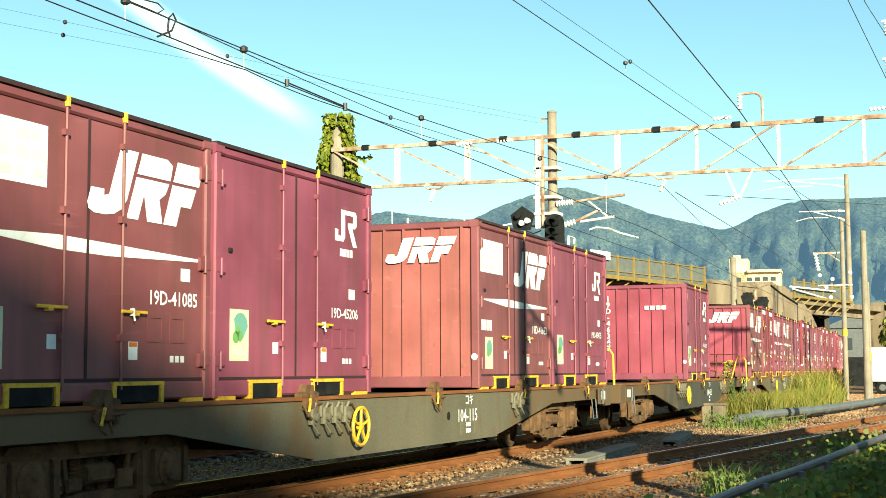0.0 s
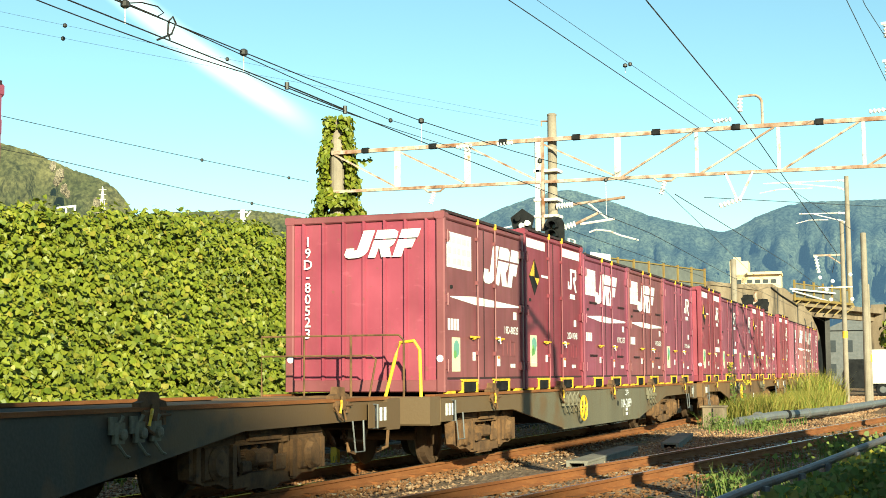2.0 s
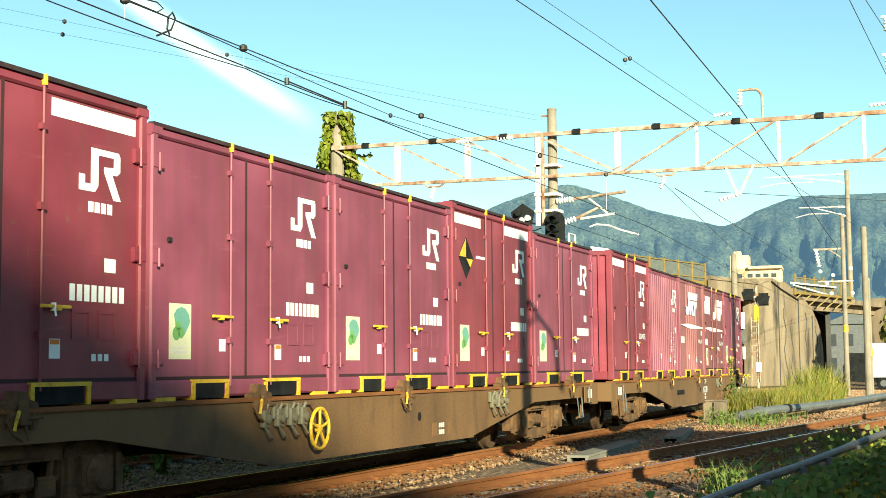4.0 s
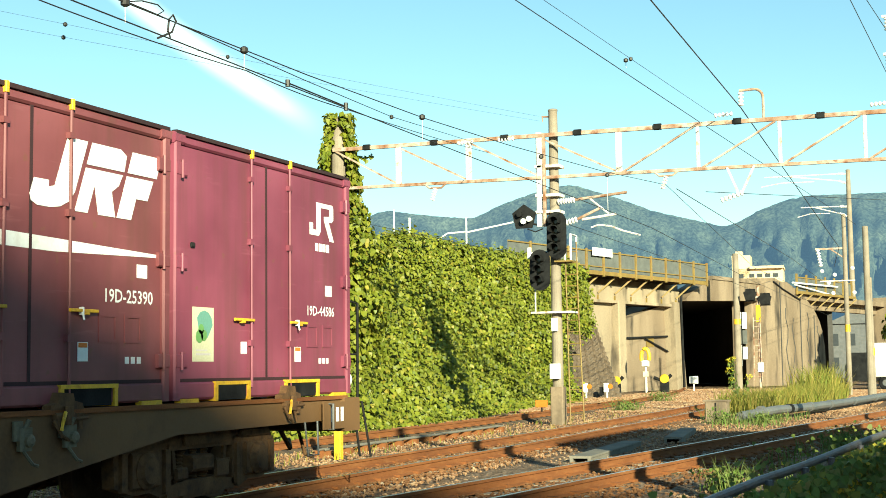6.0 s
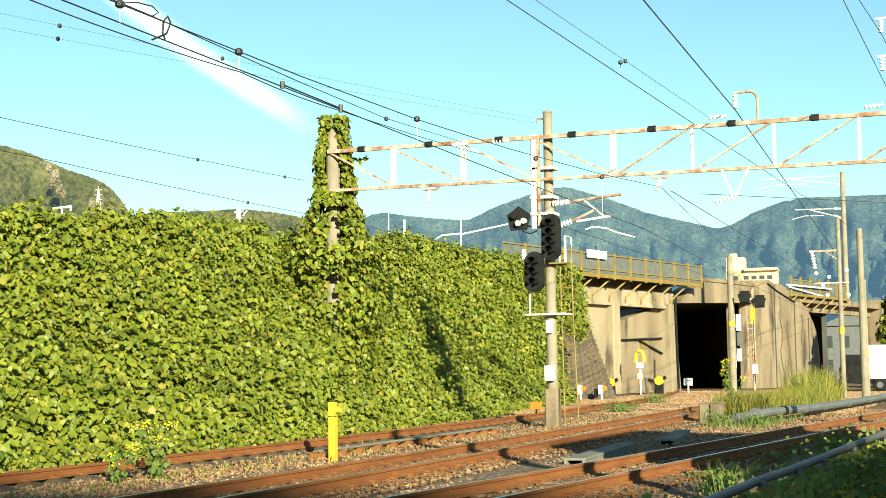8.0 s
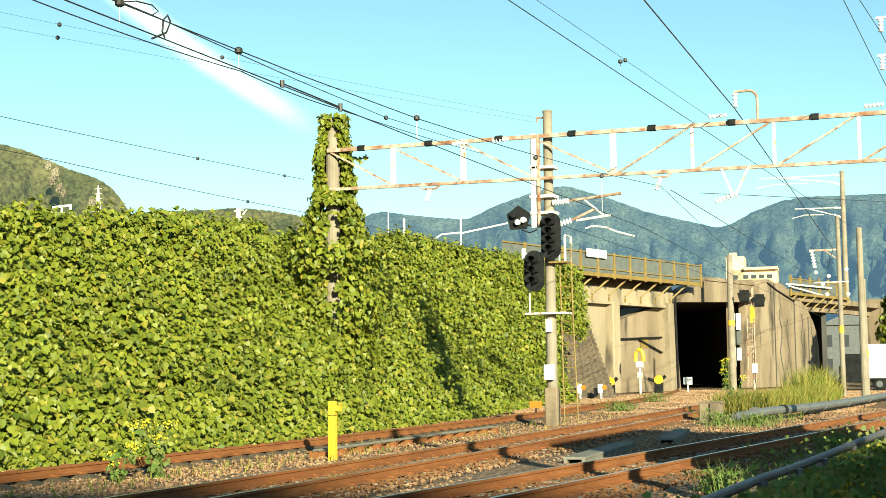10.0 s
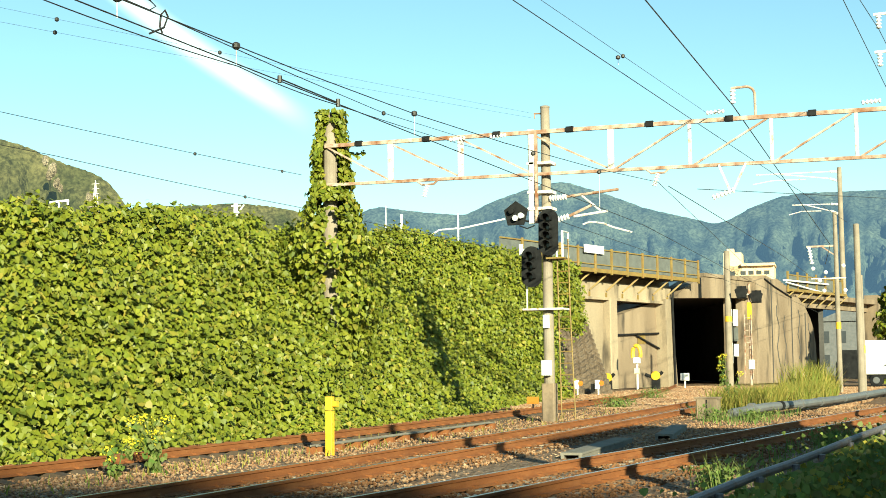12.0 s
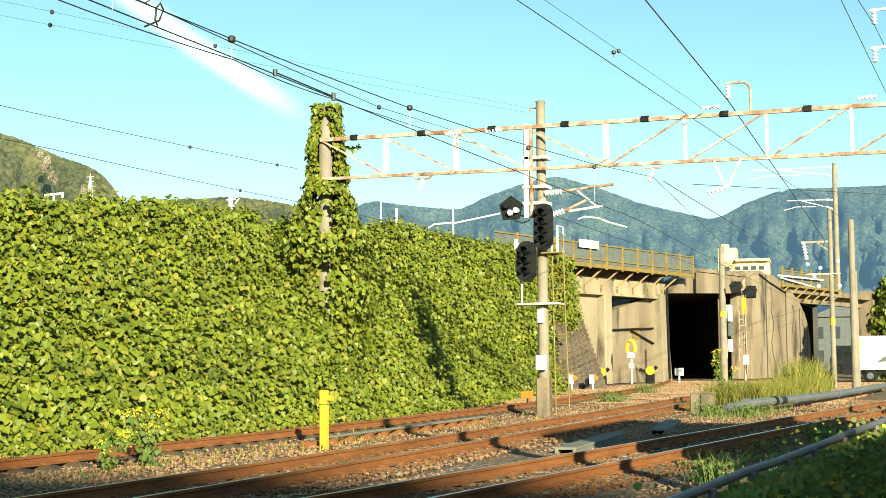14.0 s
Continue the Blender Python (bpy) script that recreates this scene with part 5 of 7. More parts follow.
def gantry():
    root = thing("catenary_gantry", "rust-streaked white steel lattice gantry spanning the tracks", "gantry")
    x0, x1, zt, zb = -17.8, 4.0, 7.66, 6.50

    def top(x):
        return zt + 0.008 * (-11 - x)

    def low(x):
        return zb + 0.012 * (-11 - x)
    for dy in (-0.25,):
        part("top_chord", Shape().beam((x0, GY + dy, top(x0)), (x1, GY + dy, top(x1)), 0.09, 0.10).beam((x0, GY + dy + 0.05, top(x0) + 0.055), (x1, GY + dy + 0.05, top(x1) + 0.055), 0.12, 0.014), "gantry_rust", root, "rusty top chord")
        part("bottom_chord", Shape().beam((x0 - 0.3, GY + dy, low(x0)), (x1, GY + dy, low(x1)), 0.09, 0.085), "gantry_rust", root, "rust-spotted bottom chord")
        xs = [x0 + 0.1, -15.72, -13.58, -11.5, -9.28, -7.15, -5.04, -2.94, -0.84, 1.26, 3.4]
        for i, x in enumerate(xs[1:]):
            w = 0.17 if x < -9 else 0.09
            part("upright", Shape().box(x - w / 2, x + w / 2, GY + dy - 0.03, GY + dy + 0.03, low(x), top(x), 0.01), "gantry", root, "white upright")
        for a, b in zip(xs, xs[1:]):
            if a < -9.6:
                p, q = (a, GY + dy, top(a) - 0.05), (b, GY + dy, low(b) + 0.03)
            else:
                p, q = (a + 0.1, GY + dy, low(a) + 0.03), (b - 0.1, GY + dy, top(b) - 0.05)
            part("diagonal", Shape().beam(p, q, 0.045, 0.05), "gantry_rust", root, "rusty diagonal brace")
    for x in (-16.7, -14.6, -12.5, -10.4, -8.2, -6.1, -4.0, -1.9):
        part("clamp", Shape().box(x - 0.10, x + 0.10, GY - 0.35, GY - 0.22, top(x) - 0.07, top(x) + 0.09, 0.02), "black", root, "dark clamp")
    # hangers under the beam
    for x in (-14.57, -8.0):
        z = low(x)
        part("hanger", Shape().tube([(x - 0.3, GY - 0.3, z - 0.04), (x - 0.18, GY - 0.3, z - 0.14), (x + 0.18, GY - 0.3, z - 0.14), (x + 0.3, GY - 0.3, z - 0.04)], 0.03, 6), "gantry_rust", root, "rusty hanger")
        s = Shape()
        insulator(s, (x, GY - 0.3, z - 0.14), (x - 0.12, GY - 0.3, z - 0.5), 0.07, 5)
        part("insulator", s, "porcelain", root, "white ribbed insulator")
    x = -6.05
    part("v_hanger", Shape().beam((x - 0.35, GY - 0.3, low(x)), (x - 0.06, GY - 0.3, low(x) - 0.72), 0.05, 0.05).beam((x + 0.35, GY - 0.3, low(x)), (x, GY - 0.3, low(x) - 0.72), 0.05, 0.05), "gantry", root, "white v-shaped hanger")
    s = Shape()
    insulator(s, (x + 0.05, GY - 0.3, low(x) - 0.68), (x - 0.55, GY - 0.32, low(x) - 0.86), 0.075, 6)
    part("insulator", s, "porcelain", root, "white ribbed insulator")
    # gooseneck that carries the feeder
    arc = [(-5.47, GY, 7.68), (-5.47, GY, 8.25)] + [(-5.69 + 0.22 * math.cos(a * 0.262), GY, 8.25 + 0.24 * math.sin(a * 0.262)) for a in range(1, 7)] + [(-6.08, GY, 8.48)]
    part("gooseneck", Shape().tube(arc, 0.035, 8), "gantry_rust", root, "rusty bent gooseneck pipe")
    s = Shape()
    insulator(s, (-6.04, GY, 8.45), (-6.04, GY, 8.05), 0.075, 4)
    part("insulator", s, "porcelain", root, "ribbed insulator")
    for xx, zz in ((-13.9, 7.62), (-12.7, 7.62), (-6.7, 7.82), (-2.8, 7.78)):
        s = Shape()
        insulator(s, (xx, GY - 0.3, zz), (xx + 0.5, GY - 0.3, zz + 0.02), 0.06, 5)
        part("insulator", s, "porcelain", root, "white ribbed insulator")
    return root


gantry()


def vine_pole():
    root = thing("vine_covered_pole", "concrete gantry pole wrapped in climbing kudzu leaves", "pole", pose(-17.75, GY, GZ))
    part("pole", Shape().tube([(0, 0, -0.3), (0, 0, 8.85)], [0.23, 0.20], 16), "concrete_pole", root, "pale concrete pole")
    part("cap", Shape().disc((0, 0, 8.85), "z", [(0, 0.21), (0.05, 0.21), (0.07, 0.17)], 14), "concrete_pole", root)

    def place(rng):
        z = 1.8 + 7.2 * rng.random() ** 1.1
        w = float(np.interp(z, (1.8, 3.5, 4.8, 5.8, 6.6, 7.5, 9.0), (1.3, 1.5, 1.45, 1.1, 0.66, 0.64, 0.38))) * (0.85 + 0.5 * noise.noise(Vector((z * 1.1, 0, 3))))
        a = rng.uniform(0, 6.283)
        w *= 1 + 0.35 * noise.noise(Vector((math.cos(a) * 1.5, math.sin(a) * 1.5, z * 1.3)))
        r = w * (0.62 + 0.42 * rng.random())
        bare = 0.80 if 6.1 < z < 8.6 else 0.975
        if math.cos(a + 1.11) > bare and noise.noise(Vector((z * 1.15, 7, 0))) > (-0.35 if z > 6.1 else 0.02):
            a += 1.5
        o = Vector((math.cos(a), math.sin(a), 0.35))
        return Vector((math.cos(a) * r, math.sin(a) * r, z)), o
    tagged(part("vine", leaves(8500, place, 0.145, 21), "leaf", root, "climbing green leaves"), kind="stuff")

    def sprig(rng):
        z, a = rng.choice(((7.1, 2.6), (6.5, 2.9), (7.6, 0.2), (5.9, 0.1), (8.7, 2.4)))
        r = rng.uniform(0.4, 1.0)
        return Vector((math.cos(a) * r, math.sin(a) * r, z + 0.25 * (r - 0.4) + rng.gauss(0, 0.05))), Vector((math.cos(a), -0.6, 0.5))
    tagged(part("vine", leaves(90, sprig, 0.13, 22), "leaf", root, "trailing vine sprigs"), kind="stuff")


vine_pole()


# ---- signal mast ----
def signal_head(root, x, z, lamps, wide, high, y=-0.36, turn=0):
    plate = part("signal_head", Shape().prism([(wide / 2 * math.cos(a) * 1.0, (high / 2 - wide / 2) * (1 if math.sin(a) > 0 else -1) + wide / 2 * math.sin(a)) for a in [math.pi * k / 10 + 0.01 for k in range(20)]], "y", -0.02, 0.02),
                 "black", root, "black oval signal backboard", at=pose(x, y, z, 0, 0, turn))
    n = len(lamps)
    for k, dz in enumerate(lamps):
        part("lens", Shape().disc((0, -0.03, dz), "y", [(0.0, 0.10), (-0.02, 0.10), (-0.03, 0.05)], 16), "lens", plate, "dark signal lens")
        hood = Shape()
        ring = [(0.12 * math.cos(a), 0.12 * math.sin(a)) for a in [math.pi * (q / 10) for q in range(-1, 12)]]
        outer = [(0.135 * math.cos(a), 0.135 * math.sin(a)) for a in [math.pi * (q / 10) for q in range(11, -2, -1)]]
        o = [(px, dz + pz) for px, pz in ring + outer]
        hood.prism(o, "y", -0.30, -0.02)
        part("hood", hood, "black", plate, "black lamp hood")
    part("case", Shape().box(-wide * 0.3, wide * 0.3, 0.02, 0.2, -high * 0.40, high * 0.40, 0.03), "black", plate, "signal case")
    return plate


def signal_mast():
    px, py = -11.18, 35.94
    root = thing("signal_mast", "tall concrete pole with black railway signals, ladder and brackets", "railway signal", pose(px, py, GZ))
    part("pole", Shape().tube([(0, 0, -0.3), (0, 0, 8.55)], [0.155, 0.125], 16), "concrete_pole", root, "tan concrete pole")
    part("base", Shape().box(-0.18, 0.18, -0.18, 0.18, -0.1, 1.0, 0.03), "concrete", root, "square concrete base")
    part("cap", Shape().disc((0, 0, 8.55), "z", [(0, 0.135), (0.04, 0.135), (0.06, 0.10)], 14), "concrete_pole", root)
    part("side_post", Shape().box(-0.44, -0.29, -0.25, -0.10, 5.35, 7.95, 0.02), "white", root, "white steel channel post")
    part("side_post", Shape().box(-0.24, -0.16, -0.3, -0.2, 5.35, 7.9, 0.01), "gantry_rust", root, "rusty angle post")
    for z in (7.0, 6.2, 5.75):
        part("band", Shape().box(-0.46, 0.22, -0.28, 0.22, z - 0.04, z + 0.04, 0.01), "gantry", root, "white band clamp")
    part("arm", Shape().tube([(0, 0, 8.4), (-0.32, 0, 8.42)], 0.025, 6).tube([(-0.3, 0, 8.42), (-0.3, 0, 8.28)], 0.02, 6), "gantry_rust", root, "small rusty arm")
    signal_head(root, 0.15, 5.08, (0.36, 0.12, -0.12, -0.36), 0.56, 1.28)
    signal_head(root, -0.32, 4.15, (0.28, 0.0, -0.28), 0.58, 1.12, -0.42)
    # five-sided head with white lamps
    pent = [(0.0, 0.36), (0.34, 0.12), (0.22, -0.30), (-0.24, -0.30), (-0.34, 0.12)]
    p5 = part("signal_head", Shape().prism(pent, "y", -0.03, 0.03), "black", root, "black five-sided signal plate", at=pose(-0.78, -0.3, 5.62))
    for x, z in ((-0.1, 0.08), (0.02, -0.12), (0.18, -0.06)):
        part("lamp", Shape().disc((x, -0.03, z), "y", [(0, 0.07), (-0.14, 0.08), (-0.15, 0.05)], 12), "porcelain" if z < 0 else "black", p5, "small signal lamp")
    part("bracket", Shape().tube([(-0.78, -0.2, 5.5), (-0.4, -0.15, 5.4)], 0.03, 6).tube([(-0.7, -0.28, 5.3), (-0.5, -0.2, 5.22), (-0.3, -0.15, 5.3)], 0.018, 6), "black", root)
    part("bracket", Shape().tube([(-0.7, -0.1, 4.62), (0.1, -0.1, 4.66)], 0.05, 8).tube([(-0.72, -0.1, 4.5), (-0.72, -0.1, 4.8)], 0.06, 8), "white", root, "white bracket arm")
    part("platform", Shape().box(-0.62, 0.52, -0.35, 0.30, 2.98, 3.03).beam((-0.5, -0.3, 3.0), (-0.5, -0.3, 3.9), 0.03, 0.03), "gantry", root, "small steel platform")
    part("platform", Shape().box(0.05, 0.55, -0.3, 0.30, 4.36, 4.40), "ochre_steel", root, "upper ochre platform")
    part("guard", Shape().tube([(0.52, -0.3, 4.4), (0.52, -0.3, 5.1), (0.52, 0.25, 5.1), (0.52, 0.25, 4.4)], 0.03, 6).tube([(0.36, -0.3, 4.4), (0.36, -0.3, 5.0)], 0.02, 6), "white", root, "white guard rail")
    lad = part("ladder", Shape().tube([(0.30, -0.1, 4.9), (0.34, -0.15, 3.0), (0.42, -0.3, 0.05)], 0.02, 6).tube([(0.62, -0.1, 4.9), (0.66, -0.15, 3.0), (0.80, -0.3, 0.05)], 0.02, 6), "ochre_steel", root, "ochre steel ladder")
    for i in range(15):
        z = 0.3 + i * 0.31
        t = 1 - z / 4.9
        part("rung", Shape().tube([(0.30 + 0.12 * t, -0.1 - 0.2 * t, z), (0.62 + 0.18 * t, -0.1 - 0.2 * t, z)], 0.013, 5), "ochre_steel", lad)
    part("plate", Shape().box(-0.09, 0.09, -0.24, -0.19, 2.5, 2.85, 0.01), "white", root, "white number plate")
    part("junction_box", Shape().box(-0.14, 0.14, -0.34, -0.18, 1.22, 1.62, 0.03), "white", root, "white junction box")
    # catenary bracket with insulators
    for a, b, c in (((0.12, -0.1, 6.02), (0.62, -0.1, 6.05), (2.05, -0.1, 6.17)), ((0.08, -0.1, 5.36), (0.68, -0.1, 5.52), (1.3, -0.1, 5.78))):
        s = Shape()
        insulator(s, a, b, 0.085, 7)
        part("insulator", s, "porcelain", root, "white ribbed insulator")
        part("bracket_tube", Shape().tube([b, c], 0.04, 8), "gantry_rust", root, "rust-spotted bracket tube")
    part("steady_arm", Shape().tube([(0.8, -0.1, 5.5), (1.75, -0.1, 5.6)], 0.035, 6).tube([(1.0, -0.1, 6.08), (1.55, -0.1, 5.62)], 0.028, 6)
         .tube([(1.05, -0.1, 5.27), (1.25, -0.1, 5.33), (1.6, -0.1, 5.28), (1.9, -0.1, 5.15), (2.4, -0.1, 5.0)], 0.025, 6), "gantry", root, "white steady arm")


signal_mast()


# ---- wires ----
def wire(name, pts, r, label, sag=0.0, beads=()):
    """A wire through points, sagging between them; beads: shares of its length that carry a clamp."""
    path = []
    for p, q in zip(pts, pts[1:]):
        p, q = Vector(p), Vector(q)
        for i in range(12):
            t = i / 12
            path.append(p.lerp(q, t) - Vector((0, 0, sag * 4 * t * (1 - t))))
    path.append(Vector(pts[-1]))
    root = thing(name, label, "wire", group="overhead wires")
    part("strand", Shape().tube(path, r * 0.72, 5), "wire", root)
    for b in beads:
        p = path[min(len(path) - 1, int(b * (len(path) - 1)))]
        part("clamp", Shape().disc((p.x, p.y, p.z - 0.05), "z", [(0, 0.015), (0.02, 0.042), (0.07, 0.042), (0.09, 0.015)], 8), "wire", root, "dark clamp")
    return root


def droppers(xs, ys, z0, z1):
    for y in ys:
        p, q = Vector((xs(y), y, z0(y))), Vector((xs(y), y, z1(y)))
        root = thing("dropper", "thin pale dropper wire between overhead wires", "wire", group="droppers")
        part("strand", Shape().tube([p, q], 0.006, 4), "gantry", root)
        part("clamp", Shape().disc((q.x, q.y, q.z - 0.04), "z", [(0, 0.02), (0.02, 0.05), (0.07, 0.05), (0.09, 0.02)], 8), "wire", root)


def main_wire_z(y):
    return 4.95 + 0.02 * math.sin(y * 0.2)


def main_mess_z(y):
    return 5.17 + 0.0015 * (y - 11) ** 2 if y <= GY else 6.10 - 0.02 * (y - GY)


BX = -8.35
wire("contact_wire", [(BX, -40, 4.97), (BX, 11, 4.98), (BX, 21, 4.96), (track_x(36) + 0.25, 36, 5.0), (track_x(60) - 0.2, 60, 5.0), (track_x(110), 110, 5.0)], 0.012, "dark copper contact wire above the main track")
wire("messenger_wire", [(BX, -30, 6.0), (BX, -5, 5.45)] + [(BX + (0.35 * (y - 20) / 16 if y > 20 else 0), y, main_mess_z(y)) for y in (4, 11, 16, 20, 24, 30, 35.64)] + [(track_x(60), 60, 5.5), (track_x(110), 110, 6.2)], 0.011, "dark messenger wire above the main track")
droppers(lambda y: BX, (11.9, 14.35), main_wire_z, main_mess_z)
droppers(lambda y: BX, (19.9, 26.0, 31.0), main_wire_z, lambda y: main_mess_z(y))
wire("anchor_wire", [(BX - 0.02, -20, 5.3), (BX, 12.44, 5.19), (-9.52, 18.05, 5.66), (-10.98, 24.60, 6.30), (-13.4, GY - 0.3, 7.62)], 0.010, "dark wire running up to the gantry", 0.0, (0.75,))
wire("anchor_wire", [(BX, -20, 4.75), (BX, 10.42, 4.86), (BX, 14.4, 4.95), (-8.4, 17.2, 4.97), (-13.0, GY - 0.3, 7.3)], 0.010, "dark wire running up to the gantry", 0.03)
sp = thing("wire_splice", "dark double splice on the overhead wire", "wire fitting")
part("splice_bar", Shape().tube([(BX, 15.45, 5.0), (BX - 0.03, 17.15, 5.0)], 0.010, 6).tube([(BX, 15.45, 4.95), (BX, 15.45, 5.04)], 0.03, 6).tube([(BX, 17.15, 4.93), (BX, 17.15, 5.04)], 0.03, 6), "wire", sp)
jl = thing("jumper_loop", "curved jumper wire between overhead wires", "wire fitting")
part("loop", Shape().tube([(BX, 12.75, 4.99), (BX, 12.7, 5.05), (BX - 0.02, 12.75, 5.2), (BX, 12.8, 5.26), (BX, 12.86, 5.2), (BX, 12.78, 5.06), (BX, 12.5, 4.93)], 0.012, 6), "wire", jl)
part("loop", Shape().tube([(BX, 11.95, 5.2), (BX, 12.2, 5.27), (BX, 12.5, 5.3), (BX, 12.62, 5.26), (BX, 12.5, 5.19)], 0.008, 6), "wire", jl)


def loop_wire_x(y):
    return -5.42 + 0.102 * (y - 13.5) - 0.15


def ray_point(a, b, t):
    return Vector(a).lerp(Vector(b), t)


wire("contact_wire", [(-8.07, 8.0, 7.72), (-7.56, 22.14, 7.68), (-7.06, GY, 7.68), (-6.0, 66.0, 7.75)], 0.013, "dark wire above the loop track", 0.0)
wire("messenger_wire", [(-7.85, 8.0, 7.9), (-7.28, 22.87, 7.83), (-6.68, GY - 0.2, 7.83)], 0.007, "dark messenger wire above the loop track", 0.0, (0.74,))
droppers(lambda y: -7.18, (28.4,), lambda y: 7.68, lambda y: 7.84)
wire("feeder_cable", [(-5.0, 4.0, 8.2), (-5.68, 24.3, 8.01), (-6.04, GY, 8.02), (-7.0, 68.0, 6.9), (-7.9, 74.0, 6.4)], 0.02, "thick dark feeder cable on the gooseneck", 0.0)
wire("side_wire", [(-2.7, 12, 8.6), (-2.5, 28.0, 8.56), (-2.2, 44, 8.5)], 0.012, "dark line wire beside the tracks")
wire("side_wire", [(-2.75, 12, 9.5), (-2.49, 31.77, 9.5), (-2.28, 35.2, 9.5), (-2.0, 44, 9.5)], 0.012, "dark line wire beside the tracks")
wire("bank_wire", [(-22.0, 8, 6.97), (-20.02, 24.0, 6.97), (-18.7, GY, 6.97)], 0.011, "thin wire over the overgrown bank", 0.03, (0.80, 0.96))
wire("bank_wire", [(-19.6, 8, 6.06), (-19.19, 25.08, 6.06), (-18.99, GY, 6.06), (-18.0, 60, 6.0)], 0.011, "thin wire over the overgrown bank", 0.03, (0.6,))
wire("high_wire", [(-22.4, 8.3, 8.25), (-17.45, 20.9, 8.25), (-11.57, GY, 8.25)], 0.004, "thin high wire over the bank to the mast's arm", 0.03, (0.55, 0.7))
wire("high_wire", [(-22.8, 8.3, 8.1), (-17.8, 21.3, 8.1), (-11.57, GY, 8.12)], 0.004, "thin high wire over the bank to the mast's arm", 0.03, (0.55,))
wire("far_wire", [(-7.8, GY, 6.0), (-9.5, 70, 6.6), (-11, 112, 6.4)], 0.016, "dark wire running up the line")
wire("far_wire", [(-11.3, GY, 5.4), (-14, 70, 6.2), (-16, 96, 6.6)], 0.014, "dark wire running up the line")
wire("far_wire", [(-8.6, 44, 6.9), (-4.0, 74, 9.6)], 0.016, "dark wire running up the line")
for zz in (8.80, 9.75):
    s = Shape()
    insulator(s, (-2.28, 35.2, zz + 0.1), (-2.28, 35.2, zz - 0.25), 0.07, 4)
    it = thing("line_insulator", "white ribbed line insulator", "insulator", group="line insulators")
    part("sheds", s, "porcelain", it)
    part("arm", Shape().beam((-2.4, 35.25, zz + 0.14), (-1.0, 35.25, zz + 0.16), 0.06, 0.06), "gantry", it, "white arm")


# ---- overpass ----
U, N = Vector((0.2425, 0.9701, 0)), Vector((0.9701, -0.2425, 0))
ORIGIN = Vector((-22, 80, 0))
FACE = Matrix((( U.x, -N.x, 0, ORIGIN.x), (U.y, -N.y, 0, ORIGIN.y), (0, 0, 1, 0), (0, 0, 0, 1)))   # along, back, up


def run_wall(start, way, length, thick, z0, z1):
    """An upright wall from start along way, in the overpass's own axes."""
    a, w = Vector((*start, 0)), Vector((*way, 0)).normalized()
    s = Vector((-w.y, w.x, 0)) * thick
    e = a + w * length
    return Shape().prism([(v.x, v.y) for v in (a, e, e + s, a + s)], "z", z0, z1)


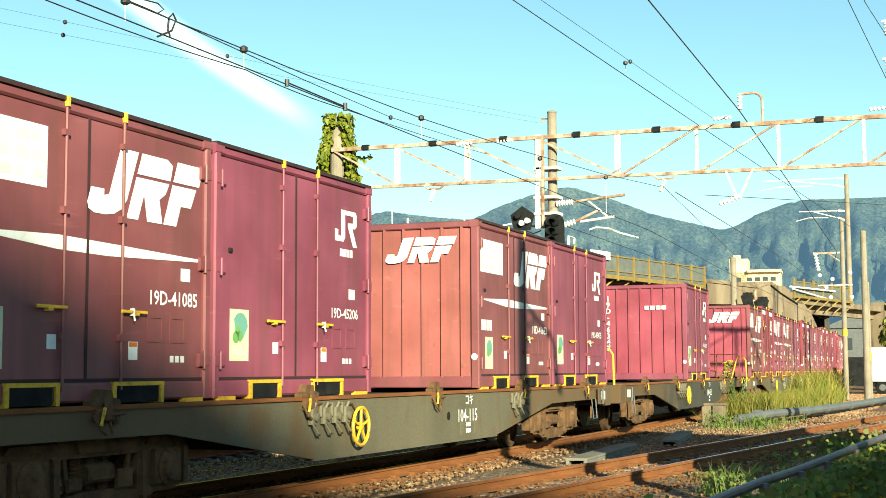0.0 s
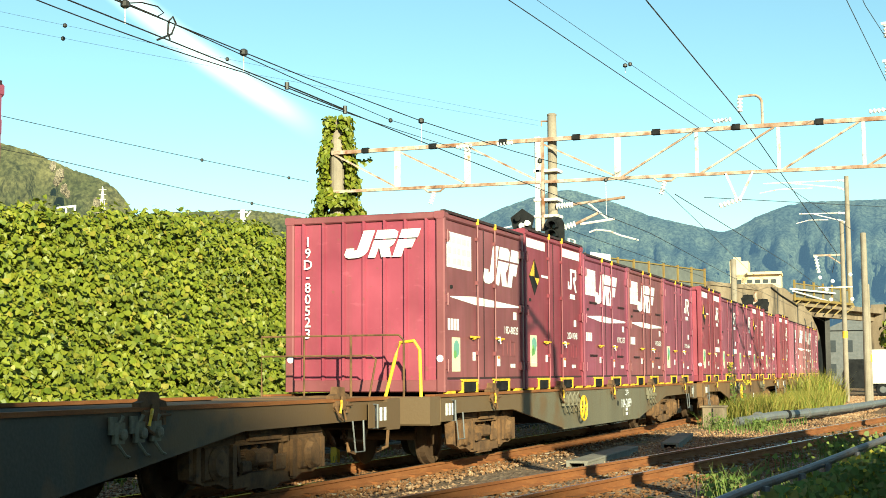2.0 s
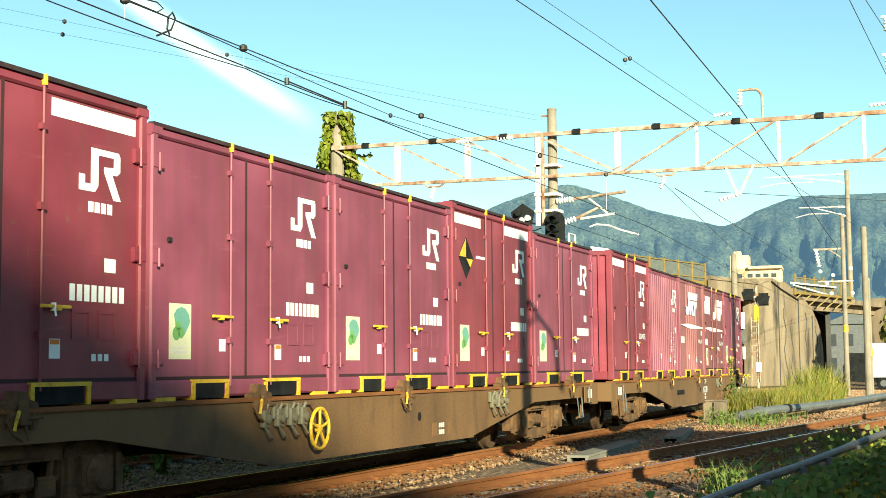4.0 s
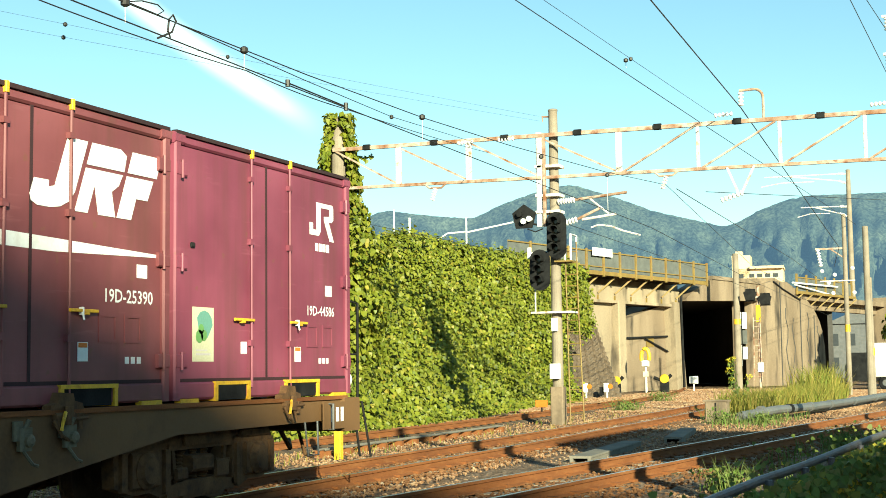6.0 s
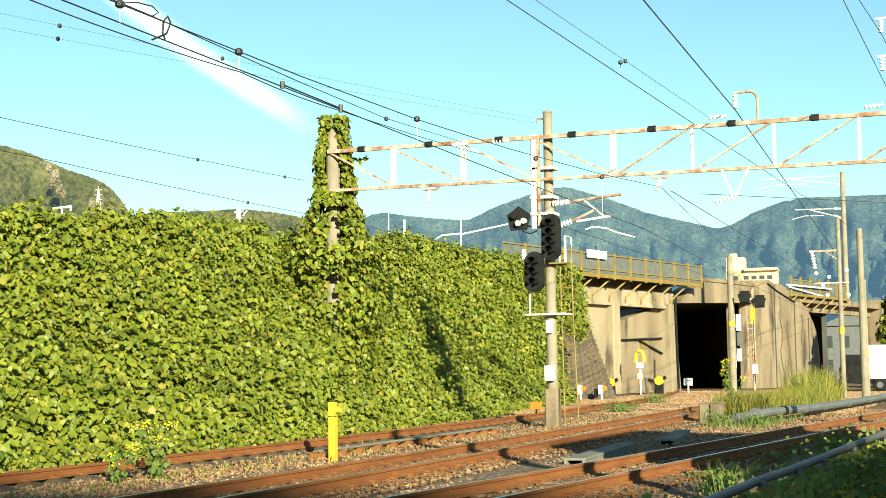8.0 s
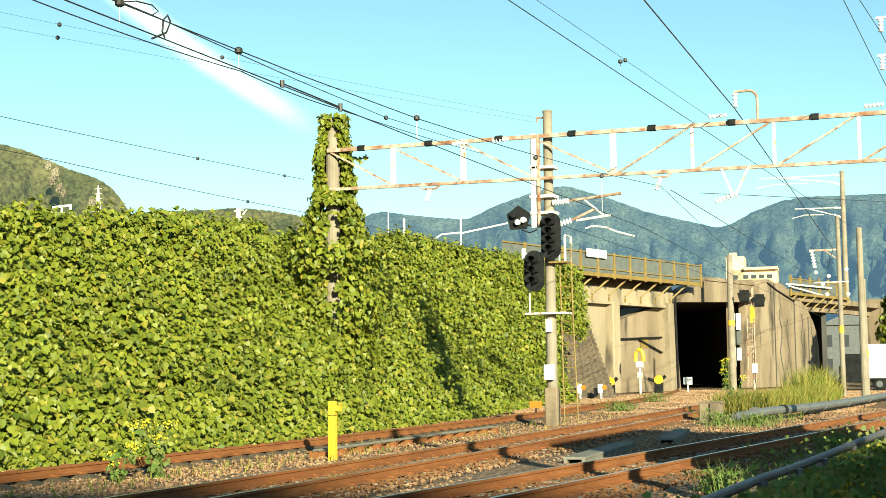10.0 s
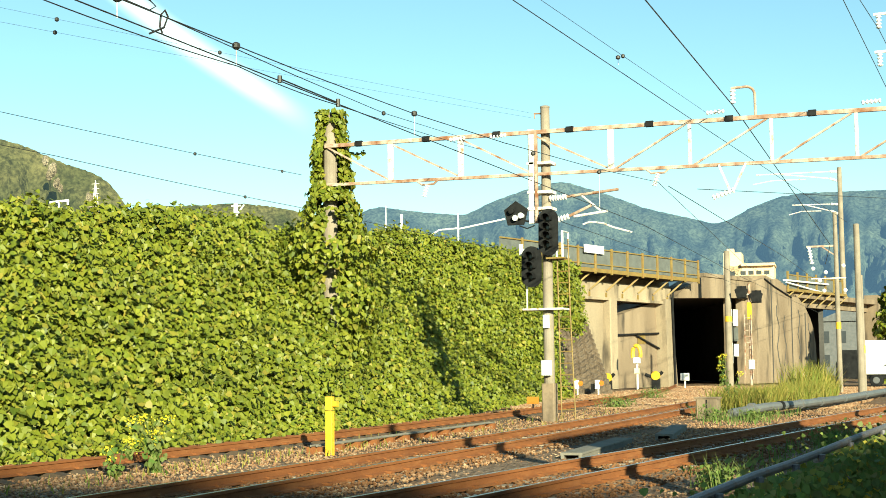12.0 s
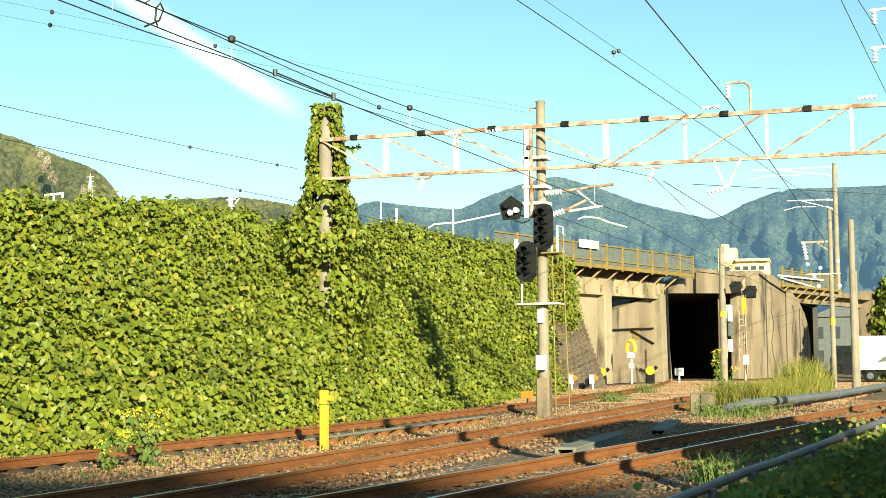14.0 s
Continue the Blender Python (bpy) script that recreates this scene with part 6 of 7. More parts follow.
def overpass():
    root = thing("overpass", "weathered concrete road overpass with ochre steel railings over the tracks", "overpass", FACE, kind="structure")

    def p(name, s, mat, label=""):
        return part(name, s, mat, root, label)
    p("girder", Shape().box(-9, 10.2, 0.0, 0.5, 5.25, 6.28).box(-9, 10.2, -0.12, 0.5, 5.2, 5.36).box(-9, 13.0, 1.5, 2.0, 5.25, 6.82), "concrete_pale", "stained concrete girder")
    p("deck", Shape().box(-12, 12.0, -1.1, 9, 6.82, 6.9).box(-9, 12, 1.7, 9, 6.3, 6.82), "concrete", "deck slab")
    p("deck_edge", Shape().box(-12, 12.0, -1.2, -1.08, 6.68, 6.92), "ochre_steel", "ochre steel edge beam")
    for i in range(9):
        x = -6.8 + i * 2.05
        p("bracket", Shape().beam((x + 0.7, -1.05, 6.80), (x, -0.06, 5.75), 0.09, 0.10).beam((x, -0.04, 5.35), (x, -0.04, 5.65), 0.09, 0.09), "ochre_steel", "ochre cantilever bracket")
    fence = p("fence_screen", Shape().box(-12, 12.0, -1.15, -1.13, 6.95, 8.0), "mesh_screen", "grey mesh screen")
    p("fence_rail", Shape().box(-12, 12.0, -1.22, -1.14, 8.0, 8.07), "ochre_steel")
    p("fence_rail", Shape().box(-12, 12.0, -1.22, -1.14, 7.12, 7.18), "ochre_steel")
    for i in range(12):
        x = -9.85 + i * 1.98
        p("fence_post", Shape().box(x - 0.07, x + 0.07, -1.26, -1.14, 6.6, 8.15, 0.01), "ochre_steel", "ochre fence post")
    p("sign", Shape().box(-3.4, -1.1, -1.34, -1.30, 7.75, 8.22), "white", "white sign board")
    for i in range(5):
        p("sign_bar", Shape().box(-3.2 + 0.4 * i, -2.92 + 0.4 * i, -1.345, -1.338, 7.88, 8.08), "decal_grey", "faint bar of writing")
    # abutment at the bank, its slope and the recess
    p("abutment", Shape().prism([(-0.9, GZ), (1.6, GZ), (1.7, 5.25), (-2.6, 5.25)], "y", 0.3, 3.5), "concrete_pale", "stained concrete abutment")
    p("column", Shape().box(1.6, 2.5, -0.2, 0.9, GZ, 5.3, 0.06), "concrete_pale", "concrete column")
    p("column", Shape().prism([(8.9, 5.5), (9.9, 5.5), (10.1, GZ), (9.2, GZ)], "y", -0.2, 0.9), "concrete_pale", "concrete column")
    p("recess_wall", Shape().prism([(2.7, GZ), (9.0, GZ), (9.0, 5.3), (8.2, 5.2), (2.5, 4.1)], "y", 0.5, 1.1), "concrete", "sloping concrete wall")
    # shade deep in the recess, as a dark wall
    p("recess_back", Shape().box(1.0, 10, 5.5, 5.9, GZ, 6.6), "dark_void", "back wall coloured dark for the recess's shade")
    p("recess_pipe", Shape().tube([(2.7, 0.36, 3.1), (9.2, 0.36, 3.3)], 0.07, 6).tube([(6.0, 0.36, 3.1), (9.1, 0.36, 2.3)], 0.06, 6), "black", "dark pipe")
    p("drain_pipe", Shape().tube([(9.95, -0.3, 6.2), (9.8, -0.3, 5.4), (10.0, -0.3, 0.0)], 0.08, 8), "black", "dark drain pipe")
    p("side_wall", Shape().prism([(9.9, GZ), (12.6, GZ), (12.3, 2.2), (11.2, 3.4), (9.9, 4.1)], "y", 0.8, 2.2), "concrete", "broken concrete wing wall")
    # portal over the left opening
    p("portal_beam", Shape().prism([(10.4, 5.62), (22.8, 6.05), (24, 6.05), (31.0, 6.05), (29.2, 7.2), (25.8, 7.85), (15.0, 7.3), (12.0, 6.4)], "y", -0.2, 1.2), "concrete", "stained concrete portal beam")
    p("parapet", Shape().box(14.8, 28.5, -0.3, 1.2, 7.25, 7.5), "concrete")
    # walls and roof added behind it, coloured dark for the opening's shade
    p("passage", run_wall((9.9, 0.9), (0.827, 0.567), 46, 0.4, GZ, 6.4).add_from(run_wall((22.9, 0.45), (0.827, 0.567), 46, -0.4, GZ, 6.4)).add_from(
        Shape().prism([(9.0, 0.9), (23.5, 0.4), (62, 26.5), (47, 27.2)], "z", 6.1, 6.4)).add_from(Shape().prism([(46, 26), (63, 25.5), (63, 26), (46, 27)], "z", GZ, 6.4)), "dark_void", "dark walls added to stand for the passage's shade")
    for x, z0, z1, mt in ((20.9, 4.2, 5.2, "white"), (20.9, 2.9, 4.1, "mesh_screen"), (20.9, 1.3, 2.8, "white"), (21.9, 4.0, 5.2, "white"), (21.9, 2.9, 3.9, "mesh_screen"), (21.9, 1.8, 2.7, "white")):
        p("panel", Shape().box(x - 0.35, x + 0.35, 0.6, 0.66, z0, z1), mt, "white and grey panel")
    p("panel_post", Shape().box(20.2, 20.5, 0.5, 0.8, GZ, 6.0).box(22.4, 22.9, 0.3, 0.8, GZ, 6.0), "concrete", "slim concrete post")
    # curved pier between the openings
    prof = [(22.6, GZ), (22.9, 7.3), (24.5, 7.55), (27.0, 7.6), (28.6, 7.2), (30.0, 6.75), (31.4, 6.2), (32.6, 5.55), (33.5, 4.8), (34.1, 4.0), (34.5, 2.8), (34.6, 1.5), (34.4, GZ)]
    p("pier", Shape().prism(prof, "y", -0.6, 0.4), "concrete", "streaked concrete pier with a curved crest")
    for x, z in ((25.6, 7.5), (29.5, 6.8), (32.3, 5.2)):
        p("pier_joint", Shape().box(x, x + 0.12, -0.64, -0.6, GZ, z), "dark_void", "dark vertical joint")
    p("pier_band", Shape().tube([(24.4, -0.66, 7.5), (26.2, -0.66, 7.0), (29.5, -0.66, 6.3)], 0.06, 6), "black", "dark cable")
    for x, z0, z1, w in ((26.8, 1.0, 5.6, 0.05), (28.1, 0.4, 4.9, 0.04), (31.0, 1.6, 5.4, 0.05), (33.2, 1.5, 4.4, 0.04)):
        p("crack", Shape().tube([(x + 0.25 * math.sin(k * 1.7 + x), -0.605, z0 + (z1 - z0) * k / 6) for k in range(7)], w, 4), "dark_void", "dark seam of seepage")
    p("board", Shape().box(6.3, 7.3, 0.44, 0.47, 2.6, 3.3), "ochre_steel", "faded yellow patch")
    p("culvert", Shape().disc((3.2, 0.49, 1.9), "y", [(0, 0.42), (-0.06, 0.42), (-0.06, 0.34)], 18), "black", "round dark culvert mouth")
    # right span
    p("deck", Shape().box(28.5, 52, -0.6, 9, 6.35, 6.75), "concrete", "deck slab")
    p("girder", Shape().box(28.5, 52, 0.2, 0.8, 5.7, 6.4), "concrete", "concrete girder")
    p("fence_screen", Shape().box(28.8, 41, -0.66, -0.64, 7.0, 8.0), "mesh_screen", "grey mesh screen")
    p("fence_rail", Shape().box(28.8, 41, -0.72, -0.64, 8.0, 8.08), "ochre_steel")
    p("deck_edge", Shape().box(28.8, 41, -1.0, -0.6, 6.75, 6.95), "ochre_steel", "ochre steel edge beam")
    for i in range(7):
        x = 28.8 + i * 2.0
        p("fence_post", Shape().box(x - 0.08, x + 0.08, -0.78, -0.64, 6.7, 8.3, 0.01), "ochre_steel", "ochre fence post")
        p("bracket", Shape().beam((x + 0.5, -0.95, 6.75), (x, -0.1, 5.9), 0.1, 0.1), "ochre_steel", "ochre cantilever bracket")
    # the right opening's added walls, their shade put into the colour
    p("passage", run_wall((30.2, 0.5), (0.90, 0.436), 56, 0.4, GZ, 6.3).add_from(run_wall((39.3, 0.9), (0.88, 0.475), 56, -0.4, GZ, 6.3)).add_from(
        Shape().prism([(29.0, 0.9), (39.8, 0.9), (90, 28), (80, 25)], "z", 5.9, 6.2)).add_from(Shape().prism([(78, 23), (90, 26.4), (90, 27.4), (78, 24)], "z", GZ, 6.2)), "dark_void", "dark walls added to stand for the passage's shade")
    p("far_abutment", Shape().prism([(49.0, GZ), (56, GZ), (53, 7.2), (49.6, 7.2)], "y", -0.8, 0.5), "concrete", "concrete abutment")
    p("span_rail", Shape().tube([(27.5, -0.9, 7.55), (37.0, -0.9, 7.6)], 0.07, 6).tube([(28, -0.9, 7.4), (35.5, -0.9, 6.9)], 0.06, 6), "white", "white pipe rail")


overpass()


def netted_slope():
    """A rough cut slope under netting at the end of the bank."""
    verts, faces = [], []
    nu, nv = 44, 60
    bl, br, tl, tr = Vector((-21.4, 65.4, GZ - 0.1)), Vector((-17.9, 68.5, GZ - 0.1)), Vector((-22.0, 70.6, 4.4)), Vector((-20.3, 72.2, 3.7))
    for i in range(nu + 1):
        for j in range(nv + 1):
            u, v = i / nu, j / nv
            p = bl.lerp(br, u).lerp(tl.lerp(tr, u), v)
            k = 0.10 * noise.noise(Vector((u * 9, v * 9, 0))) + 0.075 * math.sin(v * 95 + 2.2 * math.sin(u * 40))
            verts.append((p.x + k * 0.6, p.y - k, p.z + k * 0.4))
    w = nv + 1
    me = bpy.data.meshes.new("netted_slope")
    me.from_pydata(verts, [], [(i * w + j, (i + 1) * w + j, (i + 1) * w + j + 1, i * w + j + 1) for i in range(nu) for j in range(nv)])
    solid("netted_slope", me, "netted", "brown cut slope under rock-fall netting", "slope", "structure")


netted_slope()


# ---- poles, signals and markers up the line ----
def pole(x, y, height, r, label, arms=(), z=GZ, band=None):
    root = thing("line_pole", label, "pole", pose(x, y, z), group="poles along the line")
    part("shaft", Shape().tube([(0, 0, -0.2), (0, 0, height)], [r, r * 0.78], 14), "concrete_pole", root, "concrete shaft")
    part("cap", Shape().disc((0, 0, height), "z", [(0, r * 0.8), (0.05, r * 0.8), (0.08, r * 0.5)], 12), "concrete_pole", root)
    if band:
        part("band", Shape().disc((0, 0, band), "z", [(0, r * 1.0), (0.35, r * 0.99)], 14), "yellow", root, "yellow band")
    for kind, z0, length in arms:
        if kind == "cat":
            s = Shape()
            insulator(s, (-0.2, 0, z0), (-0.8, 0, z0 + 0.05), 0.12, 6)
            insulator(s, (-0.2, 0, z0 - 0.8), (-0.8, 0, z0 - 0.55), 0.12, 6)
            part("insulator", s, "porcelain", root, "white ribbed insulators")
            part("bracket_tube", Shape().tube([(-0.8, 0, z0 + 0.05), (-length, 0, z0 + 0.12)], 0.05, 6).tube([(-0.8, 0, z0 - 0.55), (-length * 0.7, 0, z0 + 0.05)], 0.05, 6)
                 .tube([(-length * 0.4, 0, z0 - 0.5), (-length * 0.8, 0, z0 - 0.45), (-length - 0.3, 0, z0 - 0.7)], 0.04, 6), "gantry", root, "white bracket tubes")
        elif kind == "arm":
            part("cross_arm", Shape().beam((-length, 0, z0), (0.1, 0, z0), 0.08, 0.09).beam((-length * 0.5, 0, z0), (0, 0, z0 - 0.5), 0.06, 0.06), "gantry_rust", root, "rusty arm")
            s = Shape()
            insulator(s, (-length + 0.1, 0, z0), (-length + 0.25, 0, z0 - 0.9), 0.11, 6)
            part("insulator", s, "porcelain", root, "white ribbed insulator")
        elif kind == "cluster":
            part("insulator_bar", Shape().beam((-1.2, -0.1, z0), (0.45, -0.1, z0), 0.05, 0.05), "gantry", root, "white bar")
            for dx, dz in ((-1.1, 0.5), (-0.8, -0.1), (-0.5, 0.3), (0.35, 0.6), (0.4, -0.6), (-0.6, -0.6)):
                s = Shape()
                s.disc((dx, -0.1, z0 + dz), "y", [(0.09, 0.04), (0.05, 0.095), (-0.05, 0.095), (-0.09, 0.04)], 12)
                part("insulator", s, "porcelain", root, "white round insulator")
    return root


pole(-6.95, 70, 8.8, 0.13, "brown concrete pole with a rusty arm and white insulators", (("arm", 7.2, 1.4), ("cluster", 5.6, 0)), band=3.1)
pole(-5.10, 60, 7.2, 0.155, "thick grey concrete pole", ())
pole(-5.5, 66, 5.4, 0.12, "short brown concrete pole", (), band=1.9)
pole(-11.5, 121, 11.3, 0.24, "tall pale concrete mast beyond the overpass", (("cat", 11.0, 7.0), ("cat", 8.2, 4.0)), z=6.5)
pole(-15.9, 90.5, 8.75, 0.24, "concrete pole before the overpass portal", (), band=4.2)
pole(-1.05, 35.3, 10.1, 0.17, "concrete pole at the gantry's far end")
pole(0.9, 10.6, 7.6, 0.17, "concrete pole beside the near track", (("arm", 6.7, -1.2),))


def far_posts():
    """Slender masts beyond the bank, their feet hidden by it."""
    y = 75.0

    def mast(x, top, r, label, arms=()):
        root = thing("line_mast", label, "mast", pose(x, y, GZ), group="masts beyond the bank")
        part("shaft", Shape().tube([(0, 0, -0.2), (0, 0, top - GZ)], r, 8), "white", root, "pale shaft")
        for a, b in arms:
            part("arm", Shape().tube([(a[0], 0, a[1] - GZ), (b[0], 0, b[1] - GZ)], 0.05, 6), "white", root, "pale bracket arm")
    mast(-43.65, 11.6, 0.14, "pale mast with a slanting stay beyond the bank", (((0, 10.8), (0.6, 11.5)), ((-0.3, 11.45), (0.35, 11.45))))
    mast(-33.38, 10.9, 0.035, "thin grey mast beyond the bank")
    mast(-32.36, 10.35, 0.07, "short pale mast beyond the bank")
    mast(-28.75, 10.2, 0.05, "thin mast with two long catenary arms beyond the bank", (((-1.9, 8.9), (-1.2, 9.3)), ((-1.2, 9.3), (0, 9.35)), ((0, 9.3), (2.9, 9.75))))
    g = thing("steel_portal", "low white steel portal frame beyond the bank", "frame", pose(-57.0, y, GZ))
    for x in (-0.05, 0.65):
        part("post", Shape().tube([(x, 0, -0.2), (x, 0, 12.62)], 0.07, 6), "white", g, "white post")
    part("crossbar", Shape().beam((-0.75, 0, 12.62), (0.7, 0, 12.68), 0.14, 0.14), "white", g, "white crossbar")


far_posts()


def small_signal():
    root = thing("junction_signal", "yellow-banded signal post with black five-sided heads", "railway signal", pose(-14.45, 90.0, GZ))
    part("post", Shape().tube([(0, 0, 0), (0, 0, 6.6)], 0.09, 10), "gantry_rust", root, "brown post")
    part("sleeve", Shape().box(-0.14, 0.14, -0.14, 0.14, 4.3, 5.4, 0.02), "yellow", root, "yellow sleeve")
    part("ladder", Shape().tube([(-0.35, -0.15, 0.5), (-0.3, -0.15, 4.6)], 0.04, 6).tube([(0.15, -0.15, 0.5), (0.1, -0.15, 4.6)], 0.04, 6), "gantry_rust", root)
    for i in range(10):
        part("rung", Shape().beam((-0.33, -0.15, 0.8 + i * 0.4), (0.13, -0.15, 0.8 + i * 0.4), 0.04, 0.04), "gantry_rust", root)
    for x, z in ((-0.46, 6.05), (0.48, 5.75)):
        pent = [(0.0, 0.43), (0.43, 0.17), (0.28, -0.34), (-0.28, -0.34), (-0.43, 0.17)]
        h = part("signal_head", Shape().prism(pent, "y", -0.06, 0.06), "black", root, "black five-sided signal plate", at=pose(x, -0.2, z))
        part("case", Shape().box(-0.3, 0.3, 0.06, 0.3, -0.4, 0.4), "black", h)
    part("arm", Shape().beam((-0.6, -0.1, 6.0), (0.6, -0.1, 5.8), 0.08, 0.08), "gantry", root, "white cross arm")
    part("relay_box", Shape().box(-0.12, 0.24, -0.3, 0.1, 1.1, 1.7, 0.05), "white", root, "white relay box")


small_signal()


def marker(name, x, y, build, label, category="marker"):
    root = thing(name, label, category, pose(x, y, GZ))
    build(root)
    return root


def post_yellow(r):
    part("post", Shape().box(-0.065, 0.065, -0.065, 0.065, -0.1, 0.72, 0.01), "yellow", r, "yellow square post")
    part("head", Shape().box(-0.065, 0.065, -0.065, 0.065, 0.74, 0.98, 0.01).box(0.06, 0.16, -0.05, 0.05, 0.80, 0.90, 0.01), "yellow", r, "yellow head with a side lug")


marker("marker_post", -10.95, 22.1, post_yellow, "bright yellow marker post on the ballast")


def concrete_box(r):
    part("box", Shape().box(-0.30, 0.30, -0.25, 0.25, -0.1, 0.52, 0.03), "concrete", r, "pale concrete box")
    part("lid", Shape().box(-0.33, 0.33, -0.28, 0.28, 0.52, 0.57, 0.015), "concrete", r)
    part("groove", Shape().box(-0.02, 0.02, -0.262, -0.25, 0.0, 0.5), "black", r)


marker("cable_box", -7.35, 38.3, concrete_box, "pale concrete cable box beside the track", "box")
for dx, dy in ((-19.15, 66.2), (-18.25, 66.8)):
    def tag(r):
        part("stake", Shape().box(-0.03, 0.03, -0.03, 0.03, 0, 0.62), "white", r)
        part("board", Shape().box(-0.17, 0.09, -0.07, -0.03, 0.30, 0.74, 0.02), "white", r, "white board")
        part("flag", Shape().disc((0.18, -0.05, 0.58), "y", [(0, 0.13), (-0.03, 0.13)], 10), "orange", r, "orange disc")
        part("plate", Shape().box(-0.42, -0.2, 0.08, 0.11, 0.15, 0.55), "black", r, "dark plate")
    marker("trackside_marker", dx, dy, tag, "white and orange trackside marker")


def orange_sign(r):
    part("stake", Shape().box(-0.02, 0.02, -0.02, 0.02, 0, 0.42), "black", r)
    part("board", Shape().box(-0.19, 0.19, -0.03, 0.0, 0.30, 0.52, 0.01), "orange", r, "orange board")


marker("orange_sign", -13.3, 41.0, orange_sign, "small orange trackside sign on a stake")


def derail_sign(r):
    ring = [(0.24 * math.cos(a * 0.4), -0.1, 2.1 + 0.5 * math.sin(a * 0.4)) for a in range(-1, 10)]
    part("post", Shape().tube([(0, 0, 0), (0, 0, 1.9)], 0.06, 8), "white", r, "white post")
    part("hood", Shape().tube(ring, 0.12, 8), "yellow", r, "yellow arched hood")
    part("lamp", Shape().box(-0.19, 0.19, -0.2, 0.1, 1.55, 1.9, 0.04), "white", r, "white lamp box")
    part("band", Shape().box(-0.14, 0.14, -0.16, 0.08, 0.95, 1.25), "sticker", r)


marker("shunt_marker", -19.6, 80.5, derail_sign, "yellow arched shunting marker on a white post")
for x, y, s in ((-20.2, 76.0, 0.75), (-18.6, 81.0, 0.8)):
    def barrier(r):
        part("drum", Shape().disc((0, 0, 1.0 * s), "y", [(0, 0.3 * s), (-0.1, 0.36 * s), (-0.2, 0.3 * s)], 14), "yellow", r, "yellow disc")
        part("arm", Shape().tube([(-0.8 * s, 0, 1.1 * s), (0, -0.05, 0.8 * s), (0.5 * s, 0, 1.3 * s)], 0.1, 8), "black", r, "black arm")
        part("stand", Shape().box(-0.3 * s, 0.3 * s, -0.15, 0.15, 0, 0.8 * s, 0.05), "black", r, "dark stand")
    marker("point_lever", x, y, barrier, "yellow and black point lever stand", "point lever")


def relay(r):
    part("post", Shape().box(-0.04, 0.04, -0.04, 0.04, 0, 0.6), "white", r)
    part("case", Shape().box(-0.24, 0.24, -0.16, 0.16, 0.45, 0.92, 0.05), "white", r, "white instrument case")


marker("instrument_case", -17.6, 84.5, relay, "white trackside instrument case", "case")
marker("instrument_case", -10.35, 84.5, relay, "white trackside instrument case", "case")


def tube_run():
    """Grey ribbed conduit lying beside the loop track."""
    root = thing("cable_conduit", "grey jointed cable conduit lying along the track", "conduit")
    pts = [(-6.55, 37.3), (-5.95, 39.5), (-5.35, 42.5), (-4.85, 48), (-4.4, 56), (-4.0, 66)]
    part("conduit", Shape().tube([(x, y, GZ + 0.16 + (0.10 if i else 0)) for i, (x, y) in enumerate(pts)], 0.12, 10), "pipe", root)
    for t in (38.5, 40.5, 42.3, 45, 49, 54):
        x = float(np.interp(t, [p[1] for p in pts], [p[0] for p in pts]))
        part("joint", Shape().tube([(x, t, GZ + 0.26), (x + 0.03, t + 0.25, GZ + 0.26)], 0.14, 10), "black" if 40 < t < 42 else "pipe", root)


tube_run()


def trough(x, y, turn, length, label):
    root = thing("cable_trough", label, "cable trough", pose(x, y, GZ - 0.10, 0, 0, turn), group="cable troughs")
    part("channel", Shape().prism([(-0.17, 0), (0.17, 0), (0.17, 0.16), (0.12, 0.16), (0.12, 0.05), (-0.12, 0.05), (-0.12, 0.16), (-0.17, 0.16)], "y", -length / 2, length / 2), "timber", root)
    n = max(1, int(length / 0.8))
    for i in range(n):
        a = -length / 2 + i * length / n
        part("cover", Shape().box(-0.18, 0.18, a + 0.01, a + length / n - 0.01, 0.16, 0.20, 0.01), "timber", root)


trough(-6.45, 23.6, 4, 4.6, "weathered grey cable trough on the ballast")
trough(-6.45, 29.5, 8, 4.4, "weathered grey cable trough on the ballast")


def signal_rod():
    root = thing("signal_rod", "pale rusty point rod on small stools between the tracks", "rod", pose(-11.45, 26.8, GZ, 0, 0, 1.5))
    for x in (-0.05, 0.07):
        part("rod", Shape().tube([(x, -4.6, 0.10), (x, 5.6, 0.10)], 0.02, 6), "timber", root, "pale rod")
    for i in range(13):
        part("stool", Shape().box(-0.16, 0.18, -0.05, 0.05, -0.06, 0.08, 0.01), "rust_orange", root, "rusty stool", at=pose(0, -4.5 + 0.82 * i, 0))


signal_rod()


# ---- distance on the right ----
def apartment():
    a = radians(9.1)
    d = 330
    root = thing("apartment_building", "beige apartment block with balconies beyond the overpass", "building", pose(-math.sin(a) * d, math.cos(a) * d, 0, 0, 0, 6))
    part("wall", Shape().box(-5.6, 5.8, 0, 9, -0.5, 24.0).box(-5.8, -1.6, 0, 8, 22, 27.2).box(-5.0, -3.4, 1, 4, 27, 28.2), "beige", root, "beige wall")
    for k, z in enumerate((14.2, 17.4, 20.6)):
        for i in range(4):
            x = -1.3 + i * 1.8
            w = part("balcony", Shape().box(x - 0.85, x + 0.85, -1.2, 0, z, z + 1.2, 0.03), "beige", root, "beige balcony")
            part("window", Shape().box(x - 0.6, x + 0.6, -0.06, 0.02, z + 1.2, z + 2.2), "window", root, "dark window")
        part("window", Shape().box(-4.6, -3.2, -0.06, 0.02, z + 0.6, z + 2.2), "window", root, "dark window")
    part("roof_edge", Shape().box(-1.7, 6.0, -1.3, 9, 23.9, 24.5), "beige", root)


apartment()


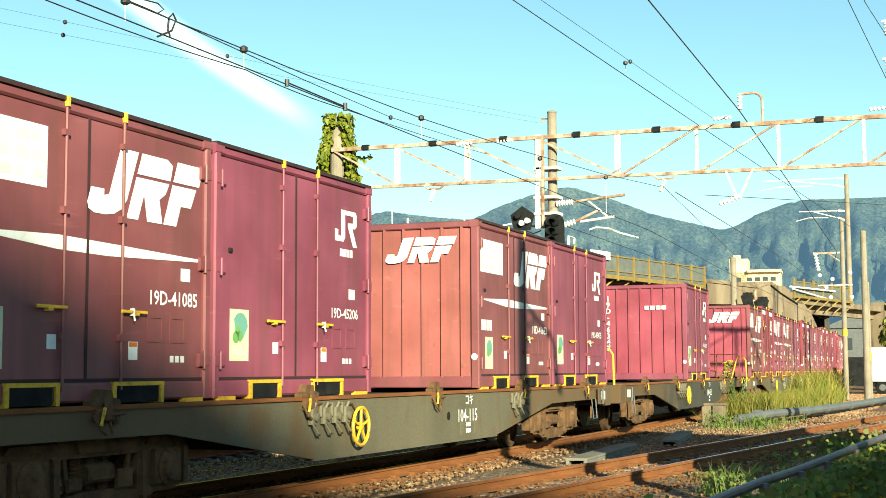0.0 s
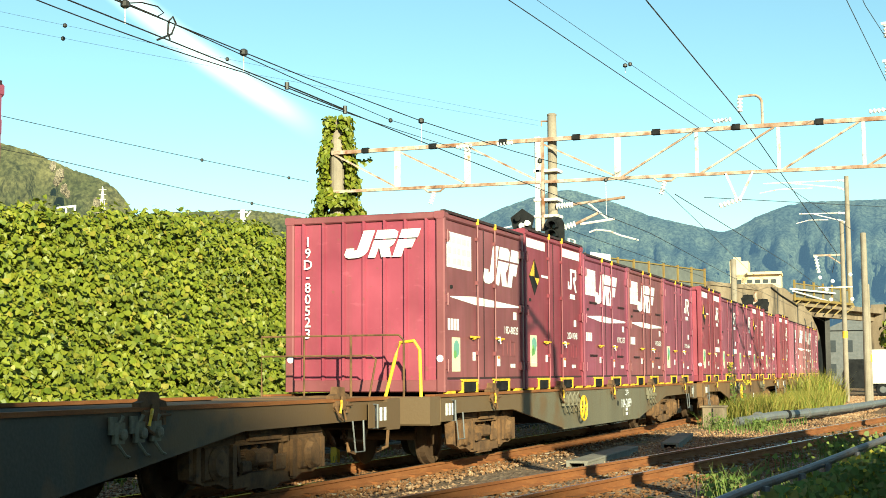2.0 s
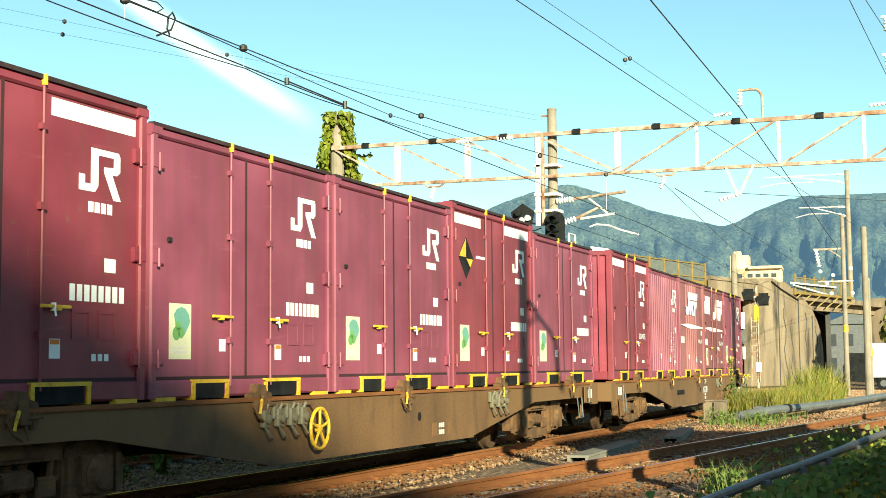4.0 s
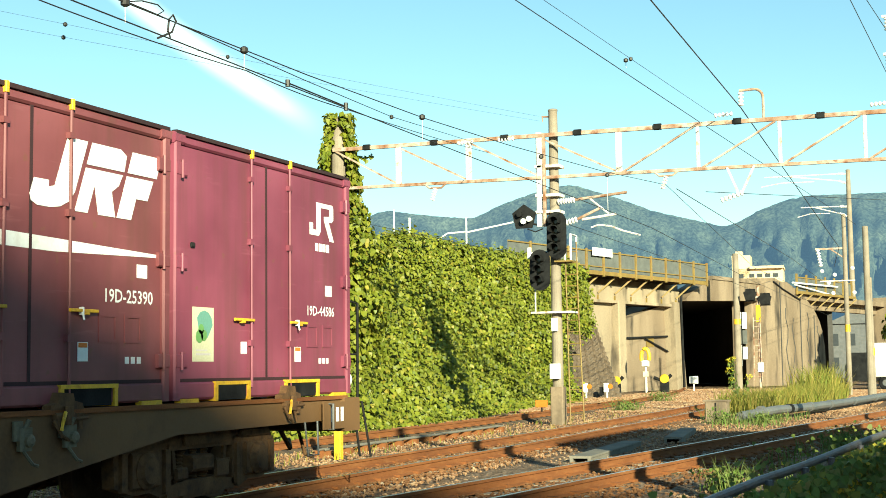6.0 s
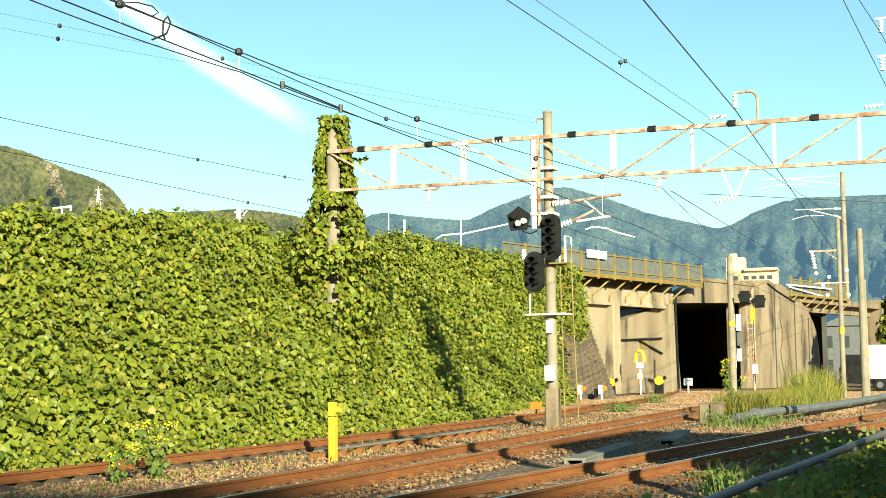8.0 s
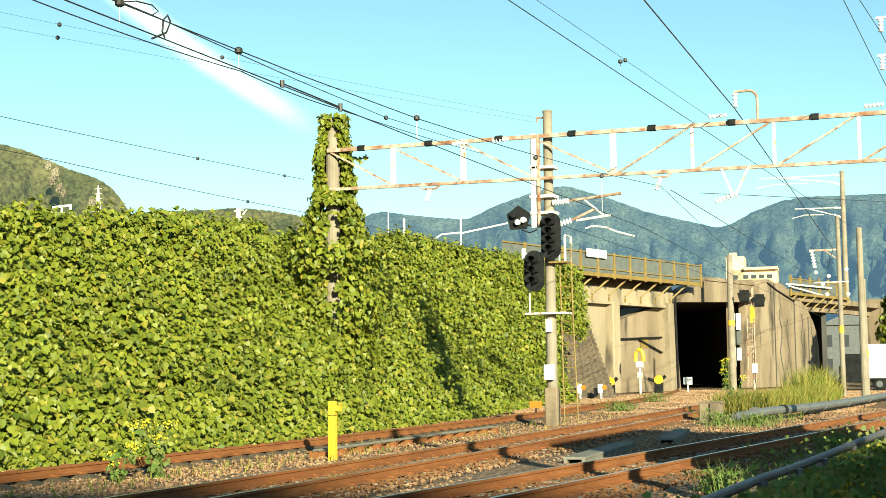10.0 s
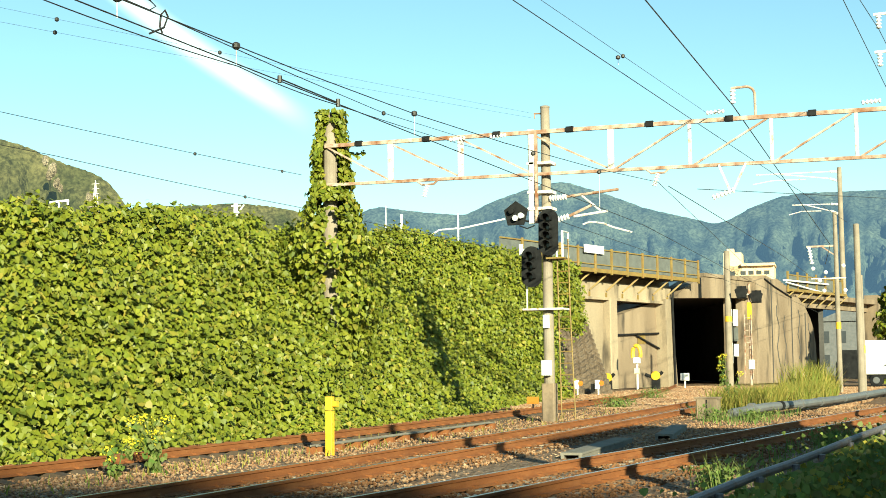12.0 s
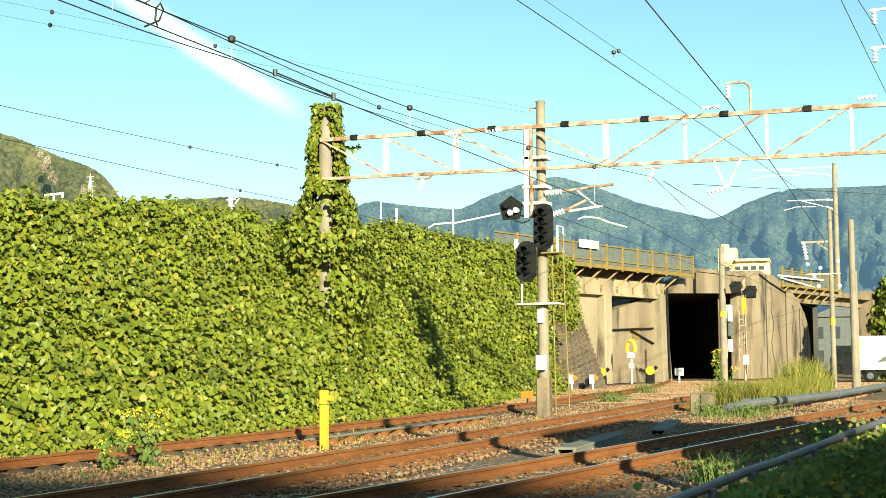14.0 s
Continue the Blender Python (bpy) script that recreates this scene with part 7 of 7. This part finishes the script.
def far_house(x, y, w, d, h, label):
    root = thing("house", label, "building", pose(x, y, GZ), group="houses beyond the overpass")
    part("wall", Shape().box(-w / 2, w / 2, 0, d, 0, h), "pipe", root, "grey rendered wall")
    part("roof", Shape().prism([(-w / 2 - 0.3, h), (w / 2 + 0.3, h), (0, h + w * 0.22)], "y", -0.3, d + 0.3), "pipe", root, "grey roof")
    n = max(2, int(w / 1.6))
    for i in range(n):
        for z in (1.0, 3.6):
            if z + 1.3 < h:
                part("window", Shape().box(-w / 2 + (i + 0.34) * w / n, -w / 2 + (i + 0.66) * w / n, -0.05, 0.02, z, z + 1.3), "window", root, "dark window")


far_house(-13.4, 158, 9, 8, 6.0, "grey two-storey house beyond the overpass")
far_house(-24.0, 150, 6, 8, 6.4, "grey house seen through the overpass")


def truck():
    """A white box truck parked side-on."""
    root = thing("box_truck", "white box truck parked beside the line", "truck", pose(-5.35, 86, GZ, 0, 0, -4))
    part("cargo_box", Shape().box(-1.85, 3.4, -1.0, 1.0, 0.75, 2.75, 0.05), "white", root, "white cargo box")
    part("chassis", Shape().box(-2.0, 3.4, -0.8, 0.8, 0.5, 0.72), "black", root)
    for x in (-1.0, 2.4):
        w = part("wheel", Shape().disc((x, -0.9, 0.4), "y", [(0, 0.36), (0.02, 0.4), (0.2, 0.4), (0.22, 0.36)], 18), "black", root, "black tyre")
        part("rim", Shape().disc((x, -0.92, 0.4), "y", [(0, 0.18), (0.02, 0.2)], 14), "pipe", w)
    part("print", Shape().prism([(-0.6, 1.2), (1.8, 1.4), (2.2, 1.9), (0.6, 1.75), (-0.2, 1.5)], "y", -1.012, -1.004), "pipe", root, "grey pattern on the box")
    part("cab", Shape().prism([(-3.3, 0.5), (-2.0, 0.5), (-2.0, 2.2), (-2.9, 2.2), (-3.3, 1.4)], "y", -0.9, 0.9), "black", root, "dark cab")


truck()


def bush(name, x, y, r, h, n, seed, label, mat="weed", size=0.25, category="shrub"):
    root = thing(name, label, category, pose(x, y, GZ))

    def place(rng):
        a, t = rng.uniform(0, 6.283), rng.random()
        rr = r * (0.35 + 0.65 * rng.random()) * math.sqrt(max(0.05, 1 - (t * 0.95) ** 2)) * (1 + 0.35 * noise.noise(Vector((math.cos(a) * 2, math.sin(a) * 2, t * 3 + seed))))
        return Vector((math.cos(a) * rr, math.sin(a) * rr, 0.03 + t * h)), Vector((math.cos(a), math.sin(a), 0.6))
    tagged(part("leaves", leaves(n, place, size, seed), mat, root), kind="stuff")
    s = Shape()
    rng = random.Random(seed)
    for i in range(7):
        a = rng.uniform(0, 6.28)
        s.tube([(0, 0, -0.05), (math.cos(a) * r * 0.3, math.sin(a) * r * 0.3, h * 0.4), (math.cos(a) * r * 0.55, math.sin(a) * r * 0.55, h * 0.75)], [0.03 * h, 0.02 * h, 0.008 * h], 5)
    part("stem", s, "timber", root)


bush("tree", -5.7, 104, 2.4, 7.4, 3600, 31, "dense dark green tree beside the overpass", "leaf", 0.42, "tree")


def weed_tuft(x, y, r, h, n, seed, label):
    """A ragged tuft: leaning stalks with small leaves up their length."""
    root = thing("weed_tuft", label, "weed", pose(x, y, GZ), group="weed tufts")

    def foot(rng):
        return Vector((rng.gauss(0, r * 0.4), rng.gauss(0, r * 0.4), -0.03))
    tagged(part("stalk", blades(n // 4, foot, h, 0.006, seed, 0.45), "weed", root, "thin leaning stalks"), kind="stuff")

    def spray(rng):
        a, t = rng.uniform(0, 6.283), rng.random()
        d = r * rng.random() ** 0.7 * (0.35 + 0.65 * t) * (1 + 0.6 * noise.noise(Vector((math.cos(a) * 2.5, math.sin(a) * 2.5, seed))))
        top = h * (0.55 + 0.6 * abs(noise.noise(Vector((a * 1.3, seed, 2)))))
        return Vector((math.cos(a) * d, math.sin(a) * d, t * top)), Vector((math.cos(a), math.sin(a), 0.6))
    tagged(part("leaves", leaves(n, spray, 0.035 + 0.02 * r, seed + 100), "weed", root, "small green leaves"), kind="stuff")


weed_tuft(-3.14, 16.76, 0.40, 0.42, 420, 32, "feathery grey-green weed by the loop rail")
weed_tuft(-2.65, 24.9, 0.45, 0.5, 380, 33, "sprawling green weed by the loop rail")
weed_tuft(-12.2, 47.0, 0.9, 0.5, 420, 34, "low green weed by the siding")
weed_tuft(-6.9, 36.6, 0.6, 0.5, 360, 35, "low green weed at the cable box")
weed_tuft(-5.9, 36.9, 0.5, 0.4, 300, 36, "low green weed at the conduit's end")
weed_tuft(-14.0, 60.0, 0.9, 0.6, 320, 37, "low green weed by the siding")


def weed_flower(x, y, h, n, seed, label):
    root = thing("goldenrod", label, "weed", pose(x, y, GZ), group="goldenrod plants")
    rng = random.Random(seed)
    for i in range(n):
        a, l_ = rng.uniform(0, 6.28), rng.uniform(0.1, 0.4)
        hh = h * rng.uniform(0.6, 1.0)
        top = Vector((math.cos(a) * l_, math.sin(a) * l_, hh))
        part("stem", Shape().tube([(0.02 * i, 0, -0.03), (top.x * 0.4, top.y * 0.4, hh * 0.6), tuple(top)], [0.012, 0.009, 0.004], 5), "weed", root)

        def up(r2):
            t = r2.random()
            return Vector((top.x * t, top.y * t, hh * t)) + Vector((r2.gauss(0, 0.05), r2.gauss(0, 0.05), 0)), Vector((r2.gauss(0, 1), r2.gauss(0, 1), 0.6))
        tagged(part("leaf_spray", leaves(34, up, 0.085, seed * 10 + i), "weed", root), kind="stuff")
        if hh > 0.55 * h:
            def fl(r2):
                return top + Vector((r2.gauss(0, 0.06), r2.gauss(0, 0.06), -abs(r2.gauss(0, 0.10)))), Vector((r2.gauss(0, 1), r2.gauss(0, 1), 1))
            tagged(part("flower", leaves(55, fl, 0.03, seed * 20 + i), "goldenrod", root, "yellow flower plume"), kind="stuff")


weed_flower(-11.35, 17.25, 0.95, 5, 41, "yellow-flowering goldenrod on the ballast")
weed_flower(-11.6, 16.6, 0.6, 2, 42, "small yellow-flowering goldenrod on the ballast")
weed_flower(-7.55, 43.0, 1.9, 5, 43, "tall yellow-flowering goldenrod by the grass")


def grass_patch(name, spots, n, height, width, seed, label, mat="grass"):
    def place(rng):
        x0, x1, y0, y1 = spots[rng.randrange(len(spots))]
        return Vector((rng.uniform(x0, x1), rng.uniform(y0, y1), GZ - 0.02))
    me = blades(n, place, height, width, seed)
    solid(name, me, mat, label, "grass", "stuff")


grass_patch("tall_grass", [(-8.2, -6.4, 42, 47), (-7.6, -5.6, 46, 54), (-7.4, -6.0, 50, 60), (-8.0, -6.9, 58, 70)], 9000, 0.78, 0.012, 51, "tall yellow-green grass between the tracks")
grass_patch("dry_grass", [(-12.3, -9.7, 24, 46), (-14.8, -13.9, 14, 46), (-11.8, -10.6, 13, 24)], 700, 0.16, 0.008, 52, "low dry grass between the tracks")
grass_patch("low_weeds", [(-3.4, -2.2, 17, 30), (-6.9, -5.2, 34, 42)], 700, 0.28, 0.010, 53, "low green weeds beside the rails", "weed")
grass_patch("reeds", [(-8.6, -7.2, 60, 72), (-7.6, -6.4, 54, 64)], 900, 1.5, 0.018, 54, "tall green-yellow reeds in front of the pier")


# ---- fence in the near corner ----
def fence():
    root = thing("pipe_fence", "grey pipe fence overgrown with yellowing vines", "fence")
    pts = [(-1.79, 6.60), (-1.65, 8.60), (-1.57, 9.69), (-1.47, 10.78), (-1.38, 11.69), (-1.27, 12.99), (-1.10, 14.53), (-0.43, 20.53)]
    z = [0.46, 0.50, 0.52, 0.53, 0.55, 0.58, 0.62, 0.78]
    path = [(x, y, h) for (x, y), h in zip(pts, z)]
    part("top_pipe", Shape().tube(path, 0.032, 10), "fence_pipe", root, "weathered grey top pipe")
    for k in range(1, len(path) - 1):
        x, y, h = path[k]
        part("post", Shape().tube([(x + 0.05, y, GZ - 0.05), (x + 0.05, y, h)], 0.03, 8), "fence_pipe", root, "pale fence post")

    def along(rng):
        y = rng.uniform(6.9, 20.0)
        x = float(np.interp(y, [p[1] for p in path], [p[0] for p in path]))
        h = float(np.interp(y, [p[1] for p in path], [p[2] for p in path]))
        return x, y, h

    def place(rng):
        x, y, h = along(rng)
        return Vector((x + abs(rng.gauss(0.05, 0.10)) + 0.04, y, rng.uniform(GZ, h - 0.02))), Vector((0.1, -0.9, 0.5))
    tagged(part("vine", leaves(7000, place, 0.06, 61), "leaf_fence", root, "yellowing vine leaves"), kind="stuff")

    def over(rng):
        x, y, h = along(rng)
        return Vector((x - abs(rng.gauss(0.15, 0.25)), y, h - 0.05 + rng.gauss(-0.25, 0.16))), Vector((0.1, -0.7, 0.7))
    tagged(part("vine", leaves(1500, over, 0.045, 62), "leaf_fence", root, "trailing vine leaves"), kind="stuff")


fence()


# ---- motion ----
def run(t):
    """How far up the line the first wagon's middle stands."""
    return 17.447 - 15.635 * t + float(np.interp(t, (0, 0.5, 0.9, 1.5, 3.0, 5.3, 5.6, 6.2), (-0.17, -0.08, 0.05, 0.03, 0.10, 0.02, -0.06, -0.08)))


def on_line(s):
    """Pose of a wagon whose bogies sit on the line."""
    a = Vector((track_x(s - 7.1), s - 7.1, 0))
    b = Vector((track_x(s + 7.1), s + 7.1, 0))
    mid = (a + b) / 2
    turn = math.degrees(math.atan2(a.x - b.x, b.y - a.y))
    return pose(mid.x, mid.y, 0, 0, 0, turn)


def motions():
    for ob, k, shift, up in TRAIN:
        times = [i * 0.25 for i in range(57)]
        walk(ob, [(t, on_line(run(t) + 20.4 * k) @ pose(0, shift, up)) for t in times])
    # the wheels roll while the train is near
    for w in WHEELS:
        y = w.matrix_basis.translation.copy()
        rows_ = []
        for i in range(0, 421):
            t = i / 30
            if t > 7.2 and i < 420:
                continue
            rows_.append((t, pose(y.x, y.y, y.z, math.degrees((run(0) - run(min(t, 7.2))) / 0.405))))
        walk(w, rows_)


motions()
